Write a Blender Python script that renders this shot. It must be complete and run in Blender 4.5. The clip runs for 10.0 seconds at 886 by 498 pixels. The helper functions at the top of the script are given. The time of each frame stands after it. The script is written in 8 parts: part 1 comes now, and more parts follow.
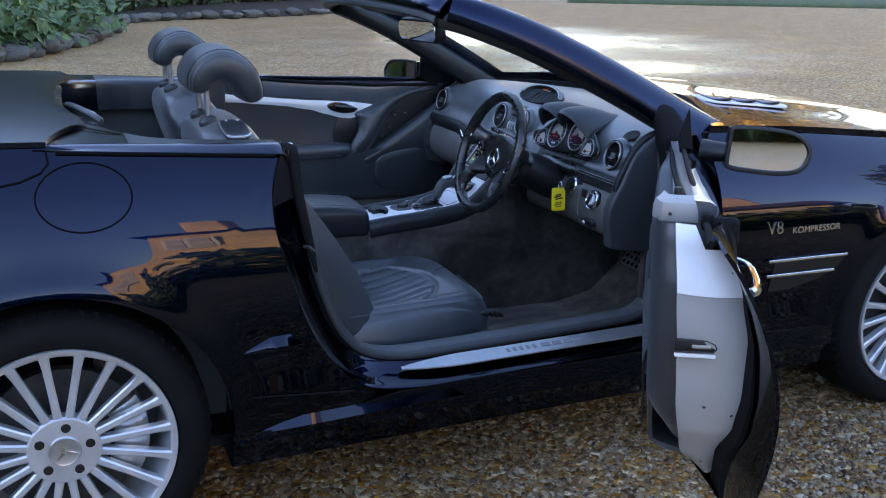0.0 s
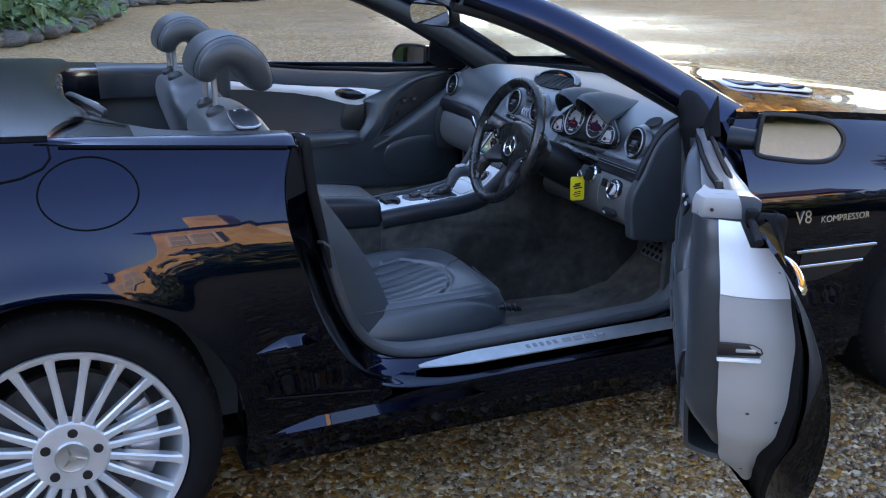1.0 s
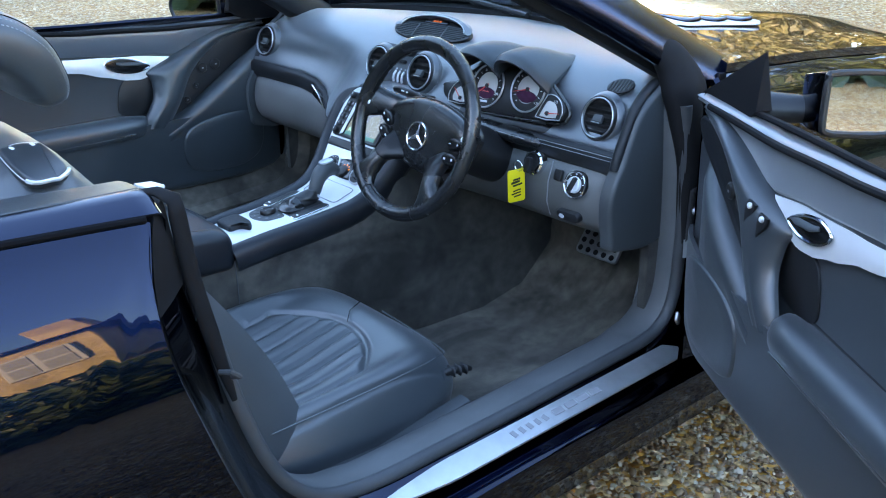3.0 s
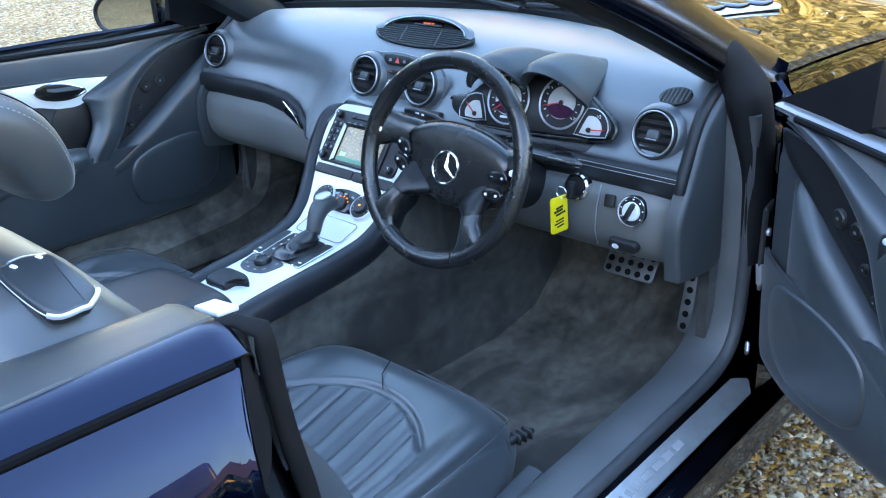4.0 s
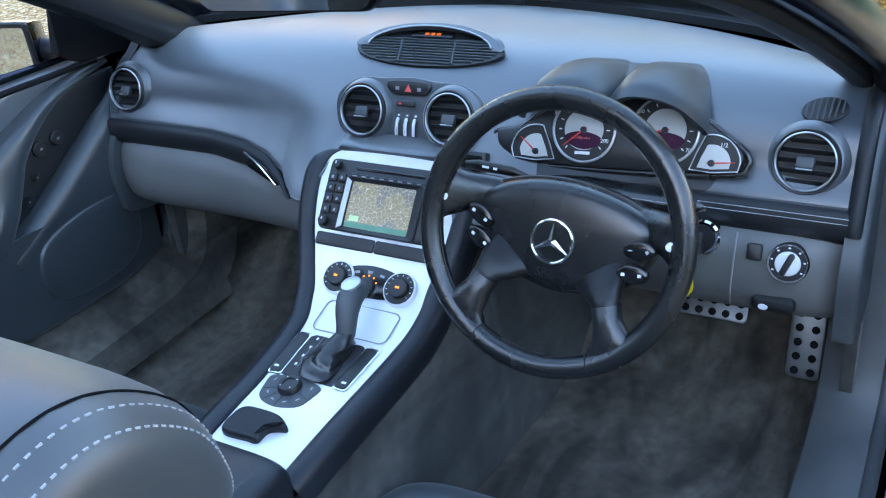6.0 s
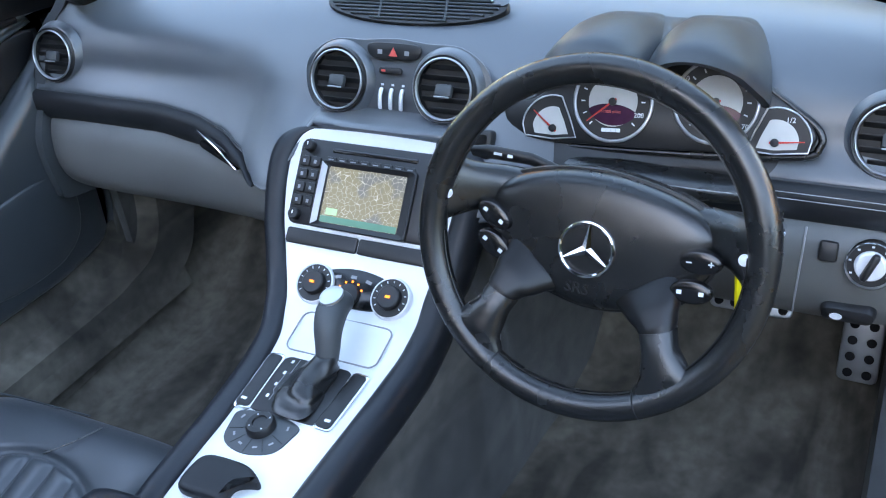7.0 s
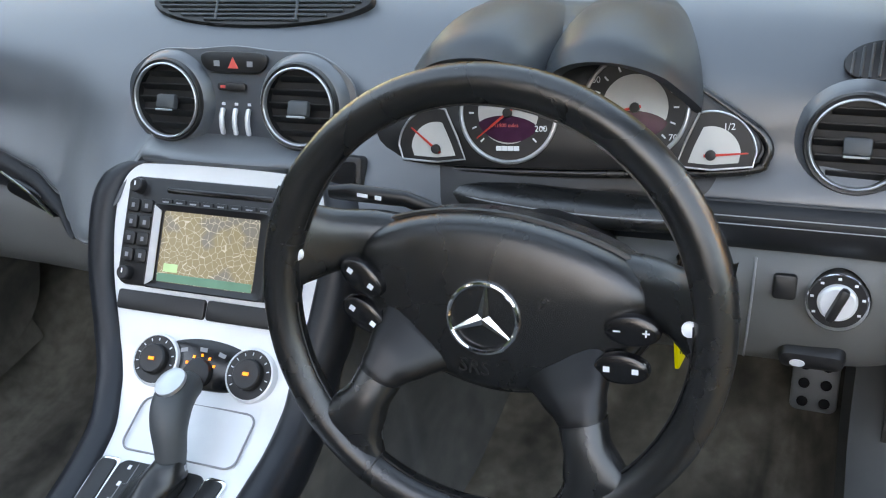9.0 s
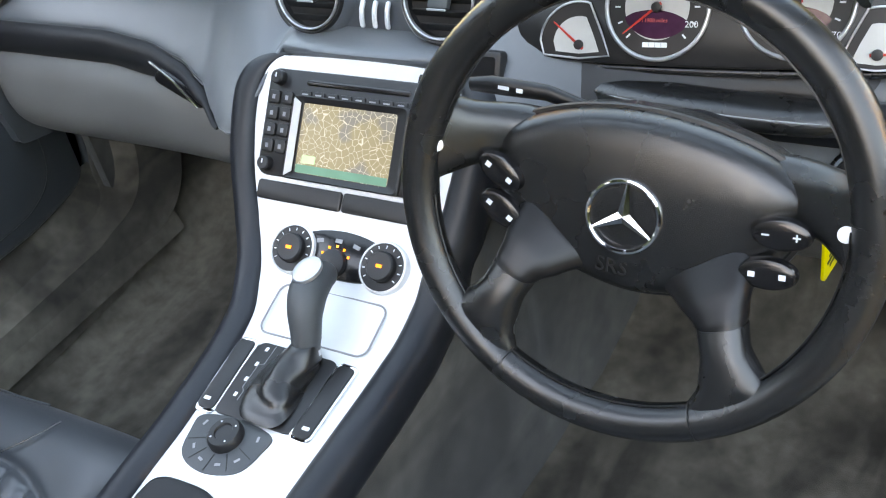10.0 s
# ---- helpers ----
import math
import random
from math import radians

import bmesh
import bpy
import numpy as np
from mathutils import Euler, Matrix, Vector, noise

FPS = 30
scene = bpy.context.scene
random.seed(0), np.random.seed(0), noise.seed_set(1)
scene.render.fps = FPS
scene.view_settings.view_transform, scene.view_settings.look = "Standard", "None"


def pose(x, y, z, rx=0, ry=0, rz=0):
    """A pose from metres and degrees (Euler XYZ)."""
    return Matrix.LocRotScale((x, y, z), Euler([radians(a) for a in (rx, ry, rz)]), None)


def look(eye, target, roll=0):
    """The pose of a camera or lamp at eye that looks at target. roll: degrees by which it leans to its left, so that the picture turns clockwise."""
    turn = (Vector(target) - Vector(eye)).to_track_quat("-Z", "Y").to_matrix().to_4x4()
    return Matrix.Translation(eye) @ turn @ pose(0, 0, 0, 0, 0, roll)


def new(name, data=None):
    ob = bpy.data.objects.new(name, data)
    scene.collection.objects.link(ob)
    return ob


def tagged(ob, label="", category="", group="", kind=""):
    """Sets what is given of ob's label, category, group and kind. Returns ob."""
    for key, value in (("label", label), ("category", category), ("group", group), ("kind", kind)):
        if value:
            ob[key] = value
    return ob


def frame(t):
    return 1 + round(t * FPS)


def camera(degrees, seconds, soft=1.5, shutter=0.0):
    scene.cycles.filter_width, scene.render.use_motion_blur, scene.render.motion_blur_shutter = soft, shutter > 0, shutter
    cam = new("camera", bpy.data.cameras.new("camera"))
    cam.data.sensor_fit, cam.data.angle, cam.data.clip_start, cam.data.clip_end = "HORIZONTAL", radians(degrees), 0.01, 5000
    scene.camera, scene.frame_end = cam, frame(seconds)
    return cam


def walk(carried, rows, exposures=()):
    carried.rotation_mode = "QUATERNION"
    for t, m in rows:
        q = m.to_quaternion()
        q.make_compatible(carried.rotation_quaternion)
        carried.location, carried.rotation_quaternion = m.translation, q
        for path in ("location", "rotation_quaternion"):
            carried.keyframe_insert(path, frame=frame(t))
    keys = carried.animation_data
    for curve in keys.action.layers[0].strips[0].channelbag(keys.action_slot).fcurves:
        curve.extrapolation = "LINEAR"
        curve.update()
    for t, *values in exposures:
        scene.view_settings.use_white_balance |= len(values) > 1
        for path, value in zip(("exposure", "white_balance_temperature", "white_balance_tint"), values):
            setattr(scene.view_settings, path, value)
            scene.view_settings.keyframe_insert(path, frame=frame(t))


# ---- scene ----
cam = camera(50.4, 10.0, 1.1)
PATH = [
    (0, (0.046, -2.919, 1.356), (0.786, -1.148, 0.793), 0.7),
    (0.5, (0.06, -2.9, 1.353), (0.766, -1.121, 0.773), 0.3),
    (1, (0.043, -2.817, 1.356), (0.777, -1.055, 0.758), 0.3),
    (1.5, (0.029, -2.609, 1.359), (0.857, -0.899, 0.734), 0.5),
    (2, (0.084, -2.387, 1.348), (0.995, -0.73, 0.694), -0.2),
    (2.5, (0.099, -2.1, 1.327), (1.162, -0.557, 0.629), -0.8),
    (2.7, (0.096, -1.983, 1.329), (1.223, -0.498, 0.606), -0.9),
    (3.8, (0.13, -1.524, 1.373), (1.419, -0.235, 0.55), -3.0),
    (4, (0.113, -1.431, 1.383), (1.442, -0.189, 0.549), -3.2),
    (4.5, (0.143, -1.231, 1.38), (1.526, -0.061, 0.533), -4.3),
    (5, (0.189, -1.061, 1.398), (1.604, 0.041, 0.514), -5.6),
    (5.5, (0.199, -0.92, 1.399), (1.684, 0.075, 0.501), -5.6),
    (5.7, (0.222, -0.874, 1.406), (1.721, 0.087, 0.494), -5.8),
    (6.8, (0.439, -0.668, 1.368), (1.934, 0.189, 0.352), -6.5),
    (7, (0.482, -0.642, 1.348), (1.961, 0.204, 0.301), -6.6),
    (7.5, (0.581, -0.591, 1.296), (2.001, 0.252, 0.168), -7.9),
    (8, (0.65, -0.57, 1.282), (2.04, 0.274, 0.117), -9.3),
    (8.5, (0.705, -0.577, 1.28), (2.166, 0.195, 0.154), -9.3),
    (9, (0.727, -0.584, 1.279), (2.246, 0.11, 0.179), -8.0),
    (9.5, (0.73, -0.581, 1.268), (2.194, 0.172, 0.131), -8.6),
    (10, (0.717, -0.57, 1.263), (2.03, 0.33, 0.052), -11.4),
]
EXPOSURES = [(0, 2.72, 6750, 25), (1.0, 2.92, 6900, 24), (1.5, 2.98, 7050, 22), (2.0, 3.06, 7200, 21), (2.5, 3.46, 6850, 16), (4.5, 4.1, 6800, 13), (5.5, 3.84, 6900, 13), (7.0, 4.05, 8050, 18), (7.5, 4.32, 10600, 19), (8.0, 4.50, 11300, 20), (8.6, 3.98, 11100, 20), (9.3, 3.86, 10900, 20), (10, 4.34, 11500, 20)]
walk(cam, [(t, look(eye, target, roll)) for t, eye, target, roll in PATH], EXPOSURES)

# ---- world and sun ----
SUN_ELEV, SUN_AZ = 15.0, 163.0   # azimuth of the sun, counter-clockwise from +x
world = bpy.data.worlds.new("world")
scene.world = world
world.use_nodes = True
wn, wl = world.node_tree.nodes, world.node_tree.links
sky = wn.new("ShaderNodeTexSky")
sky.sky_type, sky.sun_disc = "NISHITA", False
sky.sun_elevation, sky.sun_rotation = radians(SUN_ELEV), radians(90 - SUN_AZ)
sky.air_density, sky.dust_density, sky.ozone_density = 1.0, 0.4, 2.0
wn["Background"].inputs["Strength"].default_value = 0.15
wl.new(sky.outputs["Color"], wn["Background"].inputs["Color"])
sun_data = bpy.data.lights.new("sun", "SUN")
sun_data.energy, sun_data.angle, sun_data.color = 5.0, radians(0.55), (1.0, 0.72, 0.42)
sun = new("sun", sun_data)
sun.matrix_world = look((0, 0, 0), (-math.cos(radians(SUN_AZ)) * math.cos(radians(SUN_ELEV)),
                                    -math.sin(radians(SUN_AZ)) * math.cos(radians(SUN_ELEV)), -math.sin(radians(SUN_ELEV))))


# ---- materials ----
def material(name, base, rough=0.5, metal=0.0, vary=0.15, scale=6.0, bump=0.0, grain=400.0, coat=0.0, sheen=0.0,
             grain_kind="noise", rough_vary=0.1, spec=0.5, tint=None, object_random=0.0, coat_rough=0.075, coat_ior=1.42):
    """A surface with colour drift at one scale and grain at another."""
    m = bpy.data.materials.new(name)
    m.use_nodes = True
    n, l = m.node_tree.nodes, m.node_tree.links
    p = n["Principled BSDF"]
    co = n.new("ShaderNodeTexCoord")
    big = n.new("ShaderNodeTexNoise")
    big.inputs["Scale"].default_value, big.inputs["Detail"].default_value = scale, 6.0
    l.new(co.outputs["Object"], big.inputs["Vector"])
    mix = n.new("ShaderNodeMix")
    mix.data_type = "RGBA"
    dark = [c * (1 - vary) for c in base]
    light = [min(1, c * (1 + vary)) for c in (tint or base)]
    mix.inputs[6].default_value, mix.inputs[7].default_value = (*dark, 1), (*light, 1)
    spread = n.new("ShaderNodeMapRange")
    spread.inputs[1].default_value, spread.inputs[2].default_value = 0.3, 0.7
    l.new(big.outputs["Fac"], spread.inputs[0])
    l.new(spread.outputs[0], mix.inputs[0])
    colour = mix.outputs[2]
    if object_random:
        info, shift = n.new("ShaderNodeObjectInfo"), n.new("ShaderNodeMapRange")
        shift.inputs[3].default_value, shift.inputs[4].default_value = 1 - object_random, 1 + object_random
        l.new(info.outputs["Random"], shift.inputs[0])
        hsv = n.new("ShaderNodeHueSaturation")
        l.new(shift.outputs[0], hsv.inputs["Value"])
        l.new(colour, hsv.inputs["Color"])
        colour = hsv.outputs["Color"]
    l.new(colour, p.inputs["Base Color"])
    rr = n.new("ShaderNodeMapRange")
    rr.inputs[3].default_value, rr.inputs[4].default_value = max(0.02, rough - rough_vary / 2), min(1, rough + rough_vary / 2)
    l.new(big.outputs["Fac"], rr.inputs[0])
    l.new(rr.outputs[0], p.inputs["Roughness"])
    p.inputs["Metallic"].default_value = metal
    p.inputs["Specular IOR Level"].default_value = spec
    p.inputs["Coat Weight"].default_value = coat
    p.inputs["Coat Roughness"].default_value = coat_rough
    p.inputs["Coat IOR"].default_value = coat_ior
    p.inputs["Sheen Weight"].default_value = sheen
    if bump:
        if grain_kind == "noise":
            g = n.new("ShaderNodeTexNoise")
            g.inputs["Detail"].default_value = 4.0
            out = g.outputs["Fac"]
        else:
            g = n.new("ShaderNodeTexVoronoi")
            g.feature = "DISTANCE_TO_EDGE" if grain_kind == "cells" else "F1"
            out = g.outputs["Distance"]
        g.inputs["Scale"].default_value = grain
        l.new(co.outputs["Object"], g.inputs["Vector"])
        b = n.new("ShaderNodeBump")
        b.inputs["Strength"].default_value, b.inputs["Distance"].default_value = bump, 1.0 / grain
        l.new(out, b.inputs["Height"])
        l.new(b.outputs["Normal"], p.inputs["Normal"])
    return m


def glowing(name, colour, strength):
    m = material(name, colour, 0.4, vary=0.1, scale=60)
    p = m.node_tree.nodes["Principled BSDF"]
    p.inputs["Emission Color"].default_value = (*colour, 1)
    p.inputs["Emission Strength"].default_value = strength
    return m


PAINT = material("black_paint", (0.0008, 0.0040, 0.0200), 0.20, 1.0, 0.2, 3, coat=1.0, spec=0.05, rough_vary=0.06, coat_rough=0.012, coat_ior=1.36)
# bluer, hazier copy of PAINT for upper parts: sky sheen put into its colour
PAINT_TOP = material("sky_sheen_black_paint", (0.0022, 0.0088, 0.0330), 0.26, 1.0, 0.2, 3, coat=1.0, spec=0.05, rough_vary=0.06, coat_rough=0.20, coat_ior=1.34)
LEATHER = material("grey_leather", (0.031, 0.038, 0.044), 0.32, spec=0.9, sheen=0.12, coat=0.25, coat_rough=0.22, vary=0.14, scale=9, bump=0.14, grain=900, grain_kind="cells")
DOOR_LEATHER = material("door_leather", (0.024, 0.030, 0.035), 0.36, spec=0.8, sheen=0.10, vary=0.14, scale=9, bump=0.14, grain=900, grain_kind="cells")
# paler than DOOR_LEATHER: the sky's sheen on the roll is put into the colour
ROLL_LEATHER = material("sky_sheen_leather", (0.072, 0.085, 0.102), 0.30, spec=1.0, coat=0.9, coat_rough=0.24, sheen=0.4, vary=0.12, scale=9, bump=0.10, grain=900, grain_kind="cells")
DASH_TOP = material("dash_leather", (0.033, 0.042, 0.052), 0.38, spec=0.9, sheen=0.35, coat=0.8, coat_rough=0.36, vary=0.10, scale=7, bump=0.15, grain=1000, grain_kind="cells")
HEAD_LEATHER = material("headrest_leather", (0.033, 0.039, 0.042), 0.42, spec=0.7, sheen=0.08, vary=0.12, scale=9, bump=0.10, grain=900, grain_kind="cells")
BACK_LEATHER = material("backrest_leather", (0.044, 0.050, 0.055), 0.36, spec=0.8, sheen=0.15, vary=0.12, scale=9, bump=0.12, grain=900, grain_kind="cells")
PALE_LEATHER = material("pale_grey_leather", (0.105, 0.105, 0.101), 0.55, vary=0.10, scale=8, bump=0.25, grain=900, grain_kind="cells")
BLACK_LEATHER = material("black_leather", (0.010, 0.0105, 0.011), 0.27, spec=0.75, vary=0.2, scale=14, bump=0.14, grain=1100, grain_kind="cells")
CONSOLE_LEATHER = material("console_leather", (0.009, 0.010, 0.012), 0.50, spec=0.35, vary=0.15, scale=12, bump=0.14, grain=1000, grain_kind="cells")
DARK_LEATHER = material("dark_leather", (0.024, 0.028, 0.032), 0.38, spec=0.7, vary=0.15, scale=9, bump=0.14, grain=900, grain_kind="cells")
CHEEK_LEATHER = material("cheek_leather", (0.010, 0.012, 0.016), 0.38, spec=0.4, vary=0.15, scale=12, bump=0.14, grain=1000, grain_kind="cells")
HOOD_LEATHER = material("hood_leather", (0.038, 0.045, 0.051), 0.42, vary=0.12, scale=9, bump=0.15, grain=1000, grain_kind="cells")
BLACK_PLASTIC = material("black_plastic", (0.010, 0.010, 0.011), 0.42, vary=0.2, scale=20, bump=0.12, grain=1500)
GLOSS_BLACK = material("gloss_black_plastic", (0.008, 0.008, 0.009), 0.18, vary=0.2, scale=20, spec=0.5)
GREY_PLASTIC = material("grey_plastic", (0.046, 0.052, 0.056), 0.5, vary=0.12, scale=12, bump=0.15, grain=1200)
SPOKE_PLASTIC = material("spoke_leather", (0.007, 0.007, 0.008), 0.36, spec=0.4, vary=0.2, scale=20, bump=0.10, grain=1200)
SILL_GREY = material("sill_grey", (0.082, 0.086, 0.088), 0.55, vary=0.12, scale=12, bump=0.15, grain=1200)
SEAM = material("dark_seam", (0.003, 0.003, 0.004), 0.85, vary=0.2, scale=25, spec=0.1)
RUBBER = material("black_rubber", (0.007, 0.007, 0.008), 0.70, spec=0.16, vary=0.25, scale=25, bump=0.2, grain=500)
SEAL = material("grey_rubber_seal", (0.045, 0.048, 0.052), 0.55, vary=0.15, scale=25, bump=0.15, grain=900)
SILVER = material("silver_trim", (0.74, 0.75, 0.76), 0.36, 0.25, 0.04, 15, bump=0.05, grain=1500)
ALU = material("brushed_aluminium", (0.55, 0.56, 0.57), 0.35, 0.85, 0.08, 30, bump=0.08, grain=900)
PEDAL_METAL = material("pedal_metal", (0.30, 0.30, 0.30), 0.42, 0.8, 0.12, 30, bump=0.1, grain=900)
CHROME = material("chrome", (0.82, 0.83, 0.84), 0.08, 1.0, 0.03, 20, rough_vary=0.04)
WHEEL_SILVER = material("wheel_silver", (0.68, 0.69, 0.71), 0.30, 0.55, 0.08, 12, coat=0.3)
DARK_METAL = material("dark_metal", (0.06, 0.06, 0.062), 0.5, 0.7, 0.3, 25, bump=0.2, grain=300)
DOOR_GREY = material("grey_door_edge", (0.40, 0.40, 0.39), 0.42, 0.1, 0.08, 5)
DOOR_WHITE = material("white_door_edge", (0.88, 0.89, 0.90), 0.35, 0.0, 0.04, 5)
YELLOW = material("yellow_plastic", (0.80, 0.62, 0.01), 0.35, vary=0.06, scale=30)
WHITE_MARK = material("white_print", (0.75, 0.76, 0.78), 0.5, vary=0.04, scale=40)
GREY_MARK = material("grey_print", (0.25, 0.25, 0.26), 0.5, vary=0.05, scale=40)
DIAL = material("dial_face", (0.52, 0.505, 0.48), 0.45, 0.1, 0.06, 40)
NEEDLE = material("red_needle", (0.62, 0.03, 0.02), 0.4, vary=0.05, scale=40)
DIAL_LCD = material("purple_display", (0.060, 0.016, 0.042), 0.15, vary=0.2, scale=80)
AMBER = glowing("amber_light", (0.9, 0.22, 0.015), 0.16)
RED_DIGITS = glowing("red_digits", (0.6, 0.10, 0.01), 0.05)
HAZARD_RED = material("red_symbol", (0.75, 0.10, 0.08), 0.4, vary=0.05, scale=40)
STITCH = material("grey_thread", (0.30, 0.31, 0.32), 0.7, vary=0.1, scale=60)
MIRROR = material("mirror_glass", (0.85, 0.87, 0.88), 0.02, 1.0, 0.02, 5, rough_vary=0.0)
LENS_AMBER = material("amber_lens", (0.5, 0.22, 0.04), 0.15, vary=0.1, scale=20)


def carpet_material(name, deep, pale):
    """Cut pile with broad brush marks that lie darker and lighter."""
    m = material(name, deep, 0.95, vary=0.12, scale=40, bump=0.5, grain=900, sheen=0.25, tint=pale, rough_vary=0.05, spec=0.2)
    n, l = m.node_tree.nodes, m.node_tree.links
    p = n["Principled BSDF"]
    fine = p.inputs["Base Color"].links[0].from_socket
    co, turn, brush, spread, mul = (n.new("ShaderNode" + k) for k in ("TexCoord", "Mapping", "TexNoise", "MapRange", "HueSaturation"))
    turn.inputs["Rotation"].default_value, turn.inputs["Scale"].default_value = (0, 0, 0.7), (1.0, 2.2, 1.6)
    brush.inputs["Scale"].default_value, brush.inputs["Detail"].default_value, brush.inputs["Distortion"].default_value = 3.2, 3.0, 1.1
    spread.inputs[1].default_value, spread.inputs[2].default_value, spread.inputs[3].default_value, spread.inputs[4].default_value = 0.36, 0.60, 0.50, 1.75
    l.new(co.outputs["Object"], turn.inputs["Vector"])
    l.new(turn.outputs["Vector"], brush.inputs["Vector"])
    l.new(brush.outputs["Fac"], spread.inputs[0])
    l.new(spread.outputs[0], mul.inputs["Value"])
    l.new(fine, mul.inputs["Color"])
    l.new(mul.outputs["Color"], p.inputs["Base Color"])
    return m


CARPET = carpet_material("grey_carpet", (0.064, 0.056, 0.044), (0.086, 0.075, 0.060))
# darker copy of CARPET: the footwell's shade is put into its colour
SHADED_CARPET = carpet_material("shaded_carpet", (0.034, 0.032, 0.028), (0.046, 0.042, 0.036))


def glass_material():
    m = bpy.data.materials.new("windscreen_glass")
    m.use_nodes = True
    n, l = m.node_tree.nodes, m.node_tree.links
    n.remove(n["Principled BSDF"])
    clear, gloss, mix, facing, steep, fres = (n.new("ShaderNode" + k) for k in ("BsdfTransparent", "BsdfGlossy", "MixShader", "LayerWeight", "Math", "MapRange"))
    clear.inputs[0].default_value = (0.86, 0.92, 0.91, 1)
    gloss.inputs["Roughness"].default_value = 0.01
    facing.inputs["Blend"].default_value = 0.5
    steep.operation, steep.inputs[1].default_value = "POWER", 5.0
    fres.inputs[3].default_value, fres.inputs[4].default_value = 0.04, 1.0
    l.new(facing.outputs["Facing"], steep.inputs[0])
    l.new(steep.outputs[0], fres.inputs[0])
    l.new(fres.outputs[0], mix.inputs[0])
    l.new(clear.outputs[0], mix.inputs[1])
    l.new(gloss.outputs[0], mix.inputs[2])
    l.new(mix.outputs[0], n["Material Output"].inputs[0])
    return m


GLASS = glass_material()


def gravel_material(name, pieces):
    """Mixed flint gravel. With pieces the colour goes by stone, otherwise by cells of the pattern."""
    m = bpy.data.materials.new(name)
    m.use_nodes = True
    n, l = m.node_tree.nodes, m.node_tree.links
    p = n["Principled BSDF"]
    co = n.new("ShaderNodeTexCoord")
    ramp = n.new("ShaderNodeValToRGB")
    for at, c in ((0.0, (0.06, 0.033, 0.014)), (0.2, (0.21, 0.100, 0.030)), (0.42, (0.37, 0.205, 0.068)), (0.62, (0.29, 0.195, 0.100)),
                  (0.8, (0.42, 0.315, 0.185)), (0.95, (0.58, 0.49, 0.35))):
        e = ramp.color_ramp.elements.new(at)
        e.color = (*c, 1)
    ramp.color_ramp.elements.remove(ramp.color_ramp.elements[0])
    ramp.color_ramp.elements.remove(ramp.color_ramp.elements[-1])
    large = n.new("ShaderNodeTexNoise")
    large.inputs["Scale"].default_value, large.inputs["Detail"].default_value = 0.9, 8.0
    l.new(co.outputs["Object"], large.inputs["Vector"])
    damp = n.new("ShaderNodeMapRange")
    damp.inputs[1].default_value, damp.inputs[2].default_value, damp.inputs[3].default_value, damp.inputs[4].default_value = 0.3, 0.7, (0.42 if pieces else 0.95), (0.80 if pieces else 1.35)
    l.new(large.outputs["Fac"], damp.inputs[0])
    hsv = n.new("ShaderNodeHueSaturation")
    hsv.inputs["Saturation"].default_value = 0.92 if pieces else 1.15
    l.new(damp.outputs[0], hsv.inputs["Value"])
    l.new(ramp.outputs[0], hsv.inputs["Color"])
    l.new(hsv.outputs[0], p.inputs["Base Color"])
    p.inputs["Roughness"].default_value = 0.6
    if pieces:
        geo = n.new("ShaderNodeNewGeometry")
        l.new(geo.outputs["Random Per Island"], ramp.inputs[0])
        p.inputs["Roughness"].default_value = 0.42
        return m
    cells = n.new("ShaderNodeTexVoronoi")
    cells.inputs["Scale"].default_value = 48.0
    l.new(co.outputs["Object"], cells.inputs["Vector"])
    split = n.new("ShaderNodeSeparateColor")
    l.new(cells.outputs["Color"], split.inputs[0])
    l.new(split.outputs[0], ramp.inputs[0])
    bump = n.new("ShaderNodeBump")
    bump.invert = True
    bump.inputs["Strength"].default_value, bump.inputs["Distance"].default_value = 0.9, 0.012
    l.new(cells.outputs["Distance"], bump.inputs["Height"])
    l.new(bump.outputs["Normal"], p.inputs["Normal"])
    # standing water in the hollows of the drive
    pool = n.new("ShaderNodeTexNoise")
    pool.inputs["Scale"].default_value, pool.inputs["Detail"].default_value = 0.55, 5.0
    l.new(co.outputs["Object"], pool.inputs["Vector"])
    sep = n.new("ShaderNodeSeparateXYZ")
    l.new(co.outputs["Object"], sep.inputs[0])

    def distance(cx, cy, rx, ry):
        v = n.new("ShaderNodeVectorMath")
        v.operation = "SUBTRACT"
        v.inputs[1].default_value = (cx, cy, 0)
        l.new(co.outputs["Object"], v.inputs[0])
        s = n.new("ShaderNodeVectorMath")
        s.operation = "DIVIDE"
        s.inputs[1].default_value = (rx, ry, 1)
        l.new(v.outputs[0], s.inputs[0])
        d = n.new("ShaderNodeVectorMath")
        d.operation = "LENGTH"
        l.new(s.outputs[0], d.inputs[0])
        return d.outputs["Value"]

    near = n.new("ShaderNodeMath")
    near.operation = "MINIMUM"
    l.new(distance(8.3, 9.7, 2.3, 1.5), near.inputs[0])
    l.new(distance(9.5, 16.0, 4.0, 5.5), near.inputs[1])
    water = n.new("ShaderNodeMath")
    water.operation = "ADD"
    l.new(near.outputs[0], water.inputs[0])
    l.new(pool.outputs["Fac"], water.inputs[1])
    wet = n.new("ShaderNodeMapRange")
    wet.inputs[1].default_value, wet.inputs[2].default_value, wet.inputs[3].default_value, wet.inputs[4].default_value = 0.80, 2.0, 0.10, 0.62
    l.new(water.outputs[0], wet.inputs[0])
    l.new(wet.outputs[0], p.inputs["Roughness"])
    flat = n.new("ShaderNodeMapRange")
    flat.inputs[1].default_value, flat.inputs[2].default_value, flat.inputs[3].default_value, flat.inputs[4].default_value = 0.78, 1.8, 0.05, 0.9
    l.new(water.outputs[0], flat.inputs[0])
    l.new(flat.outputs[0], bump.inputs["Strength"])
    return m


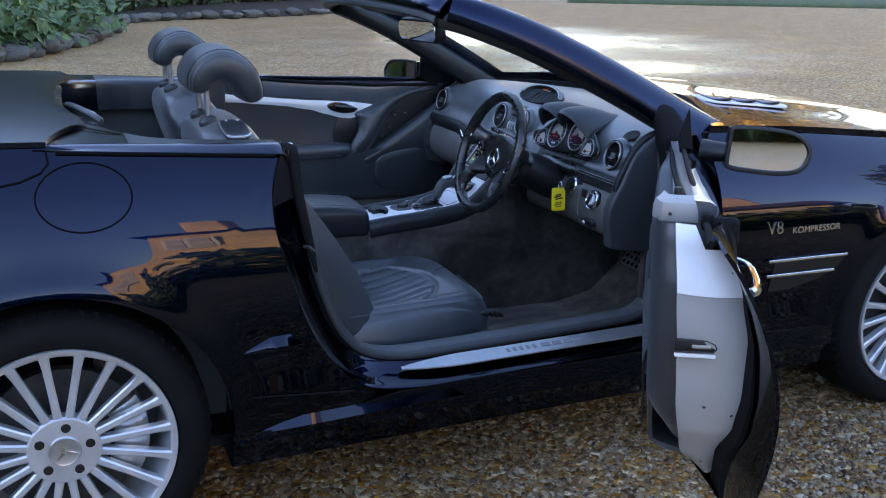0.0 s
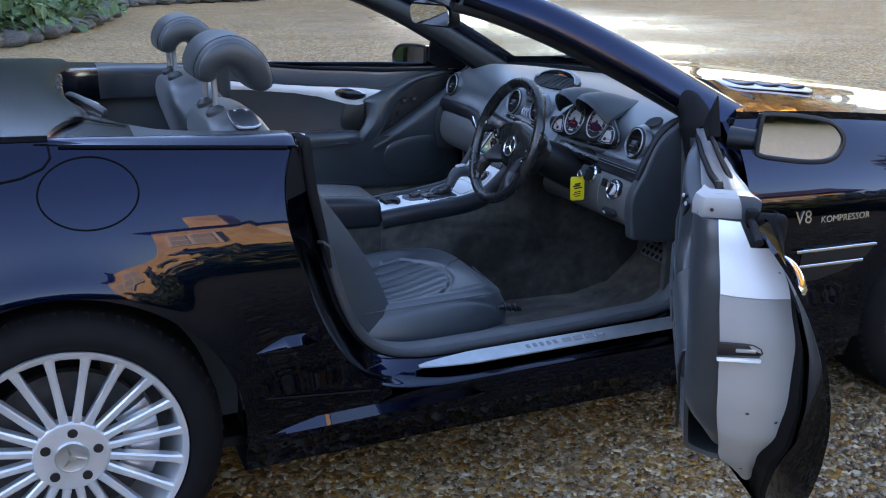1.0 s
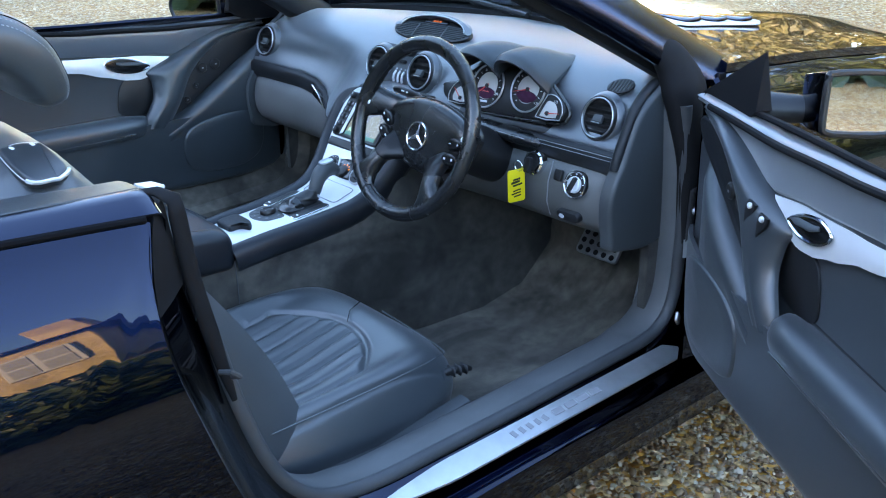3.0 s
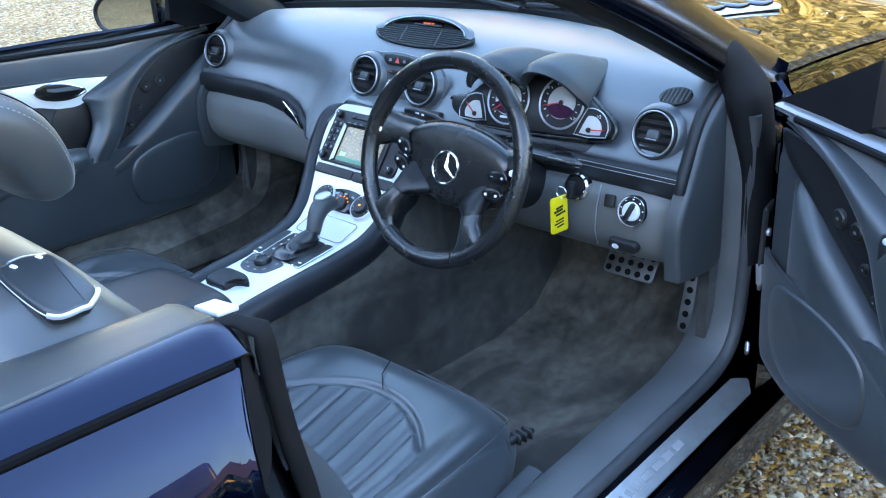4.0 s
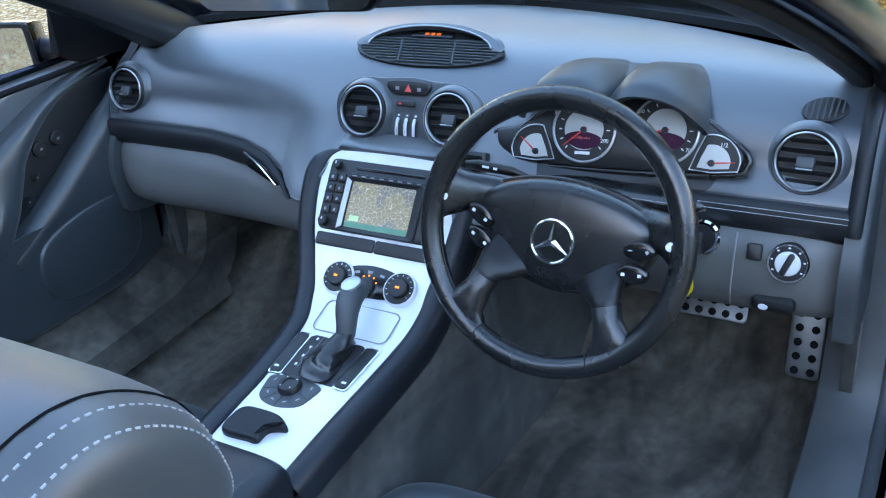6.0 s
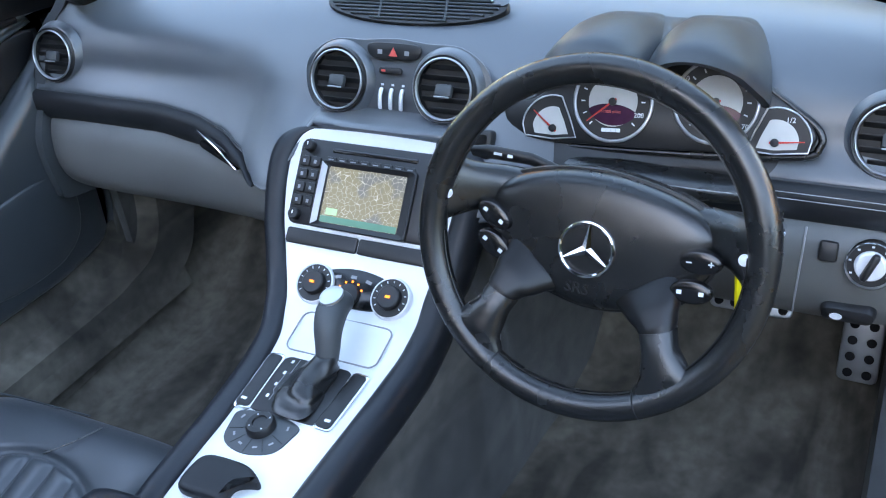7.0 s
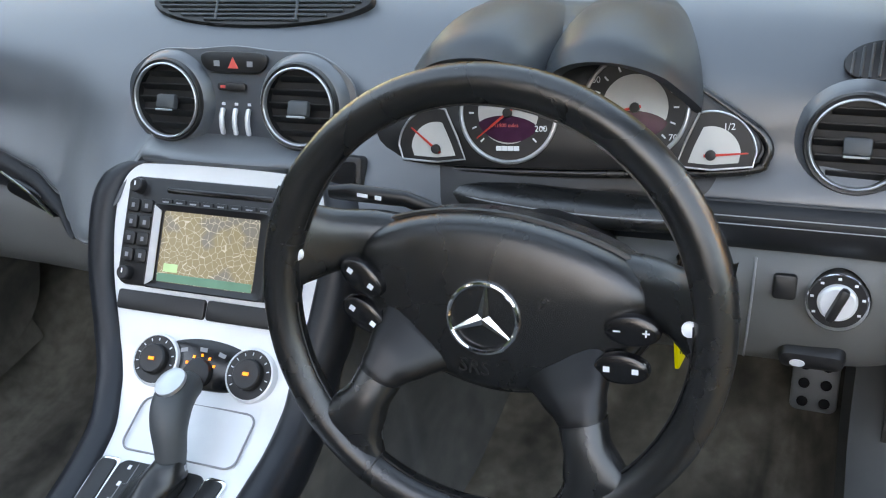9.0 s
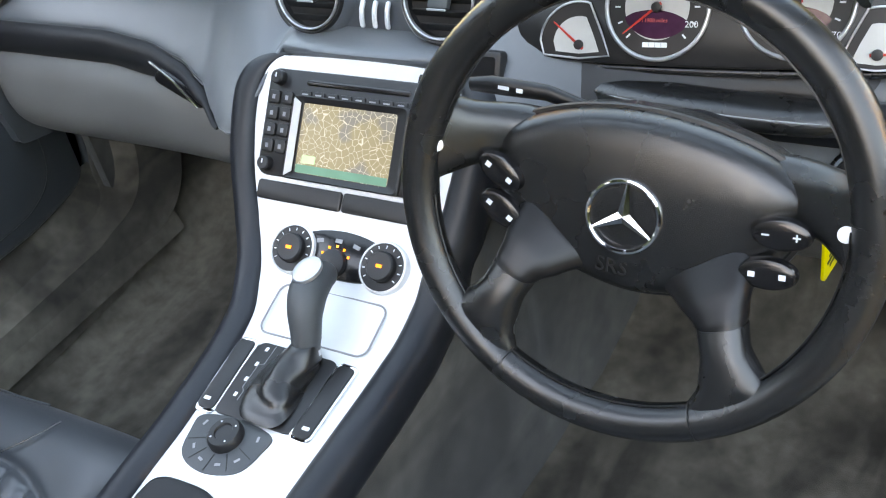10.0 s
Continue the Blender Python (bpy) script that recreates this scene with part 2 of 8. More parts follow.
GRAVEL = gravel_material("gravel_ground", False)
PEBBLE = gravel_material("gravel_stones", True)
STONE = material("garden_stone", (0.16, 0.145, 0.125), 0.85, vary=0.35, scale=7, bump=0.6, grain=40, object_random=0.25)
SOIL = material("dark_soil", (0.035, 0.026, 0.02), 0.95, vary=0.3, scale=5, bump=0.8, grain=60)
LEAF = material("green_leaf", (0.055, 0.11, 0.03), 0.45, vary=0.5, scale=3, tint=(0.09, 0.15, 0.045))
HEDGE = material("hedge_leaf", (0.022, 0.042, 0.014), 0.55, vary=0.5, scale=1.2, tint=(0.05, 0.075, 0.025))
# leaf colour darkened so that the shrubs reflect dimly in the bonnet
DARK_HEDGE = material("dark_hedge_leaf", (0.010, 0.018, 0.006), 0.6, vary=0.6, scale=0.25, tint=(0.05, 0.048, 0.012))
AUTUMN = material("autumn_leaf", (0.30, 0.17, 0.03), 0.55, vary=0.5, scale=0.8, tint=(0.42, 0.27, 0.05))
BARK = material("bark", (0.07, 0.055, 0.042), 0.9, vary=0.3, scale=5, bump=0.8, grain=30)
GRASS = material("grass", (0.05, 0.085, 0.025), 0.8, vary=0.4, scale=3, bump=0.6, grain=50)
HOUSE_STONE = material("honey_stone", (0.74, 0.55, 0.25), 0.85, vary=0.35, scale=1.5, bump=0.4, grain=8)
ROOF_TILE = material("roof_tile", (0.10, 0.07, 0.055), 0.8, vary=0.3, scale=3, bump=0.5, grain=12)
WINDOW_DARK = material("curtained_glass", (0.50, 0.49, 0.44), 0.12, vary=0.1, scale=2)
WINDOW_PAINT = material("white_window_paint", (0.75, 0.74, 0.70), 0.5, vary=0.06, scale=8)


# ---- mesh tools ----
def spline(pts, n, closed=False):
    """n points on a smooth curve through pts, evenly spaced by parameter."""
    pts = [Vector(p) for p in pts]
    k = len(pts)
    out = []
    for i in range(n):
        s = i / (n if closed else n - 1) * (k if closed else k - 1)
        j = min(int(s), k - 1 if closed else k - 2)
        f = s - j
        if closed:
            a, b, c, d = pts[(j - 1) % k], pts[j % k], pts[(j + 1) % k], pts[(j + 2) % k]
        else:
            b, c = pts[j], pts[j + 1]
            a = pts[j - 1] if j > 0 else b * 2 - c
            d = pts[j + 2] if j + 2 < k else c * 2 - b
        out.append(0.5 * ((2 * b) + (c - a) * f + (2 * a - 5 * b + 4 * c - d) * f * f + (3 * b - a - 3 * c + d) * f ** 3))
    return out


def lerp_table(table, x):
    """Piecewise smooth value of x in rows (x, value)."""
    if x <= table[0][0]:
        return table[0][1]
    for (a, va), (b, vb) in zip(table, table[1:]):
        if x <= b:
            f = (x - a) / (b - a)
            f = f * f * (3 - 2 * f) * 0.5 + f * 0.5
            return va + (vb - va) * f
    return table[-1][1]


def smooth_table(table, x):
    """Cubic curve through rows (x, value), with no kinks at the rows."""
    n = len(table)
    if x <= table[0][0]:
        return table[0][1]
    if x >= table[-1][0]:
        return table[-1][1]

    def slope(i):
        a, b = table[max(i - 1, 0)], table[min(i + 1, n - 1)]
        return (b[1] - a[1]) / (b[0] - a[0])
    for i in range(n - 1):
        (a, va), (b, vb) = table[i], table[i + 1]
        if x <= b:
            h, f = b - a, (x - a) / (b - a)
            return (2 * f ** 3 - 3 * f * f + 1) * va + (f ** 3 - 2 * f * f + f) * h * slope(i) + (3 * f * f - 2 * f ** 3) * vb + (f ** 3 - f * f) * h * slope(i + 1)


def loft(rings, closed=True, cap=True, loop=False):
    """Skin over rings of equal length. closed: each ring is a loop; loop: the last ring joins the first."""
    bm = bmesh.new()
    vs = [[bm.verts.new(p) for p in r] for r in rings]
    m = len(rings[0])
    for i in range(len(rings) if loop else len(rings) - 1):
        a, b = vs[i], vs[(i + 1) % len(rings)]
        for j in range(m if closed else m - 1):
            k = (j + 1) % m
            bm.faces.new((a[j], a[k], b[k], b[j]))
    if closed and cap and not loop:
        bm.faces.new(vs[0][::-1])
        bm.faces.new(vs[-1])
    bmesh.ops.recalc_face_normals(bm, faces=bm.faces)
    return bm


def tube(path, r, n=10, closed=False, flat=1.0, up=None, cap=True):
    """A round (or flattened) bar along a path; r is one radius or one for each point. up fixes the direction of the radius that is not flattened."""
    path = [Vector(p) for p in path]
    k = len(path)
    rings, u = [], None
    for i, p in enumerate(path):
        a = path[(i - 1) % k] if closed else path[max(i - 1, 0)]
        b = path[(i + 1) % k] if closed else path[min(i + 1, k - 1)]
        d = (b - a).normalized()
        if up is not None:
            u = Vector(up) - d * Vector(up).dot(d)
        elif u is None:
            u = d.orthogonal()
        else:
            u = u - d * u.dot(d)
        u = u.normalized()
        v = d.cross(u)
        rad = r[i] if isinstance(r, (list, tuple)) else r
        rings.append([p + (u * math.cos(t) + v * math.sin(t) * flat) * rad for t in (2 * math.pi * j / n for j in range(n))])
    return loft(rings, True, cap and not closed, closed)


def box(lx, ly, lz, bevel=0.0, seg=2, at=(0, 0, 0)):
    bm = bmesh.new()
    bmesh.ops.create_cube(bm, size=1.0)
    bmesh.ops.scale(bm, vec=(lx, ly, lz), verts=bm.verts)
    if bevel:
        bmesh.ops.bevel(bm, geom=bm.edges[:], offset=bevel, segments=seg, profile=0.5, affect="EDGES")
    bmesh.ops.translate(bm, vec=at, verts=bm.verts)
    return bm


def turned(profile, n=32, cap=True):
    """A body of revolution about z from (radius, height) pairs."""
    rings = [[Vector((r * math.cos(t), r * math.sin(t), h)) for t in (2 * math.pi * j / n for j in range(n))] for r, h in profile]
    return loft(rings, True, cap)


def prism(outline, depth, bevel=0.0, seg=2):
    """A flat outline in x, y made depth thick, from z = 0 up, with its upper edge rounded."""
    rings = []
    steps = [(0.0, 0.0)] + ([(bevel * (1 - math.cos(a)), depth - bevel + bevel * math.sin(a)) for a in
                             (math.pi / 2 * i / seg for i in range(seg + 1))] if bevel else [(0.0, depth)])
    pts = [Vector((p[0], p[1])) for p in outline]
    area = sum(a.x * b.y - b.x * a.y for a, b in zip(pts, pts[1:] + pts[:1]))
    if area < 0:
        pts.reverse()
    k = len(pts)
    norms = []
    for i in range(k):
        d = (pts[(i + 1) % k] - pts[i - 1])
        d = d.normalized() if d.length > 1e-9 else Vector((1, 0))
        norms.append(Vector((-d.y, d.x)))
    for inset, h in steps:
        rings.append([Vector((p.x + q.x * inset, p.y + q.y * inset, h)) for p, q in zip(pts, norms)])
    return loft(rings)


def rounded(w, h, r, n=5, cx=0.0, cy=0.0):
    """Outline of a rounded rectangle."""
    out = []
    for sx, sy, a0 in ((1, 1, 0), (-1, 1, 90), (-1, -1, 180), (1, -1, 270)):
        for i in range(n + 1):
            a = radians(a0 + 90 * i / n)
            out.append((cx + sx * (w / 2 - r) + r * math.cos(a), cy + sy * (h / 2 - r) + r * math.sin(a)))
    return out


def ellipse(w, h, n=32, cx=0.0, cy=0.0):
    return [(cx + w / 2 * math.cos(2 * math.pi * i / n), cy + h / 2 * math.sin(2 * math.pi * i / n)) for i in range(n)]


def joined(*bms):
    out = bmesh.new()
    for b in bms:
        me = bpy.data.meshes.new("tmp")
        b.to_mesh(me)
        b.free()
        out.from_mesh(me)
        bpy.data.meshes.remove(me)
    return out


def moved(bm, m):
    bm.transform(m)
    if m.to_3x3().determinant() < 0:
        bmesh.ops.reverse_faces(bm, faces=bm.faces)
    return bm


def thick(bm, t):
    """Gives a sheet thickness."""
    bmesh.ops.solidify(bm, geom=bm.faces[:], thickness=t)
    bmesh.ops.recalc_face_normals(bm, faces=bm.faces)
    return bm


def axes(origin, x, z):
    """A pose whose x axis follows x and whose z axis lies along z."""
    z = Vector(z).normalized()
    x = Vector(x)
    x = (x - z * x.dot(z)).normalized()
    y = z.cross(x)
    return Matrix(((x.x, y.x, z.x, origin[0]), (x.y, y.y, z.y, origin[1]), (x.z, y.z, z.z, origin[2]), (0, 0, 0, 1)))


def sheet(f, nu, nv):
    """A grid of points f(u, v) with u, v from 0 to 1."""
    return loft([[Vector(f(i / (nu - 1), j / (nv - 1))) for j in range(nv)] for i in range(nu)], False)


def make(name, bm, mat, angle=35):
    me = bpy.data.meshes.new(name)
    bm.to_mesh(me)
    bm.free()
    me.materials.append(mat)
    me.shade_smooth()
    me.set_sharp_from_angle(angle=radians(angle))
    return new(name, me)


def part(name, bm, mat, parent, label="", angle=35):
    ob = make(name, bm, mat, angle)
    ob.parent = parent
    if label:
        tagged(ob, label)
    return ob


def thing(name, label, category, group="", kind="", at=(0, 0, 0)):
    ob = new(name)
    ob.location = at
    ob.empty_display_size = 0.1
    return tagged(ob, label, category, group, kind)


def lettering(text, size, depth=0.0006):
    """A bmesh of a line of letters, centred, lying in x, y."""
    cu = bpy.data.curves.new("letters", "FONT")
    cu.body, cu.size, cu.extrude, cu.align_x, cu.align_y, cu.resolution_u = text, size, depth, "CENTER", "CENTER", 3
    ob = bpy.data.objects.new("letters", cu)
    scene.collection.objects.link(ob)
    dg = bpy.context.evaluated_depsgraph_get()
    me = bpy.data.meshes.new_from_object(ob.evaluated_get(dg))
    bm = bmesh.new()
    bm.from_mesh(me)
    bpy.data.objects.remove(ob)
    bpy.data.meshes.remove(me)
    bpy.data.curves.remove(cu)
    return bm


FLIP = Matrix.Diagonal((1, -1, 1, 1))


# ---- the car: body shell ----
# x runs forward from the rear axle, y to the car's left, z up from the ground
car = thing("convertible_car", "black two-seat convertible, roof down, driver's door open, parked on gravel", "car")

PLAN = ((-1.15, 0.70), (-1.0, 0.80), (-0.6, 0.875), (0.0, 0.905), (0.5, 0.893), (1.1, 0.885), (1.7, 0.890), (2.56, 0.905), (3.0, 0.875), (3.3, 0.78), (3.42, 0.60))
SIDE = ((0.20, -0.055), (0.30, -0.030), (0.345, -0.022), (0.42, -0.016), (0.52, -0.006), (0.62, 0.0), (0.70, -0.004), (0.78, -0.020),
        (0.86, -0.048), (0.92, -0.079), (0.955, -0.103), (0.98, -0.125), (1.0, -0.16))
BELT = ((-1.1, 0.93), (-0.5, 0.995), (0.0, 0.993), (0.5, 0.972), (1.0, 0.953), (1.74, 0.932), (2.2, 0.905), (2.8, 0.83), (3.4, 0.66))
WHEEL_Z, ARCH_R, BASE = 0.326, 0.372, 2.56


def half_width(x, z):
    zb = smooth_table(BELT, x)
    zz = z + (0.98 - zb) * max(0.0, min(1.0, (z - 0.55) / 0.35))
    return smooth_table(PLAN, x) + smooth_table(SIDE, zz)


def flank(x, z, out=0.0):
    return Vector((x, -half_width(x, z) - out, z))


# shut line of the door on the flank and the edge of the opening behind it, as (x, z)
SHUT = [(0.534, 0.972), (0.497, 0.893), (0.489, 0.801), (0.509, 0.705), (0.539, 0.604), (0.577, 0.514), (0.631, 0.432), (0.703, 0.370),
        (0.807, 0.345), (0.95, 0.343), (1.2, 0.346), (1.48, 0.350), (1.62, 0.352), (1.685, 0.375), (1.715, 0.45), (1.73, 0.60), (1.735, 0.78), (1.725, 0.93)]
OPENING = [(0.561, 0.958), (0.571, 0.852), (0.589, 0.753), (0.614, 0.635), (0.648, 0.527), (0.691, 0.453), (0.751, 0.410), (0.844, 0.392),
           (0.98, 0.391), (1.2, 0.394), (1.42, 0.400), (1.54, 0.406), (1.60, 0.428), (1.632, 0.48), (1.642, 0.57), (1.642, 0.68), (1.636, 0.78), (1.626, 0.89)]
N_LINE = 90
shut_line = [flank(p.x, p.y) for p in spline([(x, z, 0) for x, z in SHUT], N_LINE)]
open_line = [Vector((p.x, -0.768, p.y)) for p in spline([(x, z, 0) for x, z in OPENING], N_LINE)]


def radial_panel(cx, outline, n=120, m=30):
    """A flank panel round a wheel arch: rays from the wheel's centre out to a closed outline of (x, z)."""
    pts = [(math.atan2(z - WHEEL_Z, x - cx), math.hypot(x - cx, z - WHEEL_Z)) for x, z in outline]
    for i in range(1, len(pts)):
        while pts[i][0] < pts[i - 1][0] - math.pi:
            pts[i] = (pts[i][0] + 2 * math.pi, pts[i][1])
    rings = []
    a0, a1 = pts[0][0], pts[-1][0]
    for i in range(n + 1):
        a = a0 + (a1 - a0) * i / n
        for (b0, r0), (b1, r1) in zip(pts, pts[1:]):
            if b0 <= a <= b1 + 1e-9:
                p0, p1 = Vector((math.cos(b0) * r0, math.sin(b0) * r0)), Vector((math.cos(b1) * r1, math.sin(b1) * r1))
                d, e = Vector((math.cos(a), math.sin(a))), p1 - p0
                r = (p0.x * e.y - p0.y * e.x) / (d.x * e.y - d.y * e.x)
                break
        ring = []
        for j in range(m + 1):
            f = j / m
            q = ARCH_R + (r - ARCH_R) * f
            x, z = cx + math.cos(a) * q, WHEEL_Z + math.sin(a) * q
            flare = 0.012 * math.exp(-((q - ARCH_R) / 0.05) ** 2)
            ring.append(flank(x, z, flare))
        lip = ring[0]
        ring = [Vector((lip.x, lip.y + 0.05, lip.z)), Vector((lip.x, lip.y + 0.008, lip.z)) * 1.0] + ring
        rings.append(ring)
    return loft(rings, False)


def both_sides(name, build, mat, label="", angle=35):
    for m in (Matrix.Identity(4), FLIP):
        part(name, moved(build(), m), mat, car, label, angle)


shut_fine = [(p.x, p.z) for p in shut_line]
rear_cut = [q for q in shut_fine if 0.362 < q[1] < 0.946 and q[0] < 0.75]
top_rear = [(x, 0.985 - 0.075 * (x - 0.05)) for x in (0.512, 0.4, 0.3, 0.2, 0.12)] + [(x, smooth_table(BELT, x) + 0.002) for x in (0.03, -0.05, -0.2, -0.4, -0.6, -0.8, -0.98)]


def rear_panel():
    pts = [(0.56, 0.262)] + [(0.745, 0.352)] + rear_cut[::-1] + top_rear + [(-1.08, 0.85), (-1.1, 0.62), (-1.08, 0.42), (-0.95, 0.30)]
    return radial_panel(0.0, pts)


def front_panel():
    pts = [(3.1, 0.27), (3.36, 0.45), (3.36, 0.55)] + [(x, smooth_table(BELT, x)) for x in (3.3, 3.1, 2.9, 2.7, 2.5, 2.3, 2.1, 1.9, 1.735)]
    pts += [(x + 0.005, z) for x, z in ((1.735, 0.78), (1.73, 0.60), (1.715, 0.45), (1.69, 0.38), (1.68, 0.352))]
    return radial_panel(BASE, pts)


both_sides("rear_quarter_panel", rear_panel, PAINT, "glossy black rear wing")
both_sides("front_wing", front_panel, PAINT, "glossy black front wing with vent")


def sill_panel():
    """The rocker under the door, with its deep skirt."""
    rings = []
    for i in range(40):
        x = 0.372 + (2.20 - 0.372) * i / 39
        top = 0.340 if x > 0.80 else max(0.292, 0.340 - 0.075 * ((0.80 - x) / 0.3) ** 1.5)
        prof = [(half_width(x, 0.34) - 0.002, top), (half_width(x, 0.34), top - 0.012), (half_width(x, 0.30) + 0.004, 0.295), (half_width(x, 0.30) + 0.006, 0.272),
                (half_width(x, 0.28) - 0.010, 0.262), (half_width(x, 0.25) - 0.016, 0.225), (half_width(x, 0.22) - 0.012, 0.195), (half_width(x, 0.2) - 0.03, 0.182), (0.6, 0.178)]
        rings.append([Vector((x, -y, z)) for y, z in prof])
    return loft(rings, False)


both_sides("sill_panel", sill_panel, PAINT, "black side skirt")


def jamb():
    """The painted return from the shut line into the door opening."""
    rings = []
    for a, b in zip(shut_line[3:], open_line[3:]):
        rings.append([a, a.lerp(b, 0.10) + Vector((0, 0.004, 0)), a.lerp(b, 0.16) + Vector((0, 0.030, 0)), a.lerp(b, 0.55) + Vector((0, 0.018, 0)),
                      a.lerp(b, 0.85) + Vector((0, 0.010, 0)), b + Vector((0, 0.012, 0))])
    return loft(rings, False)


both_sides("door_jamb", jamb, PAINT, "black painted door opening")


def seal_tube():
    return tube([p + Vector((0, 0.0, 0)) for p in open_line[9:]], [0.006, 0.009, 0.012] + [0.013] * (N_LINE - 12), 12)


both_sides("door_seal", seal_tube, SEAL, "grey rubber door seal")


def belt_z(x, y):
    """Height of the rear deck."""
    edge = smooth_table(BELT, x)
    w = half_width(x, edge)
    return edge + 0.032 * (1 - min(1, abs(y) / w) ** 2.2)


def deck():
    def f(u, v):
        y = -1 + 2 * v
        xf = smooth_table(((0.0, 0.048), (0.25, 0.058), (0.50, 0.088), (0.64, 0.112), (0.74, 0.108), (0.86, 0.060), (0.95, 0.034), (1.0, 0.027)), abs(y))
        x = -1.10 + (xf + 1.10) * u ** 0.6
        w = half_width(x, smooth_table(BELT, x)) + 0.002
        roll = max(0.0, (x - xf + 0.035) / 0.035)      # rolls over towards the cabin
        return (x, y * w, belt_z(x, y * w) - 0.020 * roll ** 2 * min(1.0, max(0.0, (0.80 - abs(y)) / 0.1)))
    return thick(sheet(f, 70, 81), -0.012)


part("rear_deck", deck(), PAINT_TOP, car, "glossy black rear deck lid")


def tail():
    def f(u, v):
        z = 0.93 - 0.65 * u
        y = -1 + 2 * v
        w = half_width(-1.1, z) - 0.0
        return (-1.10 - 0.09 * (1 - y * y) - 0.03 * math.sin(u * math.pi), y * w, z)
    return sheet(f, 14, 25)


part("rear_bumper", tail(), PAINT, car)


def bonnet():
    def f(u, v):
        y = -1 + 2 * v
        x0 = 1.98 - 0.22 * abs(y) ** 2.4
        x = x0 + (3.42 - x0) * u
        w = half_width(x, smooth_table(BELT, x)) - 0.004
        z = smooth_table(BELT, x)
        crown = 0.045 * (1 - abs(y) ** 2.2)
        rib = 0.008 * math.exp(-((abs(y) - 0.52) / 0.12) ** 2)
        return (x, y * w, z + crown + rib)
    return thick(sheet(f, 36, 45), -0.02)


bonnet_ob = part("bonnet", bonnet(), PAINT, car, "glossy black bonnet with louvres")


def nose():
    def f(u, v):
        z = 0.66 - 0.42 * u
        y = -1 + 2 * v
        return (3.40 + 0.14 * (1 - y * y) + 0.03 * math.sin(u * math.pi), y * half_width(3.38, 0.5), z)
    return sheet(f, 12, 25)


part("front_bumper", nose(), PAINT, car)

# bonnet louvres: three blades in each surround
for side in (-1, 1):
    frame_bm = prism(rounded(0.30, 0.155, 0.05), 0.006, 0.003)
    place = axes((2.11, side * 0.455, smooth_table(BELT, 2.11) + 0.053), (1, side * 0.20, -0.075), (0.075, side * 0.05, 1))
    vent = part("bonnet_vent", moved(frame_bm, place), SILVER, car, "bright louvred bonnet vent")
    for i in range(3):
        blade = prism(rounded(0.062, 0.128, 0.02), 0.008, 0.004)
        part("louvre", moved(blade, place @ pose(-0.085 + i * 0.085, 0, 0.007, 0, -9, 0)), PAINT, vent)

# floor pan and inner arches
part("underbody", box(3.9, 1.36, 0.03, 0.004, 1, (1.15, 0, 0.19)), BLACK_PLASTIC, car)


def liner(cx):
    rings = []
    for y in (-0.86, -0.60, -0.58):
        r = 0.385 if y != -0.58 else 0.02
        rings.append([Vector((cx + r * math.cos(radians(a)), y, WHEEL_Z + r * math.sin(radians(a)))) for a in range(-9, 190, 9)])
    return loft(rings, False)


for cx in (0.0, BASE):
    for m in (Matrix.Identity(4), FLIP):
        part("wheel_arch_liner", moved(liner(cx), m), RUBBER, car)


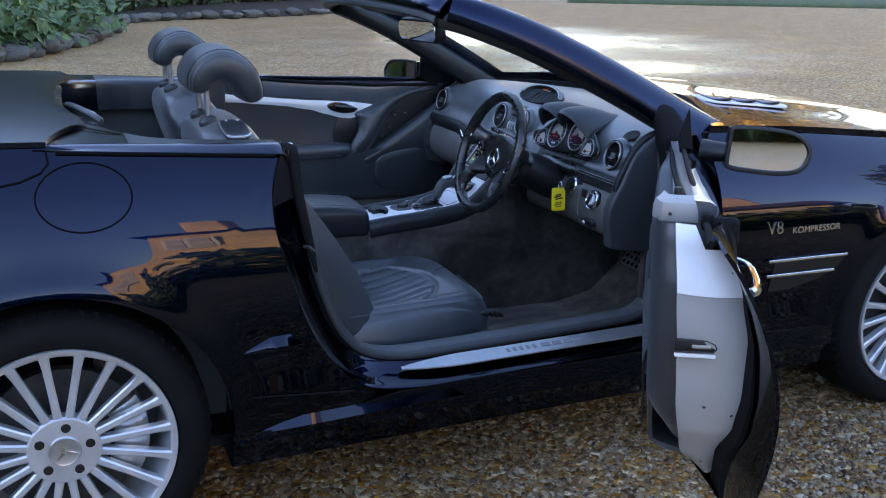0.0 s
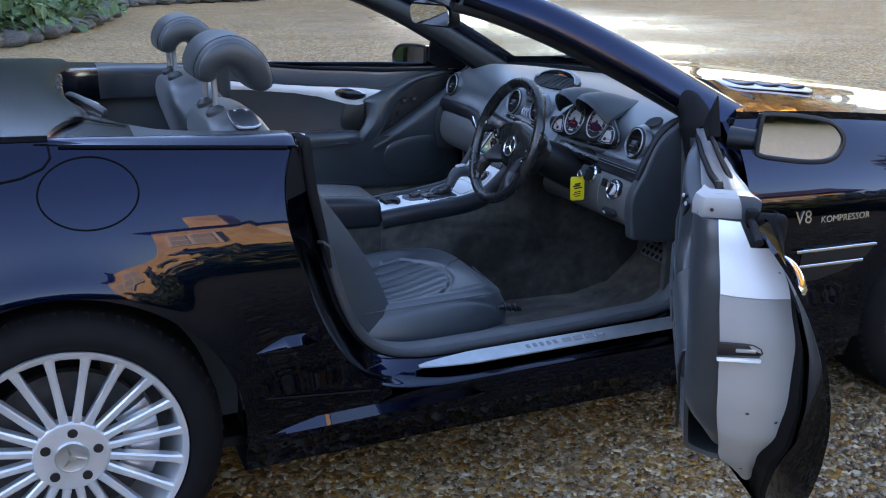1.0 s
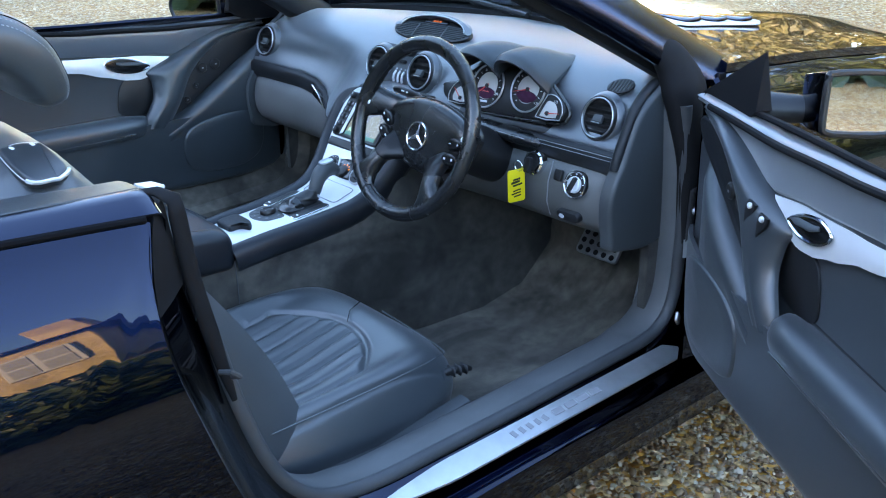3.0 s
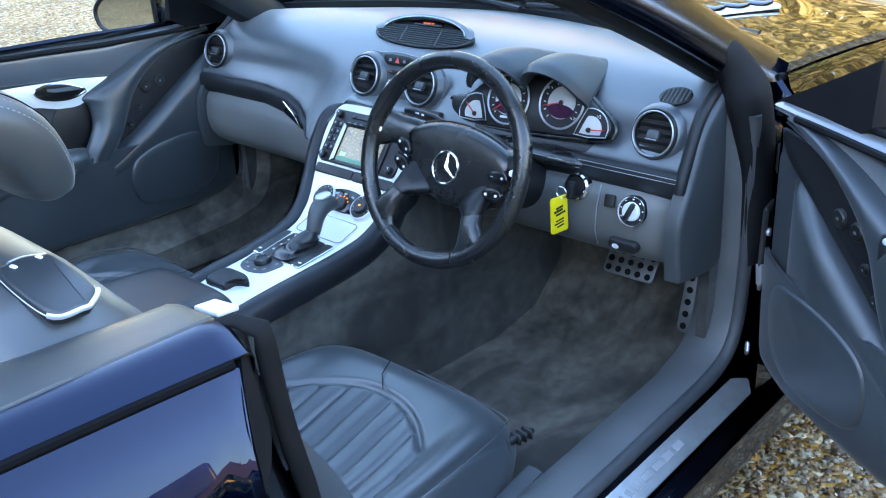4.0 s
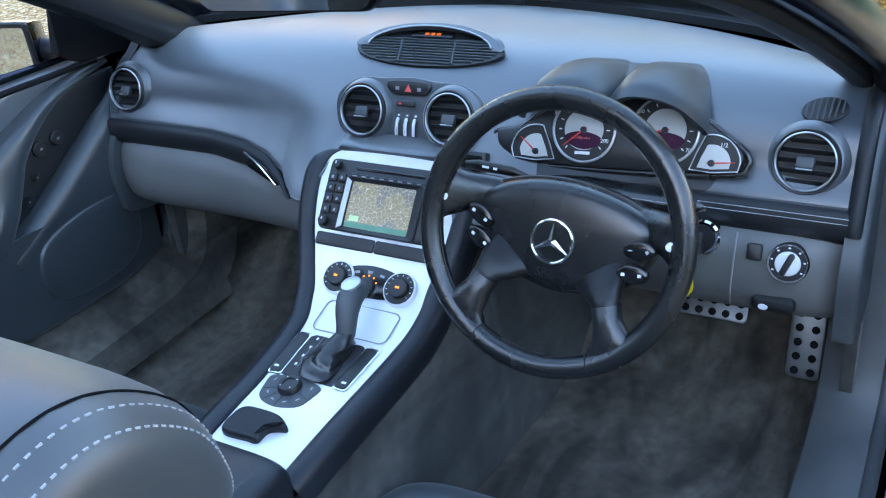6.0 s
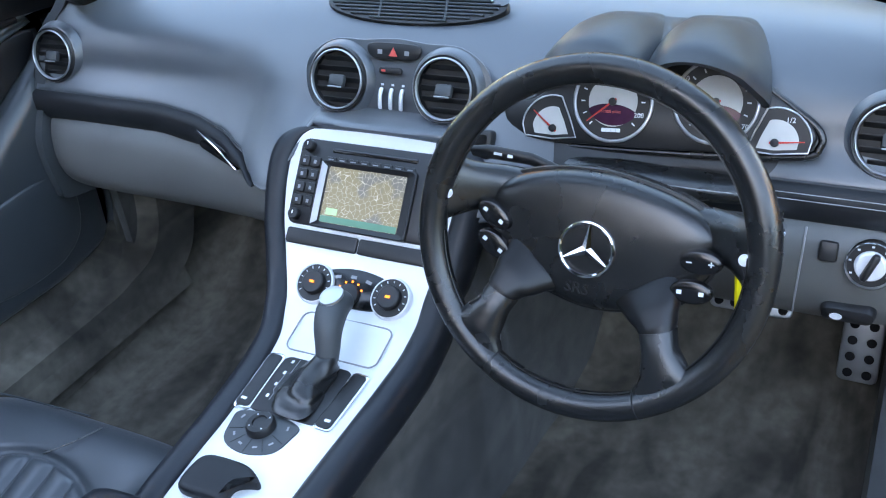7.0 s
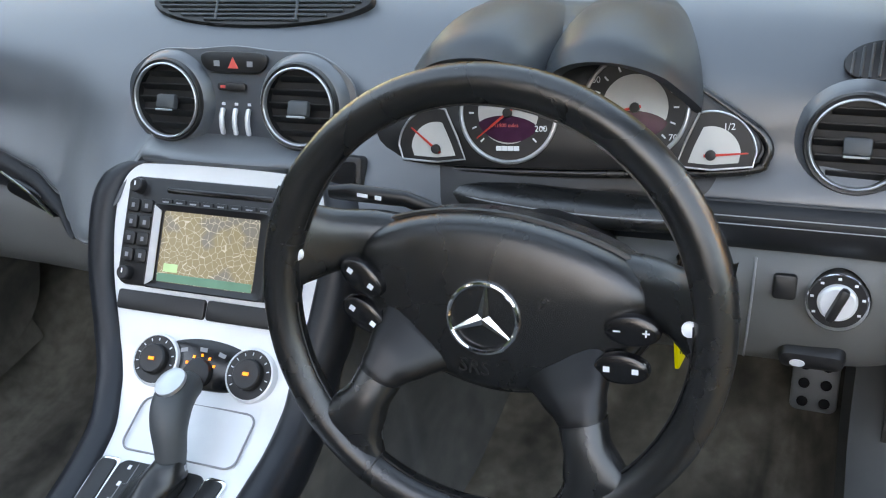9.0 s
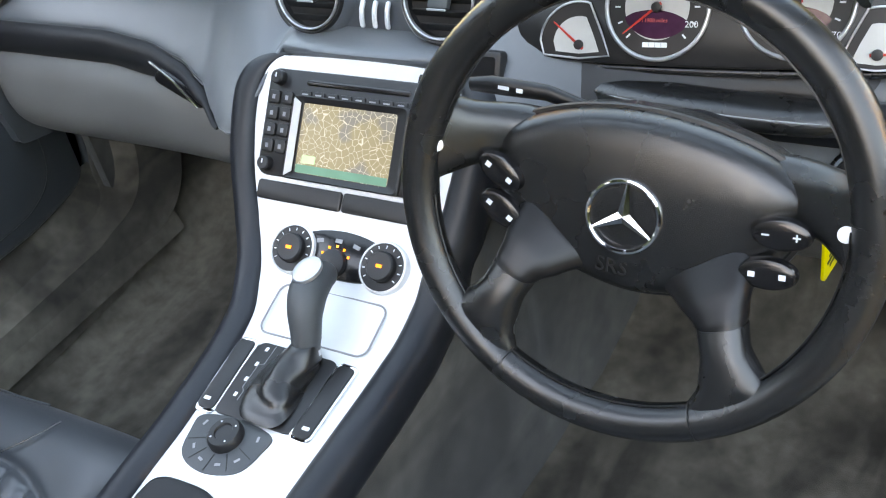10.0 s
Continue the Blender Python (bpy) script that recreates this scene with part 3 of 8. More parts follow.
# ---- wheels ----
def road_wheel(x, side, width):
    """A wheel with a many-spoked rim; its outer face looks to -y before it is placed."""
    place = pose(x, side * -0.875, WHEEL_Z) if side > 0 else pose(x, 0.875, WHEEL_Z, 0, 0, 180)
    spin = Matrix.Rotation(radians(90), 4, "X")      # z of the turned bodies becomes -y, outward
    base = place @ spin
    tyre_prof = [(0.236, -width), (0.262, -width - 0.004), (0.300, -width + 0.005), (0.322, -width + 0.030), (0.327, -width + 0.06), (0.3275, -0.06), (0.323, -0.028),
                 (0.304, -0.006), (0.280, 0.003), (0.262, 0.004), (0.248, -0.002), (0.243, -0.012)]
    wheel = part("wheel", moved(turned(tyre_prof, 72, False), base), RUBBER, car, "silver multi-spoke alloy wheel with low tyre")
    # tread blocks at the shoulder
    blocks = []
    for i in range(64):
        a = 2 * math.pi * i / 64
        blocks.append(moved(box(0.022, 0.018, 0.010, 0.003, 1), Matrix.Rotation(a, 4, "Z") @ pose(0.3155, 0, -0.027, 0, 40, 18)))
    part("tread", moved(joined(*blocks), base), RUBBER, wheel)
    rim_prof = [(0.215, -width), (0.243, -width), (0.225, -width + 0.03), (0.222, -0.06), (0.228, -0.022), (0.2385, -0.010), (0.2435, -0.006), (0.2440, 0.0),
                (0.2425, 0.0035), (0.232, 0.0015), (0.2285, -0.002), (0.2265, -0.010), (0.220, -0.03), (0.214, -width)]
    part("rim", moved(turned(rim_prof, 72, False), base), WHEEL_SILVER, wheel)
    n_spoke = 20
    blade = [(-0.0105, 0.0), (-0.0060, 0.004), (0.0060, 0.004), (0.0105, 0.0), (0.0090, -0.022), (-0.0090, -0.022)]
    rings = []
    for r, h, k in ((0.070, -0.018, 0.95), (0.10, -0.016, 0.85), (0.15, -0.013, 0.80), (0.20, -0.008, 0.85), (0.222, -0.005, 1.0), (0.2335, -0.002, 1.25)):
        rings.append([Vector((r, px * k, h + pz)) for px, pz in blade])
    spoke_me = None
    for i in range(n_spoke):
        m = base @ Matrix.Rotation(2 * math.pi * (i + 0.3) / n_spoke, 4, "Z")
        if spoke_me is None:
            first = part("spoke", loft(rings), WHEEL_SILVER, wheel)
            spoke_me = first.data
        else:
            first = new("spoke", spoke_me)
            first.parent = wheel
        first.matrix_basis = m
    hub_prof = [(0.080, -0.045), (0.080, -0.016), (0.076, -0.011), (0.066, -0.010), (0.040, -0.013), (0.036, -0.012)]
    part("hub", moved(turned(hub_prof, 48, True), base), WHEEL_SILVER, wheel)
    cap_prof = [(0.0355, -0.014), (0.0355, -0.009), (0.033, -0.0065), (0.031, -0.0075), (0.001, -0.0055)]
    part("centre_cap", moved(turned(cap_prof, 40, True), base), ALU, wheel, "silver centre cap with three-pointed emblem")
    rays = joined(*[moved(prism([(0.0, 0.030), (0.004, 0.004), (-0.004, 0.004)], 0.0022), Matrix.Rotation(radians(120 * k + 14), 4, "Z")) for k in range(3)])
    part("cap_emblem", moved(rays, base @ pose(0, 0, -0.0062)), CHROME, wheel)
    for i in range(5):
        a = 2 * math.pi * (i + 0.15) / 5
        hole = turned([(0.0105, -0.0120), (0.0105, -0.0085), (0.0001, -0.0085)], 16, True)
        part("bolt_hole", moved(hole, base @ pose(0.0555 * math.cos(a), 0.0555 * math.sin(a), 0)), BLACK_PLASTIC, wheel)
    disc_prof = [(0.05, -0.095), (0.172, -0.095), (0.172, -0.070), (0.05, -0.068)]
    part("brake_disc", moved(turned(disc_prof, 48, True), base), DARK_METAL, wheel)
    cal = []
    for k in range(7):
        a = radians(-30 + 10 * k)
        cal.append([Vector((r * math.cos(a), r * math.sin(a), h)) for r, h in ((0.11, -0.10), (0.186, -0.10), (0.186, -0.052), (0.165, -0.044), (0.125, -0.044), (0.11, -0.052))])
    part("brake_caliper", moved(loft(cal), base), ALU, wheel)
    return wheel


for wx, wid in ((0.0, 0.27), (BASE, 0.245)):
    for s in (1, -1):
        road_wheel(wx, s, wid)


# ---- windscreen ----
PILLAR = [(1.80, -0.735, 0.905), (1.70, -0.700, 0.965), (1.50, -0.655, 1.078), (1.30, -0.605, 1.178), (1.15, -0.565, 1.238), (1.06, -0.525, 1.266)]
HEAD = [(1.06, -0.525, 1.266), (1.03, -0.46, 1.278), (1.005, -0.25, 1.290), (1.0, 0.0, 1.294), (1.005, 0.25, 1.290), (1.03, 0.46, 1.278), (1.06, 0.525, 1.266)]


def pillar_sheet(side):
    rings = []
    pts = spline(PILLAR, 26)
    for i, p in enumerate(pts):
        f = i / 25
        d = (pts[min(i + 1, 25)] - pts[max(i - 1, 0)]).normalized()
        out = Vector((0.25, -0.85, 0.45))
        out = (out - d * out.dot(d)).normalized()
        w = d.cross(out)
        if w.z < 0:
            w = -w
        a, b = 0.066 - 0.022 * f, 0.030
        ring = [p + out * b * math.cos(t) * (1.0 if math.cos(t) > 0 else 0.75) + w * a * math.sin(t) for t in (2 * math.pi * k / 16 for k in range(16))]
        rings.append([Vector((q.x, q.y * side, q.z)) for q in ring])
    return loft(rings)


for s in (1, -1):
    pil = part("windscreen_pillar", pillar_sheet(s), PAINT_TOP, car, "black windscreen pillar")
    inner = [Vector((p.x - 0.022, (p.y + 0.022) * s, p.z - 0.026)) for p in spline(PILLAR, 24)]
    part("pillar_trim", tube(inner, 0.030 if s > 0 else [0.070 - 0.034 * (i / 23) ** 0.7 for i in range(24)], 12, False, 0.8), BLACK_PLASTIC, pil, "dark inner pillar trim")
    gut = [Vector((p.x + 0.012, (p.y - 0.030) * s, p.z - 0.022)) for p in spline(PILLAR, 24)[1:]]
    part("pillar_seal", tube(gut, 0.010, 8), RUBBER, pil, "black rubber window seal")

head_pts = spline(HEAD, 40)
part("windscreen_header", tube(head_pts, 0.048, 14, False, 0.55, (0.8, 0, 0.25)), PAINT_TOP, car, "black windscreen top rail")
part("header_lining", tube([p + Vector((-0.01, 0, -0.022)) for p in head_pts[2:-2]], 0.040, 12, False, 0.45, (0.8, 0, 0.25)), GREY_PLASTIC, car, "grey roof rail lining")


def screen():
    up = spline([(x, -y, z) for x, y, z in PILLAR], 24)
    def f(u, v):
        e = up[round(u * 23)]
        y = (-1 + 2 * v) * (e.y - 0.01)
        bow = (0.20 - 0.11 * u) * (1 - (2 * v - 1) ** 2)
        return (e.x + bow, y, e.z + 0.012 + 0.015 * (1 - (2 * v - 1) ** 2))
    return sheet(f, 24, 25)


glass = part("windscreen", screen(), GLASS, car, "clear curved windscreen")
glass.visible_shadow = False


def cowl():
    def f(u, v):
        y = -1 + 2 * v
        w = 0.76
        x0 = 1.80 + 0.20 * (1 - y * y)
        return (x0 - 0.06 + 0.16 * u, y * w, 0.918 + 0.022 * (1 - y * y) - 0.012 * u)
    return thick(sheet(f, 6, 31), -0.015)


part("cowl_panel", cowl(), BLACK_PLASTIC, car, "black scuttle panel under the windscreen")
for s in (-0.35, 0.25):
    part("wiper", tube([(1.93, s - 0.28, 0.955), (1.965, s, 0.972), (1.93, s + 0.30, 0.965)], 0.008, 8), BLACK_PLASTIC, car)

# rear-view mirror under the header
mir = part("rear_view_mirror", moved(prism(rounded(0.245, 0.072, 0.028), 0.03, 0.01), axes((1.155, -0.10, 1.185), (0.12, -1, 0), (-1, -0.15, -0.12))), BLACK_PLASTIC, car, "black interior mirror")
part("mirror_glass", moved(prism(rounded(0.228, 0.058, 0.022), 0.002), axes((1.1245, -0.1045, 1.1815), (0.12, -1, 0), (-1, -0.15, -0.12))), MIRROR, mir)
part("mirror_stem", tube([(1.16, -0.09, 1.20), (1.15, -0.05, 1.24), (1.10, 0.0, 1.262)], 0.012, 8), BLACK_PLASTIC, mir)
part("roof_console", moved(prism(rounded(0.22, 0.11, 0.03), 0.035, 0.012), axes((1.065, 0.0, 1.272), (0, 1, 0), (-0.35, 0, -1))), GREY_PLASTIC, car, "grey roof lamp console")
for s in (-1, 1):
    part("sun_visor", moved(prism(rounded(0.34, 0.13, 0.03), 0.018, 0.008), axes((1.105, s * 0.32, 1.262), (0.06 * s, 1, 0), (-0.42, 0, -0.9))), GREY_PLASTIC, car, "grey folded sun visor")

# ---- details on the flanks ----
def on_flank(x, z, lift=0.0, side=1):
    """A pose on the flank: x forward along it, y up it, z outward."""
    p = flank(x, z, lift)
    dx, dz = flank(x + 0.01, z) - flank(x - 0.01, z), flank(x, z + 0.01) - flank(x, z - 0.01)
    return axes(p, dx, dx.cross(dz) if dx.cross(dz).y < 0 else dz.cross(dx))


# fuel flap: a round seam in the rear wing
flap_seam = [flank(0.092 + 0.096 * math.cos(a), 0.892 + 0.068 * math.sin(a), 0.0005) for a in (2 * math.pi * i / 48 for i in range(48))]
part("fuel_flap", tube(flap_seam, 0.0020, 6, True), SEAM, car, "round fuel flap seam")
# waist strip over the rear wing
strip_path = [flank(x, 0.981 - 0.075 * (x - 0.05), 0.0015) for x in [0.045 + 0.468 * i / 20 for i in range(21)]]
part("waist_seal", tube(strip_path, 0.0050, 8), SEAM, car, "black rubber waist seal")
seam_side = [(0.004, -0.455), (0.014, -0.60), (0.022, -0.72)]
part("deck_seam", tube([(x, y, belt_z(x, y) + 0.001) for x, y in seam_side] + [flank(0.026, 0.985, 0.001), flank(0.028, 0.962, 0.001), flank(0.012, 0.945, 0.001), flank(-0.03, 0.930, 0.001), flank(-0.2, 0.905, 0.001)], 0.0026, 6), SEAM, car)
deck_line = spline([(-0.034, 0.60, 0), (-0.030, 0.42, 0), (-0.020, 0.15, 0), (-0.010, -0.05, 0), (0.008, -0.25, 0), (0.034, -0.40, 0), (0.075, -0.475, 0)], 40)
part("lid_seam", tube([(p.x, p.y, belt_z(p.x, p.y) + (0.001 if p.x < 0.05 else -0.004)) for p in deck_line], 0.0032, 6), SEAM, car)
part("ledge_seam", tube([(0.050, -0.565, belt_z(0.05, -0.565) + 0.0005), (0.11, -0.60, belt_z(0.11, -0.60) - 0.001), (0.19, -0.64, belt_z(0.19, -0.64) - 0.008)], 0.0014, 5), SEAM, car)
# soft pad with a bright catch on the rim behind the seats
pad_pose = axes((0.118, -0.330, 0.996), (0.22, -0.97, 0.0), (0.62, 0.14, 0.77))
rim_pad = part("rim_pad", moved(prism(ellipse(0.300, 0.064, 40), 0.014, 0.010, 4), pad_pose), DARK_LEATHER, car, "dark oval pad on the rim behind the seats", 60)
part("rim_catch", moved(prism(rounded(0.105, 0.010, 0.005), 0.004, 0.002), pad_pose @ pose(0.055, -0.006, 0.0125)), ALU, rim_pad, "bright roof catch")
part("door_striker", tube([(0.563, -0.835, 0.735), (0.572, -0.848, 0.737), (0.584, -0.848, 0.726), (0.580, -0.835, 0.722)], 0.004, 8), DARK_METAL, car, "dark steel door striker")
cap_path = [Vector((0.526, -0.742, 0.966)), Vector((0.545, -0.757, 0.966))] + [p + Vector((-0.003, -0.010, 0)) for p in open_line[0:16]]
part("pillar_cap", tube(cap_path, [0.004, 0.008, 0.011] + [0.012] * 9 + [0.012, 0.011, 0.010, 0.009, 0.007, 0.005], 14, False, 0.62, (1, 0, 0.2)), RUBBER, car, "black rubber cap of the door pillar", 70)
foot_path = spline([(1.600, -0.690, 1.010), (1.640, -0.712, 0.970), (1.655, -0.735, 0.920), (1.658, -0.752, 0.860), (1.664, -0.766, 0.760), (1.664, -0.770, 0.600)], 30)
part("post_trim", tube(foot_path, [lerp_table(((0, 0.026), (6, 0.042), (12, 0.054), (18, 0.048), (24, 0.038), (29, 0.032)), k) for k in range(30)], 18, False, 0.72, (1, 0, 0)), RUBBER, car, "black trim at the foot of the pillar", 60)
# chrome-edged slots in the rear wing and the skirt
def flank_bar(pts, r, flat=0.4):
    return tube([flank(x, z, 0.002) for x, z in pts], r, 8, False, flat, (0, 0, 1))


def ridge(pts, h, out):
    """A pointed ridge moulded into the flank."""
    rings = []
    n = len(pts)
    for i, (x, z) in enumerate(pts):
        k = max(0.02, min(1.0, i / 5)) * max(0.05, min(1.0, (n - 1 - i) / 2))
        rings.append([flank(x, z + h * k, 0.0), flank(x, z + h * 0.25 * k, out * k), flank(x, z - h * 0.15 * k, out * k), flank(x, z - h * 0.5 * k, -0.002)])
    return loft(rings, False)


part("side_moulding", ridge([(0.39 + 0.15 * i / 10, 0.508 + 0.006 * i / 10) for i in range(11)], 0.030, 0.015), PAINT, car, "glossy black moulded ridge")
part("side_moulding", ridge([(0.39 + 0.60 * i / 20, 0.285 + 0.012 * i / 20) for i in range(21)], 0.032, 0.017), PAINT, car, "glossy black moulded ridge")
part("sill_line", flank_bar([(0.36, 0.398), (0.55, 0.377), (0.67, 0.365)], 0.0022, 1.0), RUBBER, car)
part("side_reflector", flank_bar([(2.0, 0.284), (2.08, 0.284), (2.157, 0.282)], 0.012, 0.3), SILVER, car, "pale side reflector strip")
# wing vent with two bright fins and the lettering over it
grille = [(1.93, 0.578), (2.10, 0.578), (2.19, 0.568), (2.165, 0.535), (2.10, 0.50), (2.0, 0.478), (1.92, 0.475)]
vent_bm = prism([(x, z) for x, z in grille], 0.002)
vent_pose = on_flank(2.05, 0.53, 0.0005)
vent_bm.transform(Matrix.Translation((-2.05, -0.53, 0)))
wing_vent = part("wing_vent", moved(vent_bm, vent_pose), BLACK_PLASTIC, car, "black wing vent with bright fins")
for z0, xa, xb in ((0.573, 1.90, 2.185), (0.527, 1.90, 2.145)):   # bright fins
    part("fin", tube([flank(x, z0 - 0.010 * (x - 1.9), 0.010) for x in [xa + (xb - xa) * i / 8 for i in range(9)]], 0.0045, 8, False, 0.5, (0, 0, 1)), CHROME, wing_vent)
lp = on_flank(1.918, 0.668, 0.001)
part("engine_badge", moved(lettering("V8", 0.052, 0.0015), lp), CHROME, car, "chrome engine lettering")
lp = on_flank(2.065, 0.657, 0.001)
part("engine_badge", moved(lettering("KOMPRESSOR", 0.026, 0.0012), lp @ Matrix.Diagonal((1.08, 1, 1, 1))), CHROME, car, "chrome engine lettering")

# bright sill plate on the ledge of the opening, its lettering a row of plain bars
ledge = []
for i in range(30):
    f = i / 29
    x = 0.815 + (1.600 - 0.815) * f
    w = 0.0205 * min(1, (f + 0.012) / 0.20) ** 0.6 * (1.0 if f < 0.97 else math.sqrt(max(0.02, 1 - ((f - 0.97) / 0.03) ** 2)))
    ledge.append((x, w))
rings = []
for x, w in ledge:
    yc, zc = -0.812, 0.3785 + 0.008 * (x - 0.8)
    rings.append([Vector((x, yc - w, zc - w * 0.35)), Vector((x, yc, zc + 0.001)), Vector((x, yc + w, zc + w * 0.35)), Vector((x, yc + w, zc + w * 0.35 - 0.004)), Vector((x, yc - w, zc - w * 0.35 - 0.004))])
sill_plate = part("sill_plate", loft(rings), ALU, car, "brushed aluminium sill plate")
for i in range(9):
    x = 1.12 + i * 0.020 if i < 5 else 1.235 + (i - 5) * 0.034
    bar = box(0.010 if i < 5 else 0.026, 0.014, 0.0012, 0.0, 1)
    part("emblem_bar", moved(bar, axes((x, -0.812, 0.3800 + 0.008 * (x - 0.8)), (1, 0.2 if i < 5 else 0, 0.01), (0, -0.33, 1))), GREY_MARK, sill_plate)

# striker on the rear jamb and hinges on the front jamb
for z in (0.52, 0.80):
    part("door_hinge", moved(box(0.05, 0.05, 0.05, 0.008), pose(1.690, -0.815, z, 0, 0, 25)), DARK_METAL, car, "steel door hinge")
for px, pz in ((1.600, 0.450), (1.628, 0.575)):
    part("hinge_plate", moved(box(0.034, 0.008, 0.022, 0.003, 1), pose(px, -0.806, pz, 0, 40, 25)), ALU, car, "bright hinge plate")
check_plate = part("check_plate", moved(box(0.070, 0.010, 0.135, 0.004, 1), pose(1.628, -0.810, 0.665, 0, 4, 12)), DARK_METAL, car, "dark door check plate with bright bolts")
for pz in (0.645, 0.690):
    part("bolt", moved(turned([(0.0075, 0.0), (0.0075, 0.004), (0.0055, 0.0065), (0.0005, 0.0065)], 12), axes((1.606, -0.820, pz), (1, 0, 0), (-0.2, -1, 0.1))), ALU, check_plate)
part("check_arm", moved(prism([(-0.020, -0.016), (0.016, -0.020), (0.020, 0.012), (-0.008, 0.018)], 0.012, 0.003), axes((1.602, -0.817, 0.612), (1, 0, 0), (-0.25, -1, 0.35))), ALU, check_plate, "bright check arm")
part("door_check", moved(box(0.12, 0.03, 0.02, 0.004), pose(1.66, -0.87, 0.43, 0, 0, 50)), ALU, car)


# ---- cabin: floor, trim and seats ----
def tub():
    """Carpeted floor with its footwell and upturned sides."""
    rings = []
    for x, z, w in ((0.10, 0.60, 0.70), (0.14, 0.40, 0.70), (0.30, 0.262, 0.69), (0.8, 0.25, 0.69), (1.3, 0.245, 0.69), (1.62, 0.25, 0.69), (1.75, 0.285, 0.69), (1.86, 0.38, 0.69), (1.90, 0.60, 0.69), (1.91, 0.80, 0.69)):
        row = []
        for y in (-1, -0.97, -0.92, -0.6, -0.3, 0, 0.3, 0.6, 0.92, 0.97, 1):
            up = 0.12 if abs(y) == 1 else (0.035 if abs(y) == 0.97 else 0.0)
            row.append(Vector((x, y * w, z + up + 0.004 * noise.noise(Vector((x * 4, y * 4, 0))))))
        rings.append(row)
    return loft(rings, False)


part("carpet", tub(), CARPET, car, "dark grey-brown carpet with brush marks", 60)


def sill_trim():
    """Padded trim inside the sill, running up behind the seal at the front and back."""
    rings = []
    for p in open_line[8:]:
        a = p + Vector((0, 0.006, 0))
        inward = Vector((0, 0, 0))
        c = Vector((1.12, 0, 0.75))
        d = (Vector((c.x, 0, c.z)) - Vector((p.x, 0, p.z)))
        k = Vector((0, 0, 1)) if 0.84 < p.x < 1.52 else Vector((d.x, 0, d.z)).normalized()
        rings.append([a + k * 0.008, a + Vector((0, 0.018, 0)) + k * 0.014, a + Vector((0, 0.06, 0)) + k * 0.006, a + Vector((0, 0.095, 0)) - k * 0.02, a + Vector((0, 0.10, 0)) - k * 0.12])
    return loft(rings, False)


part("sill_trim", sill_trim(), SILL_GREY, car, "grey padded sill trim")
part("sill_trim", moved(sill_trim(), FLIP), CARPET, car, "dark carpeted sill trim")


def sill_cover():
    """Grey cover that fills the ledge between the sill trim and the shut door."""
    def f(u, v):
        x = 0.66 + 1.02 * u
        return (x, 0.664 + 0.105 * v, 0.300 + 0.165 * v ** 0.6)
    return thick(sheet(f, 12, 8), 0.010)


part("sill_cover", sill_cover(), CARPET, car, "grey cover of the far sill", 60)


def kick_panel():
    pts = [(1.60, 0.44), (1.60, 0.80), (1.92, 0.80), (1.92, 0.40), (1.70, 0.36)]
    bm = prism([(x, z) for x, z in pts], 0.02, 0.004)
    return moved(bm, axes((0, -0.70, 0), (1, 0, 0), (0, -1, 0)))


both_sides("kick_panel", kick_panel, SHADED_CARPET)


def rear_side_trim():
    def f(u, v):
        x = 0.08 + 0.47 * u
        return (x, -0.70 - 0.045 * v ** 2 + 0.01 * math.sin(3 * v), 0.28 + 0.645 * v)
    return thick(sheet(f, 10, 12), 0.012)


both_sides("rear_side_trim", rear_side_trim, GREY_PLASTIC, "grey side trim behind the seats")


def waist_cap(first, last, col0, col1):
    """The painted ledge between the deck and the door, wide at the back and narrowing forward, with a rolled inner edge."""
    rings = []
    for i in range(28):
        x = 0.0 + 0.530 * i / 27
        z = smooth_table(BELT, x)
        w = half_width(x, z)
        wide = lerp_table(((-0.02, 0.42), (0.06, 0.40), (0.115, 0.34), (0.15, 0.27), (0.19, 0.21), (0.25, 0.15), (0.32, 0.125), (0.40, 0.115), (0.53, 0.105)), x)
        crown = lerp_table(((0.0, 0.032), (0.10, 0.026), (0.20, 0.012), (0.30, 0.002), (0.53, -0.004)), x)
        zs = 0.983 - 0.075 * (x - 0.05)
        zs = min(zs, z - 0.006)
        row = [Vector((x, -half_width(x, zs) - 0.001, zs)), Vector((x, -half_width(x, zs) - 0.002, zs + 0.003))]
        lip = min(0.028, wide * 0.35)      # painted strip, then a crease and the ledge
        for d in (0.003, 0.008, 0.016, lip - 0.003, lip, lip + 0.003, lip + 0.010):
            y = w - d
            row.append(Vector((x, -y, z - 0.006 + 0.005 * min(1.0, d / 0.016) - (0.005 if d == lip else 0.0) + crown * (1 - (y / w) ** 2.2))))
        for f in (0.45, 0.6, 0.75, 0.88, 0.97):
            y = w - max(lip + 0.014, wide * f)
            row.append(Vector((x, -y, z - 0.002 + crown * (1 - (y / w) ** 2.2) - 0.008 * f ** 6)))
        zi = row[-1].z
        row += [Vector((x, -w + wide + 0.002, zi - 0.006)), Vector((x, -w + wide + 0.006, zi - 0.025)), Vector((x, -w + wide + 0.006, zi - 0.10))]
        rings.append(row)
    for sink, fwd in ((0.003, 0.006), (0.010, 0.010), (0.030, 0.011)):      # rounded forward end
        rings.append([Vector((p.x + fwd, p.y + 0.3 * sink, p.z - sink)) for p in rings[27]])
    return loft([row[col0:col1] for row in rings[first:last]], False)


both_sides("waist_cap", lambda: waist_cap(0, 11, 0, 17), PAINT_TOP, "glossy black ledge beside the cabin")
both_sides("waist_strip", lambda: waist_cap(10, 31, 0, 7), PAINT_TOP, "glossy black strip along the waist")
both_sides("waist_ledge", lambda: waist_cap(10, 31, 6, 17), DARK_LEATHER, "dark grey soft ledge beside the cabin")


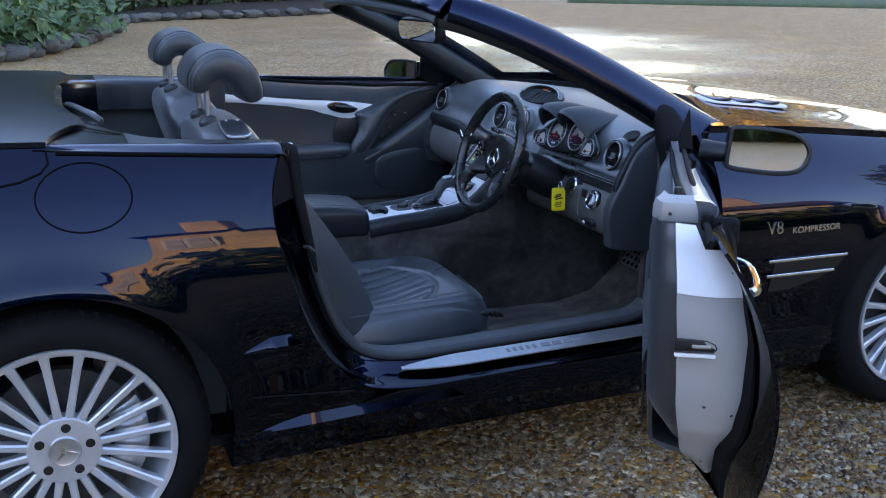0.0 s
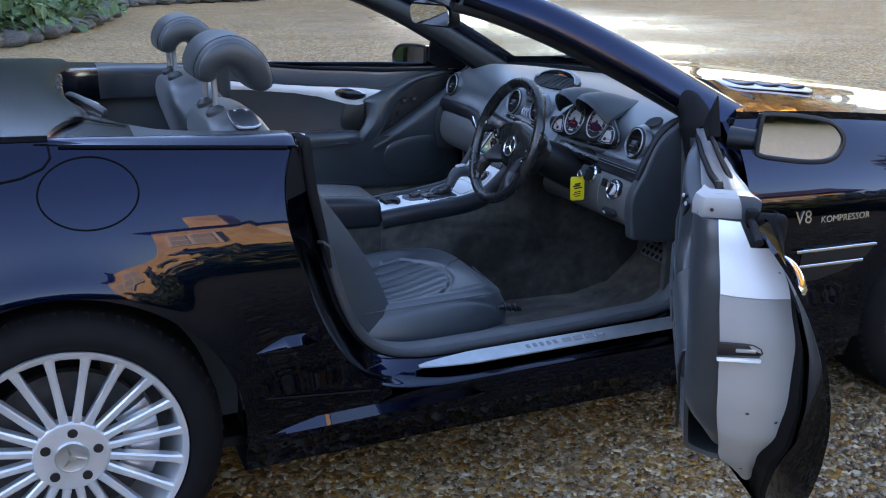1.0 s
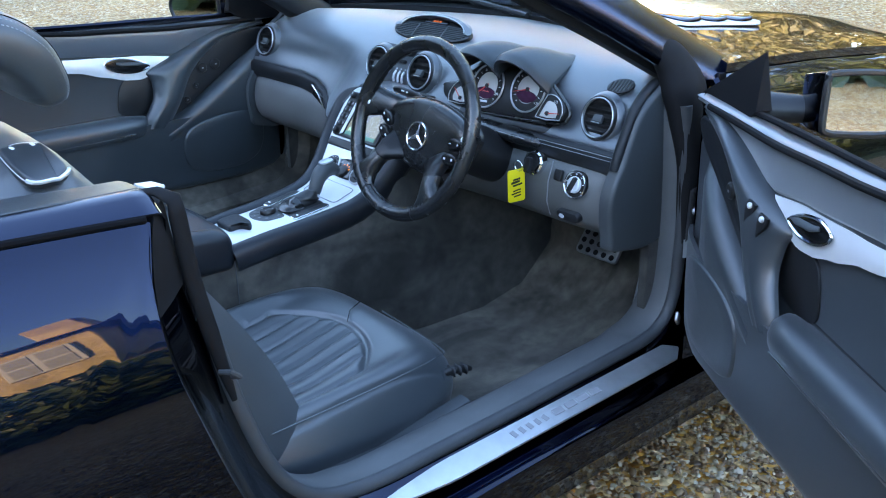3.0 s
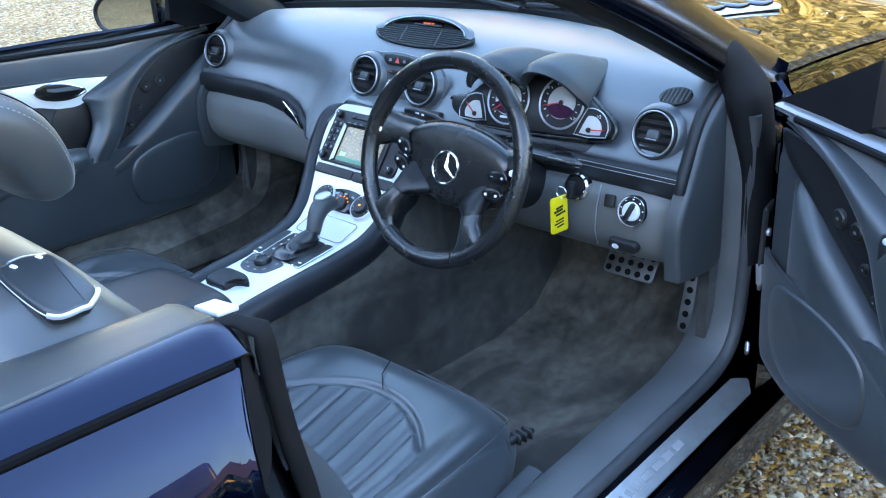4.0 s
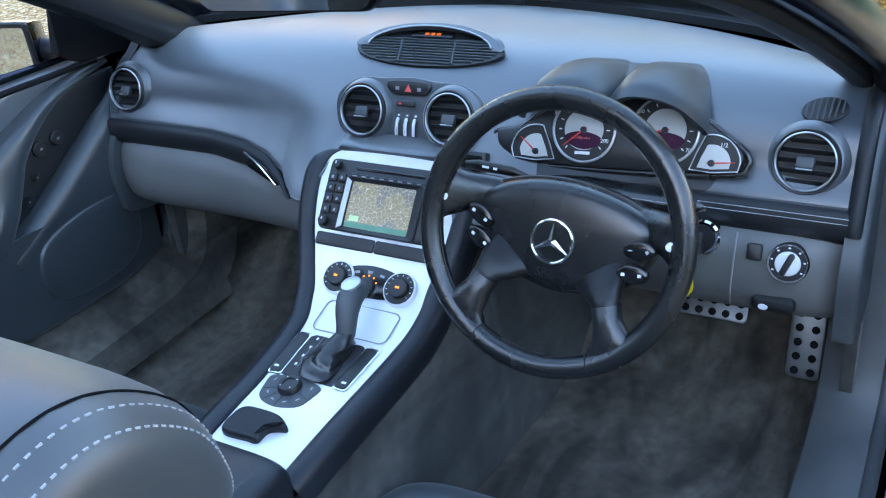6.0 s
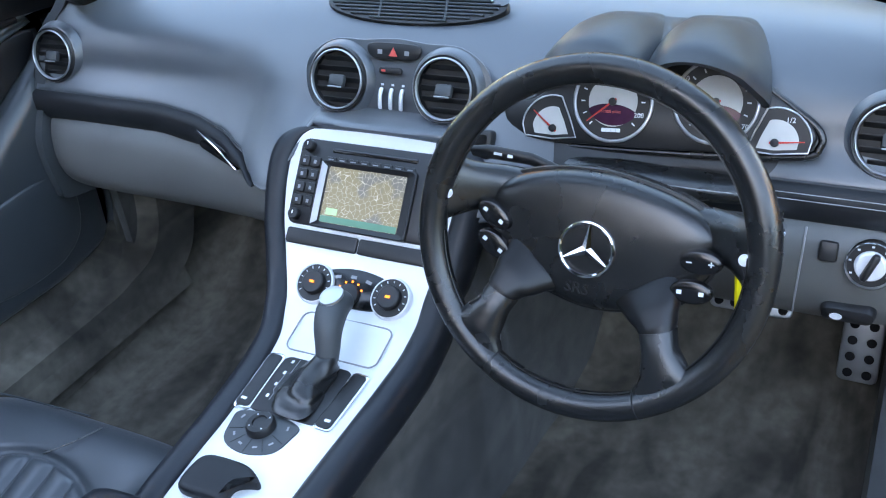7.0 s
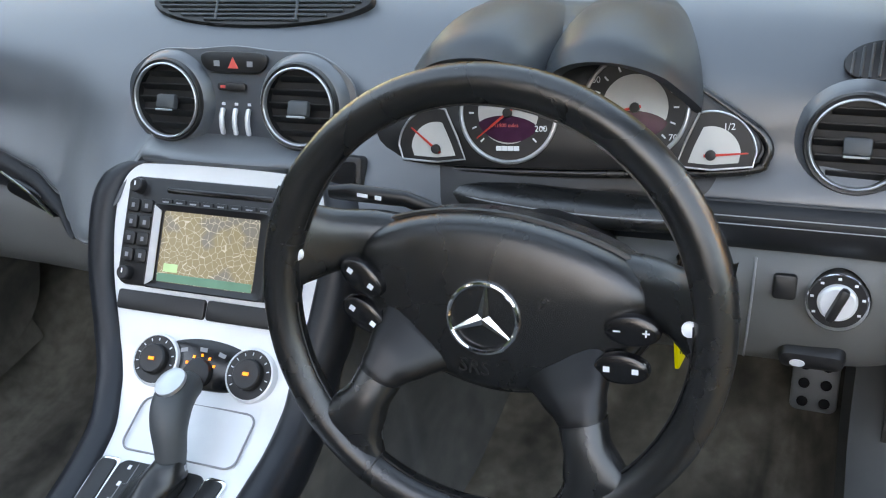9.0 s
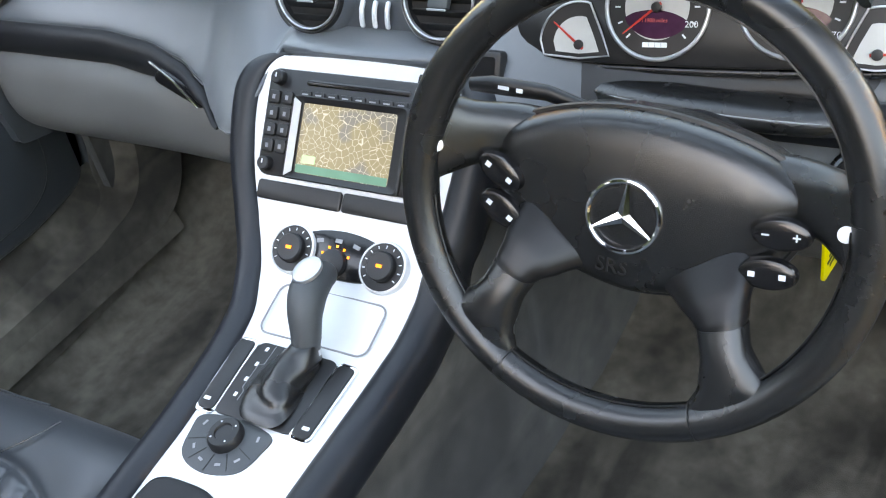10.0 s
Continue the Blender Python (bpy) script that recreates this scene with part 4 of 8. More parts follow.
def post_end():
    """Closes the pillar between the flank, the ledge and the door opening."""
    rings = []
    for z, k in ((0.84, 1.0), (0.88, 1.0), (0.92, 1.0), (0.942, 0.99), (0.951, 0.95), (0.955, 0.86)):
        xs, xo = lerp_table(((0.84, 0.487), (0.893, 0.497), (0.972, 0.534)), z), lerp_table(((0.84, 0.560), (0.958, 0.549)), z)
        ring = [Vector((xs + 0.003, -half_width(xs, z) + 0.003, z)), Vector(((xs + xo) / 2, -(half_width(xs, z) + 0.775) / 2 + 0.001, z)), Vector((xo, -0.768, z)), Vector((xo + 0.002, -0.735, z)), Vector((xo - 0.004, -0.702, z)), Vector((xs - 0.01, -0.700, z))]
        mid = sum(ring, Vector()) / 6
        rings.append([mid + (p - mid) * k for p in ring])
    return loft(rings)


both_sides("post_end", post_end, RUBBER, "black rubber end of the door pillar")
part("belt_end_clip", moved(box(0.026, 0.040, 0.006, 0.002, 2), axes((0.557, -0.709, 0.9585), (1, 0, -0.10), (0.1, 0.12, 1))), SILVER, car, "bright end clip on the waist")


def bulkhead():
    def f(u, v):
        y = -0.70 + 1.40 * u
        return (0.12 - 0.03 * v, y, 0.40 + 0.50 * v)
    return thick(sheet(f, 9, 7), 0.02)


part("rear_bulkhead", bulkhead(), CARPET, car)


def shelf():
    def f(u, v):
        y = -0.70 + 1.40 * u
        return (-0.06 + 0.24 * v, y, 0.905 - 0.03 * v)
    return thick(sheet(f, 9, 5), 0.015)


part("rear_shelf", shelf(), BLACK_LEATHER, car, "dark shelf behind the seats")
# roll bar folded behind the seats
bar = spline([(0.10, -0.60, 0.90), (0.085, -0.58, 0.965), (0.06, -0.45, 0.985), (0.05, 0, 0.99), (0.06, 0.45, 0.985), (0.085, 0.58, 0.965), (0.10, 0.60, 0.90)], 40)
part("roll_bar", tube(bar, 0.028, 10, False, 0.8), BLACK_LEATHER, car, "folded padded roll bar")


# ---- seats ----
def seat(yc, mirror):
    """A sports seat; the belt feeder sits on the shoulder nearest the door."""
    m = Matrix.Translation((0, yc, 0)) @ (FLIP if mirror else Matrix.Identity(4))
    mc = m @ Matrix.Translation((0.045, 0, -0.022))      # the cushion
    table = ((0.56, 0.225, 0.44, 0.00, 0.00, 0.36), (0.60, 0.25, 0.462, 0.012, 0.020, 0.33), (0.72, 0.262, 0.460, 0.020, 0.036, 0.30), (0.86, 0.267, 0.466, 0.020, 0.038, 0.29),
             (0.98, 0.264, 0.484, 0.012, 0.024, 0.29), (1.06, 0.25, 0.493, 0.004, 0.008, 0.30), (1.105, 0.232, 0.480, 0.0, 0.0, 0.32), (1.125, 0.208, 0.452, 0.0, 0.0, 0.35), (1.12, 0.19, 0.41, 0, 0, 0.37))
    fine_table = [spline([r[:3] for r in table], 230), spline([r[3:] for r in table], 230)]
    rings = []
    for (x, hw, top), (dip, bolster, low) in zip(*fine_table):
        zmid, zh = (top + low) / 2, (top - low) / 2
        ring = []
        for j in range(161):
            y = hw * math.sin(math.pi * (j / 160 - 0.5))
            e = abs(y) / hw
            z = zmid + zh * max(0.0, 1 - e ** 6) ** 0.5
            z += bolster * math.exp(-((e - 0.82) / 0.13) ** 2) - dip * math.exp(-(e / 0.5) ** 4)
            xe = 1.025 - 0.085 * min(1.5, abs(y) / 0.165) ** 2.2
            if abs(y) < 0.172 and x < xe + 0.02:
                lane = ((y + 0.0235) / 0.047) % 1.0 - 0.5
                edge = min(1.0, max(0.0, (xe - x) / 0.02))
                z += edge * (0.004 * math.cos(lane * math.pi) ** 0.7 - 0.006 * math.exp(-((abs(lane) - 0.5) / 0.10) ** 2))
                z -= 0.008 * math.exp(-((x - xe) / 0.007) ** 2)
            z -= 0.006 * math.exp(-((abs(y) - 0.172) / 0.006) ** 2) * (1 if x < 0.88 else 0)
            z -= 0.004 * math.exp(-((abs(y) - 0.235) / 0.004) ** 2) * (1 if x < 1.08 else 0)
            ring.append(Vector((x, y, z)))
        for j in range(1, 12):
            y = hw * math.cos(math.pi * j / 12)
            ring.append(Vector((x, y, zmid - zh * abs(math.sin(math.pi * j / 12)) ** 0.5)))
        rings.append(ring)
    ob = part("seat", moved(loft(rings), mc), LEATHER, car, "dark grey leather sports seat with fluted centre", 60)
    pipe = spline([(0.62, -0.243, 0.478), (0.74, -0.252, 0.484), (0.88, -0.255, 0.488), (1.0, -0.249, 0.488), (1.07, -0.232, 0.482), (1.102, -0.20, 0.478), (1.112, 0.0, 0.482)], 40)
    part("piping", moved(tube(pipe, 0.0016, 6), mc), LEATHER, ob)
    part("cushion_seam", moved(tube([(1.022, 0.0, 0.4880), (1.05, 0.03, 0.4938), (1.09, 0.05, 0.4938)], 0.0012, 5), mc), BLACK_LEATHER, ob)
    # backrest
    rows = []
    for d, hw, th, bol, fore in ((-0.10, 0.250, 0.085, 0.085, 0.0), (0.06, 0.258, 0.095, 0.090, 0.0), (0.18, 0.262, 0.096, 0.080, 0.0), (0.30, 0.258, 0.086, 0.055, 0.015), (0.40, 0.258, 0.074, 0.03, 0.036), (0.46, 0.250, 0.066, 0.012, 0.046), (0.505, 0.232, 0.056, 0.0, 0.050),
                                 (0.530, 0.208, 0.044, 0.0, 0.044), (0.546, 0.170, 0.030, 0.0, 0.032), (0.554, 0.10, 0.014, 0.0, 0.018)):
        base = Vector((0.67, 0, 0.41)) + Vector((-0.419, 0, 0.908)) * d * 1.122
        back, up = Vector((-0.908, 0, -0.419)), Vector((0, 1, 0))
        ring = []
        for k in range(32):
            t = 2 * math.pi * k / 32
            c, s = math.cos(t), math.sin(t)
            y = hw * (abs(c) ** 0.5) * (1 if c > 0 else -1)
            q = th * (abs(s) ** 0.55) * (1 if s > 0 else -1)
            if s < 0:
                e = abs(y) / hw
                q -= bol * math.exp(-((e - 0.84) / 0.17) ** 2) + fore * abs(s) ** 0.5
            ring.append(base + up * y + back * (q + 0.01))
        rows.append(ring)
    fine = [spline([r[j] for r in rows], 30) for j in range(32)]
    part("backrest", moved(loft([[fine[j][i] for j in range(32)] for i in range(30)]), m), BACK_LEATHER, ob, "grey leather backrest", 60)
    for k in range(6):
        y = -0.115 + 0.046 * k
        pts = [Vector((0.67, y, 0.41)) + Vector((-0.419, 0, 0.908)) * d + Vector((0.908, 0, 0.419)) * 0.014 for d in [0.08 + 0.30 * i / 8 for i in range(9)]]
        part("flute", moved(tube(pts, 0.0245, 10, False, 0.4, (0, 1, 0)), m), LEATHER, ob)
    # headrest: a thick pad that arches forward over its posts
    arc = spline([(0.396, 0, 1.058), (0.400, 0, 1.092), (0.426, 0, 1.121), (0.466, 0, 1.127), (0.506, 0, 1.100), (0.528, 0, 1.058), (0.532, 0, 1.028)], 26)
    rad = [0.028, 0.036, 0.041, 0.043, 0.041, 0.036, 0.027]
    rings = []
    for i, p in enumerate(arc):
        d = (arc[min(i + 1, 25)] - arc[max(i - 1, 0)]).normalized()
        nrm = Vector((-d.z, 0, d.x))
        f = i / 25 * 6
        th = lerp_table(list(enumerate(rad)), f)
        hw = 0.135 - 0.025 * abs(i / 25 - 0.45) ** 2 * 4
        if i in (0, 25):
            th *= 0.6
            hw *= 0.93
        ring = []
        for k in range(36):
            t = 2 * math.pi * k / 36
            c, s = math.cos(t), math.sin(t)
            ring.append(p + Vector((0, hw * abs(c) ** 0.42 * (1 if c > 0 else -1), 0)) + nrm * th * abs(s) ** 0.75 * (1 if s > 0 else -1))
        rings.append(ring)
    part("headrest", moved(loft(rings), m), HEAD_LEATHER, ob, "curved grey leather headrest", 60)
    def side_line(e, out, wide):
        """A line along the headrest's side: shares of its thickness and of its half-width."""
        pts = []
        for i in range(1, 25):
            d = (arc[i + 1] - arc[i - 1]).normalized()
            hw = 0.135 - 0.025 * abs(i / 25 - 0.45) ** 2 * 4
            pts.append(arc[i] + Vector((-d.z, 0, d.x)) * (lerp_table(list(enumerate(rad)), i / 25 * 6) * out) + Vector((0, e * hw * wide, 0)))
        return spline(pts, 120)
    for e in (-1, 1):
        part("headrest_seam", moved(tube(side_line(e, 0.875, 0.772), 0.0009, 5), m), SEAM, ob)
        for out, wide in ((0.78, 0.853), (0.60, 0.940)):
            line = side_line(e, out, wide)
            part("stitching", moved(joined(*[tube(line[k:k + 2], 0.0007, 4) for k in range(0, 118, 2)]), m), STITCH, ob)
    for y in (-0.075, 0.075):
        part("headrest_post", moved(tube([(0.415, y, 0.90), (0.418, y, 1.0), (0.416, y, 1.085)], 0.0075, 10), m), ALU, ob, "bright steel headrest post")
        part("post_collar", moved(turned([(0.024, 0.0), (0.024, 0.012), (0.012, 0.022)], 18), m @ pose(0.418, y, 0.974, 0, -18, 0)), GREY_PLASTIC, ob)
    # belt feeder on the outer shoulder
    fp = axes((0.466, -0.174, 0.9695), (0.05, -0.94, -0.24), (0.02, -0.24, 0.97))
    hexa = [(-0.060, 0.004), (-0.052, 0.022), (-0.040, 0.033), (0.034, 0.034), (0.058, 0.014), (0.060, 0.002), (0.048, -0.032), (-0.046, -0.034), (-0.058, -0.016)]
    hexa = [(p.x * 0.90 + 0.006, p.y * 0.90) for p in spline([(x, y, 0) for x, y in hexa], 54, True)]
    part("belt_feeder", moved(prism(hexa, 0.014, 0.006, 3), m @ fp), DARK_LEATHER, ob, "dark belt feeder cover", 60)
    for a, b in ((-5, 9), (19, 37)):
        part("belt_feeder_rim", moved(tube([(hexa[k % 54][0] * 1.01, hexa[k % 54][1] * 1.01, 0.009) for k in range(a, b)], 0.0042, 8, False, 0.7), m @ fp), SILVER, ob, "bright edge of the belt feeder", 60)
    part("belt_feeder_edge", moved(tube([(x * 1.005, y * 1.005, 0.0075) for x, y in hexa], 0.0008, 6, True), m @ fp), SILVER, ob, "thin bright edge of the belt feeder", 60)
    for q in (-0.02, 0.02):
        part("screw", moved(prism(rounded(0.0075, 0.0045, 0.001), 0.0015), m @ fp @ pose(-0.034, q * 0.7, 0.0136, 0, 0, 20)), WHITE_MARK, ob, "small bright catch")
    # side cladding and adjusting levers under the cushion
    clad = prism([(0.60, 0.30), (0.66, 0.385), (0.9, 0.375), (1.10, 0.40), (1.115, 0.36), (1.0, 0.30)], 0.03, 0.008)
    part("side_cladding", moved(clad, mc @ axes((0, -0.262, 0), (1, 0, 0), (0, -1, 0))), GREY_PLASTIC, ob)
    part("seat_rail", moved(joined(box(0.60, 0.035, 0.03, 0.004, 1, (0.86, -0.20, 0.268)), box(0.60, 0.035, 0.03, 0.004, 1, (0.86, 0.20, 0.268))), m), DARK_METAL, ob)
    part("rail_cap", moved(joined(*[box(0.05, 0.03, 0.022, 0.006, 2, (1.17, yy, 0.275)) for yy in (-0.20, 0.20)]), m), BLACK_PLASTIC, ob)
    return ob


driver_seat = seat(-0.375, False)
part("adjuster_lever", joined(tube([(1.115, -0.596, 0.412), (1.150, -0.606, 0.416), (1.185, -0.606, 0.408), (1.205, -0.598, 0.396)], [0.007, 0.009, 0.0085, 0.006], 10), *[moved(box(0.006, 0.024, 0.022, 0.003, 1), pose(1.150 + 0.016 * k, -0.606, 0.415 - 0.003 * k)) for k in range(3)]), BLACK_PLASTIC, driver_seat, "black adjusting lever", 60)
seat(0.375, True)


# ---- dashboard ----
DASH_Y = 0.012
# how far the lip of the pad droops beside the console, by distance from its middle
DROOP = ((0.108, 0.0), (0.126, 0.50), (0.142, 0.86), (0.162, 0.92), (0.184, 0.88), (0.208, 0.72), (0.240, 0.46), (0.285, 0.24), (0.35, 0.08), (0.43, 0.0))


def dash_profile(y):
    s = min(1.0, abs(y) / 0.71)
    c = max(0.0, 1 - (abs(y - DASH_Y) / 0.24) ** 2) ** 1.5
    lip_x, lip_z = 1.512 - 0.040 * c, 0.800 + 0.017 * c
    e = lerp_table(DROOP, abs(y - DASH_Y))
    lip_x, lip_z = lip_x - 0.088 * e, lip_z - 0.070 * e
    return [(1.94 - 0.24 * s ** 2.2, 0.945 - 0.02 * s), (1.80 - 0.13 * s ** 2.5, 0.952 - 0.02 * s ** 3), (1.70 - 0.07 * s ** 3, 0.951 - 0.025 * s ** 3), (1.635 - 0.03 * s ** 3, 0.936 - 0.022 * s ** 3),
            (1.580 - 0.010 * s ** 3, 0.905 - 0.012 * s ** 3), (1.553 - 0.014 * e, 0.870), (1.540 - 0.006 * c - 0.040 * e, 0.838 - 0.012 * e), (lip_x + 0.004, lip_z + 0.010), (lip_x, lip_z), (lip_x + 0.008, lip_z - 0.010), (1.565, 0.785 - 0.07 * e), (1.62, 0.79 - 0.07 * e)]


def dash_pad():
    rings = []
    for i in range(161):
        y = -0.705 + 1.415 * i / 160
        rings.append([Vector((p.x, y, p.y)) for p in spline([(x, z, 0) for x, z in dash_profile(y)], 44)])
    return loft(rings, False)


dash = part("dashboard", dash_pad(), DASH_TOP, car, "dark grey leather dashboard top", 50)


def dash_point(y, f, lift=0.0):
    """A point on the pad at y, f along its profile, with the outward normal."""
    pts = spline([(x, z, 0) for x, z in dash_profile(y)], 200)
    i = max(1, min(198, int(f * 199)))
    d = (pts[i + 1] - pts[i - 1]).normalized()
    n = Vector((d.y, 0, -d.x))
    if n.x > 0:
        n = -n
    p = Vector((pts[i].x, y, pts[i].y))
    return p + n * lift, n


# twin stitching along the lower lip
for f, off in ((0.715, 0.0), (0.735, 0.0)):
    for y0, y1 in ((-0.69, -0.20), (0.20, 0.69)):
        path = [dash_point(y0 + (y1 - y0) * i / 30, f, 0.0006)[0] for i in range(31)]
        part("stitching", tube(path, 0.0008, 5), SEAL, dash)


def lower_panel(y0, y1, mat, label):
    """Padded knee panel under the dark band."""
    rings = []
    for i in range(60):
        f = i / 59
        y = y0 + (y1 - y0) * f
        e = 1 - abs(2 * f - 1) ** 8
        k = 0.6 + 0.4 * e
        prof = [(1.545, 0.768), (1.512, 0.764), (1.486 - 0.004 * e, 0.742), (1.472, 0.706), (1.472, 0.672), (1.486, 0.640), (1.52, 0.618), (1.60, 0.604), (1.72, 0.60)]
        sink = 0.085 * lerp_table(DROOP[1:], abs(y - DASH_Y))
        rings.append([Vector((1.56 + (p.x - 1.56) * (k if p.x < 1.56 else 1), y, p.y - sink * max(0.0, min(1.0, (p.y - 0.60) / 0.15)))) for p in spline([(x, z, 0) for x, z in prof], 26)])
    return part("knee_panel", thick(loft(rings, False), -0.006), mat, car, label, 50)


lower_panel(0.165, 0.712, PALE_LEATHER, "light grey leather glovebox panel")
lower_panel(-0.700, -0.165, PALE_LEATHER, "light grey panel under the steering wheel")


def band(y0, y1):
    rings = []
    for i in range(60):
        y = y0 + (y1 - y0) * i / 59
        e = lerp_table(DROOP[1:], abs(y - DASH_Y))
        k = max(0.12, min(1.0, (abs(y - DASH_Y) - 0.195) / 0.11))      # thins out beside the console
        rings.append([Vector((x - 0.085 * e, y, 0.790 + (z - 0.790) * k - 0.085 * e)) for x, z in ((1.56, 0.803), (1.514, 0.802), (1.502, 0.798), (1.497, 0.788), (1.495, 0.774), (1.498, 0.760), (1.508, 0.750), (1.56, 0.746))])
    return loft(rings, False)


for y0, y1 in ((0.215, 0.715), (-0.700, -0.190)):
    part("dash_band", band(y0, y1), CONSOLE_LEATHER, car, "black leather band under the dashboard pad", 60)
    for z in (0.793, 0.786) if y0 < 0 else ():      # twin stitching along the top of the band
        row = []
        for i in range(60):
            y = y0 + (y1 - y0) * i / 59
            e = lerp_table(DROOP[1:], abs(y - DASH_Y))
            row.append((1.4990 - 0.085 * e + (0.0 if z > 0.79 else -0.0025), y, z - 0.085 * e))
        part("band_stitching", tube(row, 0.0006, 5), STITCH, car)
# chrome-edged switch at the passenger's end of the band by the console
part("band_switch", moved(prism(rounded(0.075, 0.020, 0.008), 0.008, 0.003), axes((1.474, 0.292, 0.752), (0.15, -1, -0.62), (-1, -0.12, 0.1))), GLOSS_BLACK, car, "gloss black switch with chrome edge")
part("band_switch_edge", tube([(1.470, 0.330, 0.786), (1.463, 0.292, 0.765), (1.456, 0.258, 0.736)], 0.0016, 6), CHROME, car)


# end caps of the dashboard by the doors
def dash_end():
    pts = [(1.507, 0.790), (1.546, 0.870), (1.595, 0.912), (1.66, 0.922), (1.66, 0.615), (1.50, 0.600), (1.475, 0.64), (1.472, 0.72)]
    return moved(prism([(p.x, p.y) for p in spline([(x, z, 0) for x, z in pts], 48, True)], 0.030, 0.010, 4), axes((0, -0.692, 0), (1, 0, 0), (0, -1, 0)))


both_sides("dash_end_cap", dash_end, GREY_PLASTIC, "grey end cap of the dashboard")


end_strip = spline([(1.500, -0.7015, 0.768), (1.506, -0.7015, 0.790), (1.530, -0.7015, 0.838), (1.556, -0.7015, 0.884), (1.592, -0.7015, 0.915), (1.640, -0.7015, 0.930)], 24)
part("dash_end_strip", tube(end_strip, 0.0125, 10, False, 0.9), CONSOLE_LEATHER, car, "dark leather edge at the end of the dashboard", 60)


# ---- air vents ----
def air_vent(at, r, normal, tab=True):
    place = axes(at, (0, -1, 0), normal)
    ob = part("air_vent", moved(turned([(r + 0.007, -0.008), (r + 0.0065, 0.000), (r + 0.005, 0.003), (r + 0.002, 0.002), (r, -0.004), (r - 0.002, -0.014)], 44, False), place), BLACK_PLASTIC, car, "round air vent with bright ring")
    part("vent_collar", moved(turned([(r + 0.0165, -0.016), (r + 0.0130, -0.0095), (r + 0.0100, -0.0050), (r + 0.0080, -0.0030), (r + 0.006, -0.0025)], 48, False), place), DASH_TOP, ob, "soft grey collar", 60)
    part("vent_ring", moved(turned([(r + 0.0020, 0.002), (r + 0.0018, 0.0045), (r + 0.0006, 0.0052), (r - 0.0004, 0.0042), (r - 0.001, 0.0)], 48, False), place), ALU, ob)
    part("vent_well", moved(turned([(r, -0.0088), (0.0005, -0.0090)], 32, False), place), BLACK_PLASTIC, ob)
    for k in range(5):
        y = (k - 2) * r * 0.36
        half = math.sqrt(max(0.0, (r - 0.002) ** 2 - y * y))
        blade = box(half * 2, 0.010, 0.0018, 0.0006, 1)
        part("slat", moved(blade, place @ pose(0, y, -0.005, 40, 0, 0)), BLACK_PLASTIC, ob)
    part("vent_tab", moved(box(r * 0.62, r * 0.42, 0.010, 0.003), place @ pose(0, -0.002, 0.0, -18, 0, 0)), GREY_PLASTIC, ob)
    part("tab_edge", moved(box(r * 0.56, 0.0022, 0.0022, 0.0006, 1), place @ pose(0, -0.002 - r * 0.20, 0.0075)), ALU, ob, "bright lip of the vent tab")
    return ob


air_vent((1.532, -0.628, 0.8565), 0.0395, (-1, 0.05, 0.30))
air_vent((1.532, 0.668, 0.8585), 0.0395, (-1, -0.05, 0.30))

pod_pose = axes((1.531, 0.004, 0.868), (0, -1, 0), (-1, 0, 0.36))
pod = part("vent_pod", moved(prism(spline([(x, y, 0) for x, y in ((0.0, 0.060), (0.05, 0.056), (0.10, 0.054), (0.138, 0.03), (0.146, 0.0), (0.135, -0.035), (0.10, -0.056), (0.05, -0.050), (0, -0.052), (-0.05, -0.050), (-0.10, -0.056), (-0.135, -0.035), (-0.146, 0.0), (-0.138, 0.03), (-0.10, 0.054), (-0.05, 0.056))], 64, True), 0.0018, 0.0012, 3), pod_pose), DASH_TOP, car, "grey panel between the centre vents")
for s in (-1, 1):
    q = pod_pose @ Vector((s * 0.084, -0.001, 0.0152))
    air_vent(q, 0.0400, (-1, 0, 0.36))
# hazard switch row, small switch and three bright sliders
part("hazard_panel", moved(prism(spline([(x, y, 0) for x, y in ((-0.040, 0.010), (0, 0.013), (0.040, 0.010), (0.034, -0.008), (0, -0.010), (-0.034, -0.008))], 30, True), 0.004, 0.002), pod_pose @ pose(0, 0.041, 0.0035)), BLACK_PLASTIC, pod)
part("hazard_triangle", moved(prism([(-0.0065, -0.005), (0.0065, -0.005), (0, 0.007)], 0.0012), pod_pose @ pose(0, 0.041, 0.0072)), HAZARD_RED, pod, "red hazard triangle")
for s in (-1, 1):
    part("symbol_bar", moved(box(0.007, 0.006, 0.0008), pod_pose @ pose(s * 0.021, 0.041, 0.0078)), GREY_MARK, pod)
part("rocker_switch", moved(prism(rounded(0.036, 0.009, 0.004), 0.004, 0.0015), pod_pose @ pose(-0.004, 0.016, 0.0040)), BLACK_PLASTIC, pod)
part("red_dot", moved(box(0.006, 0.003, 0.001), pod_pose @ pose(-0.014, 0.016, 0.0083)), HAZARD_RED, pod)
for k in (-1, 0, 1):
    slider = tube([(0, 0.013, 0), (0.001, 0.005, 0.005), (0.001, -0.005, 0.005), (-0.001, -0.013, 0)], 0.0042, 8, False, 0.7)
    part("slider", moved(slider, pod_pose @ pose(k * 0.0165 - 0.001, -0.022, 0.0055)), SILVER, pod, "bright metal slider")
    part("symbol_bar", moved(box(0.004, 0.003, 0.0008), pod_pose @ pose(k * 0.0165, -0.003, 0.0050)), WHITE_MARK, pod)

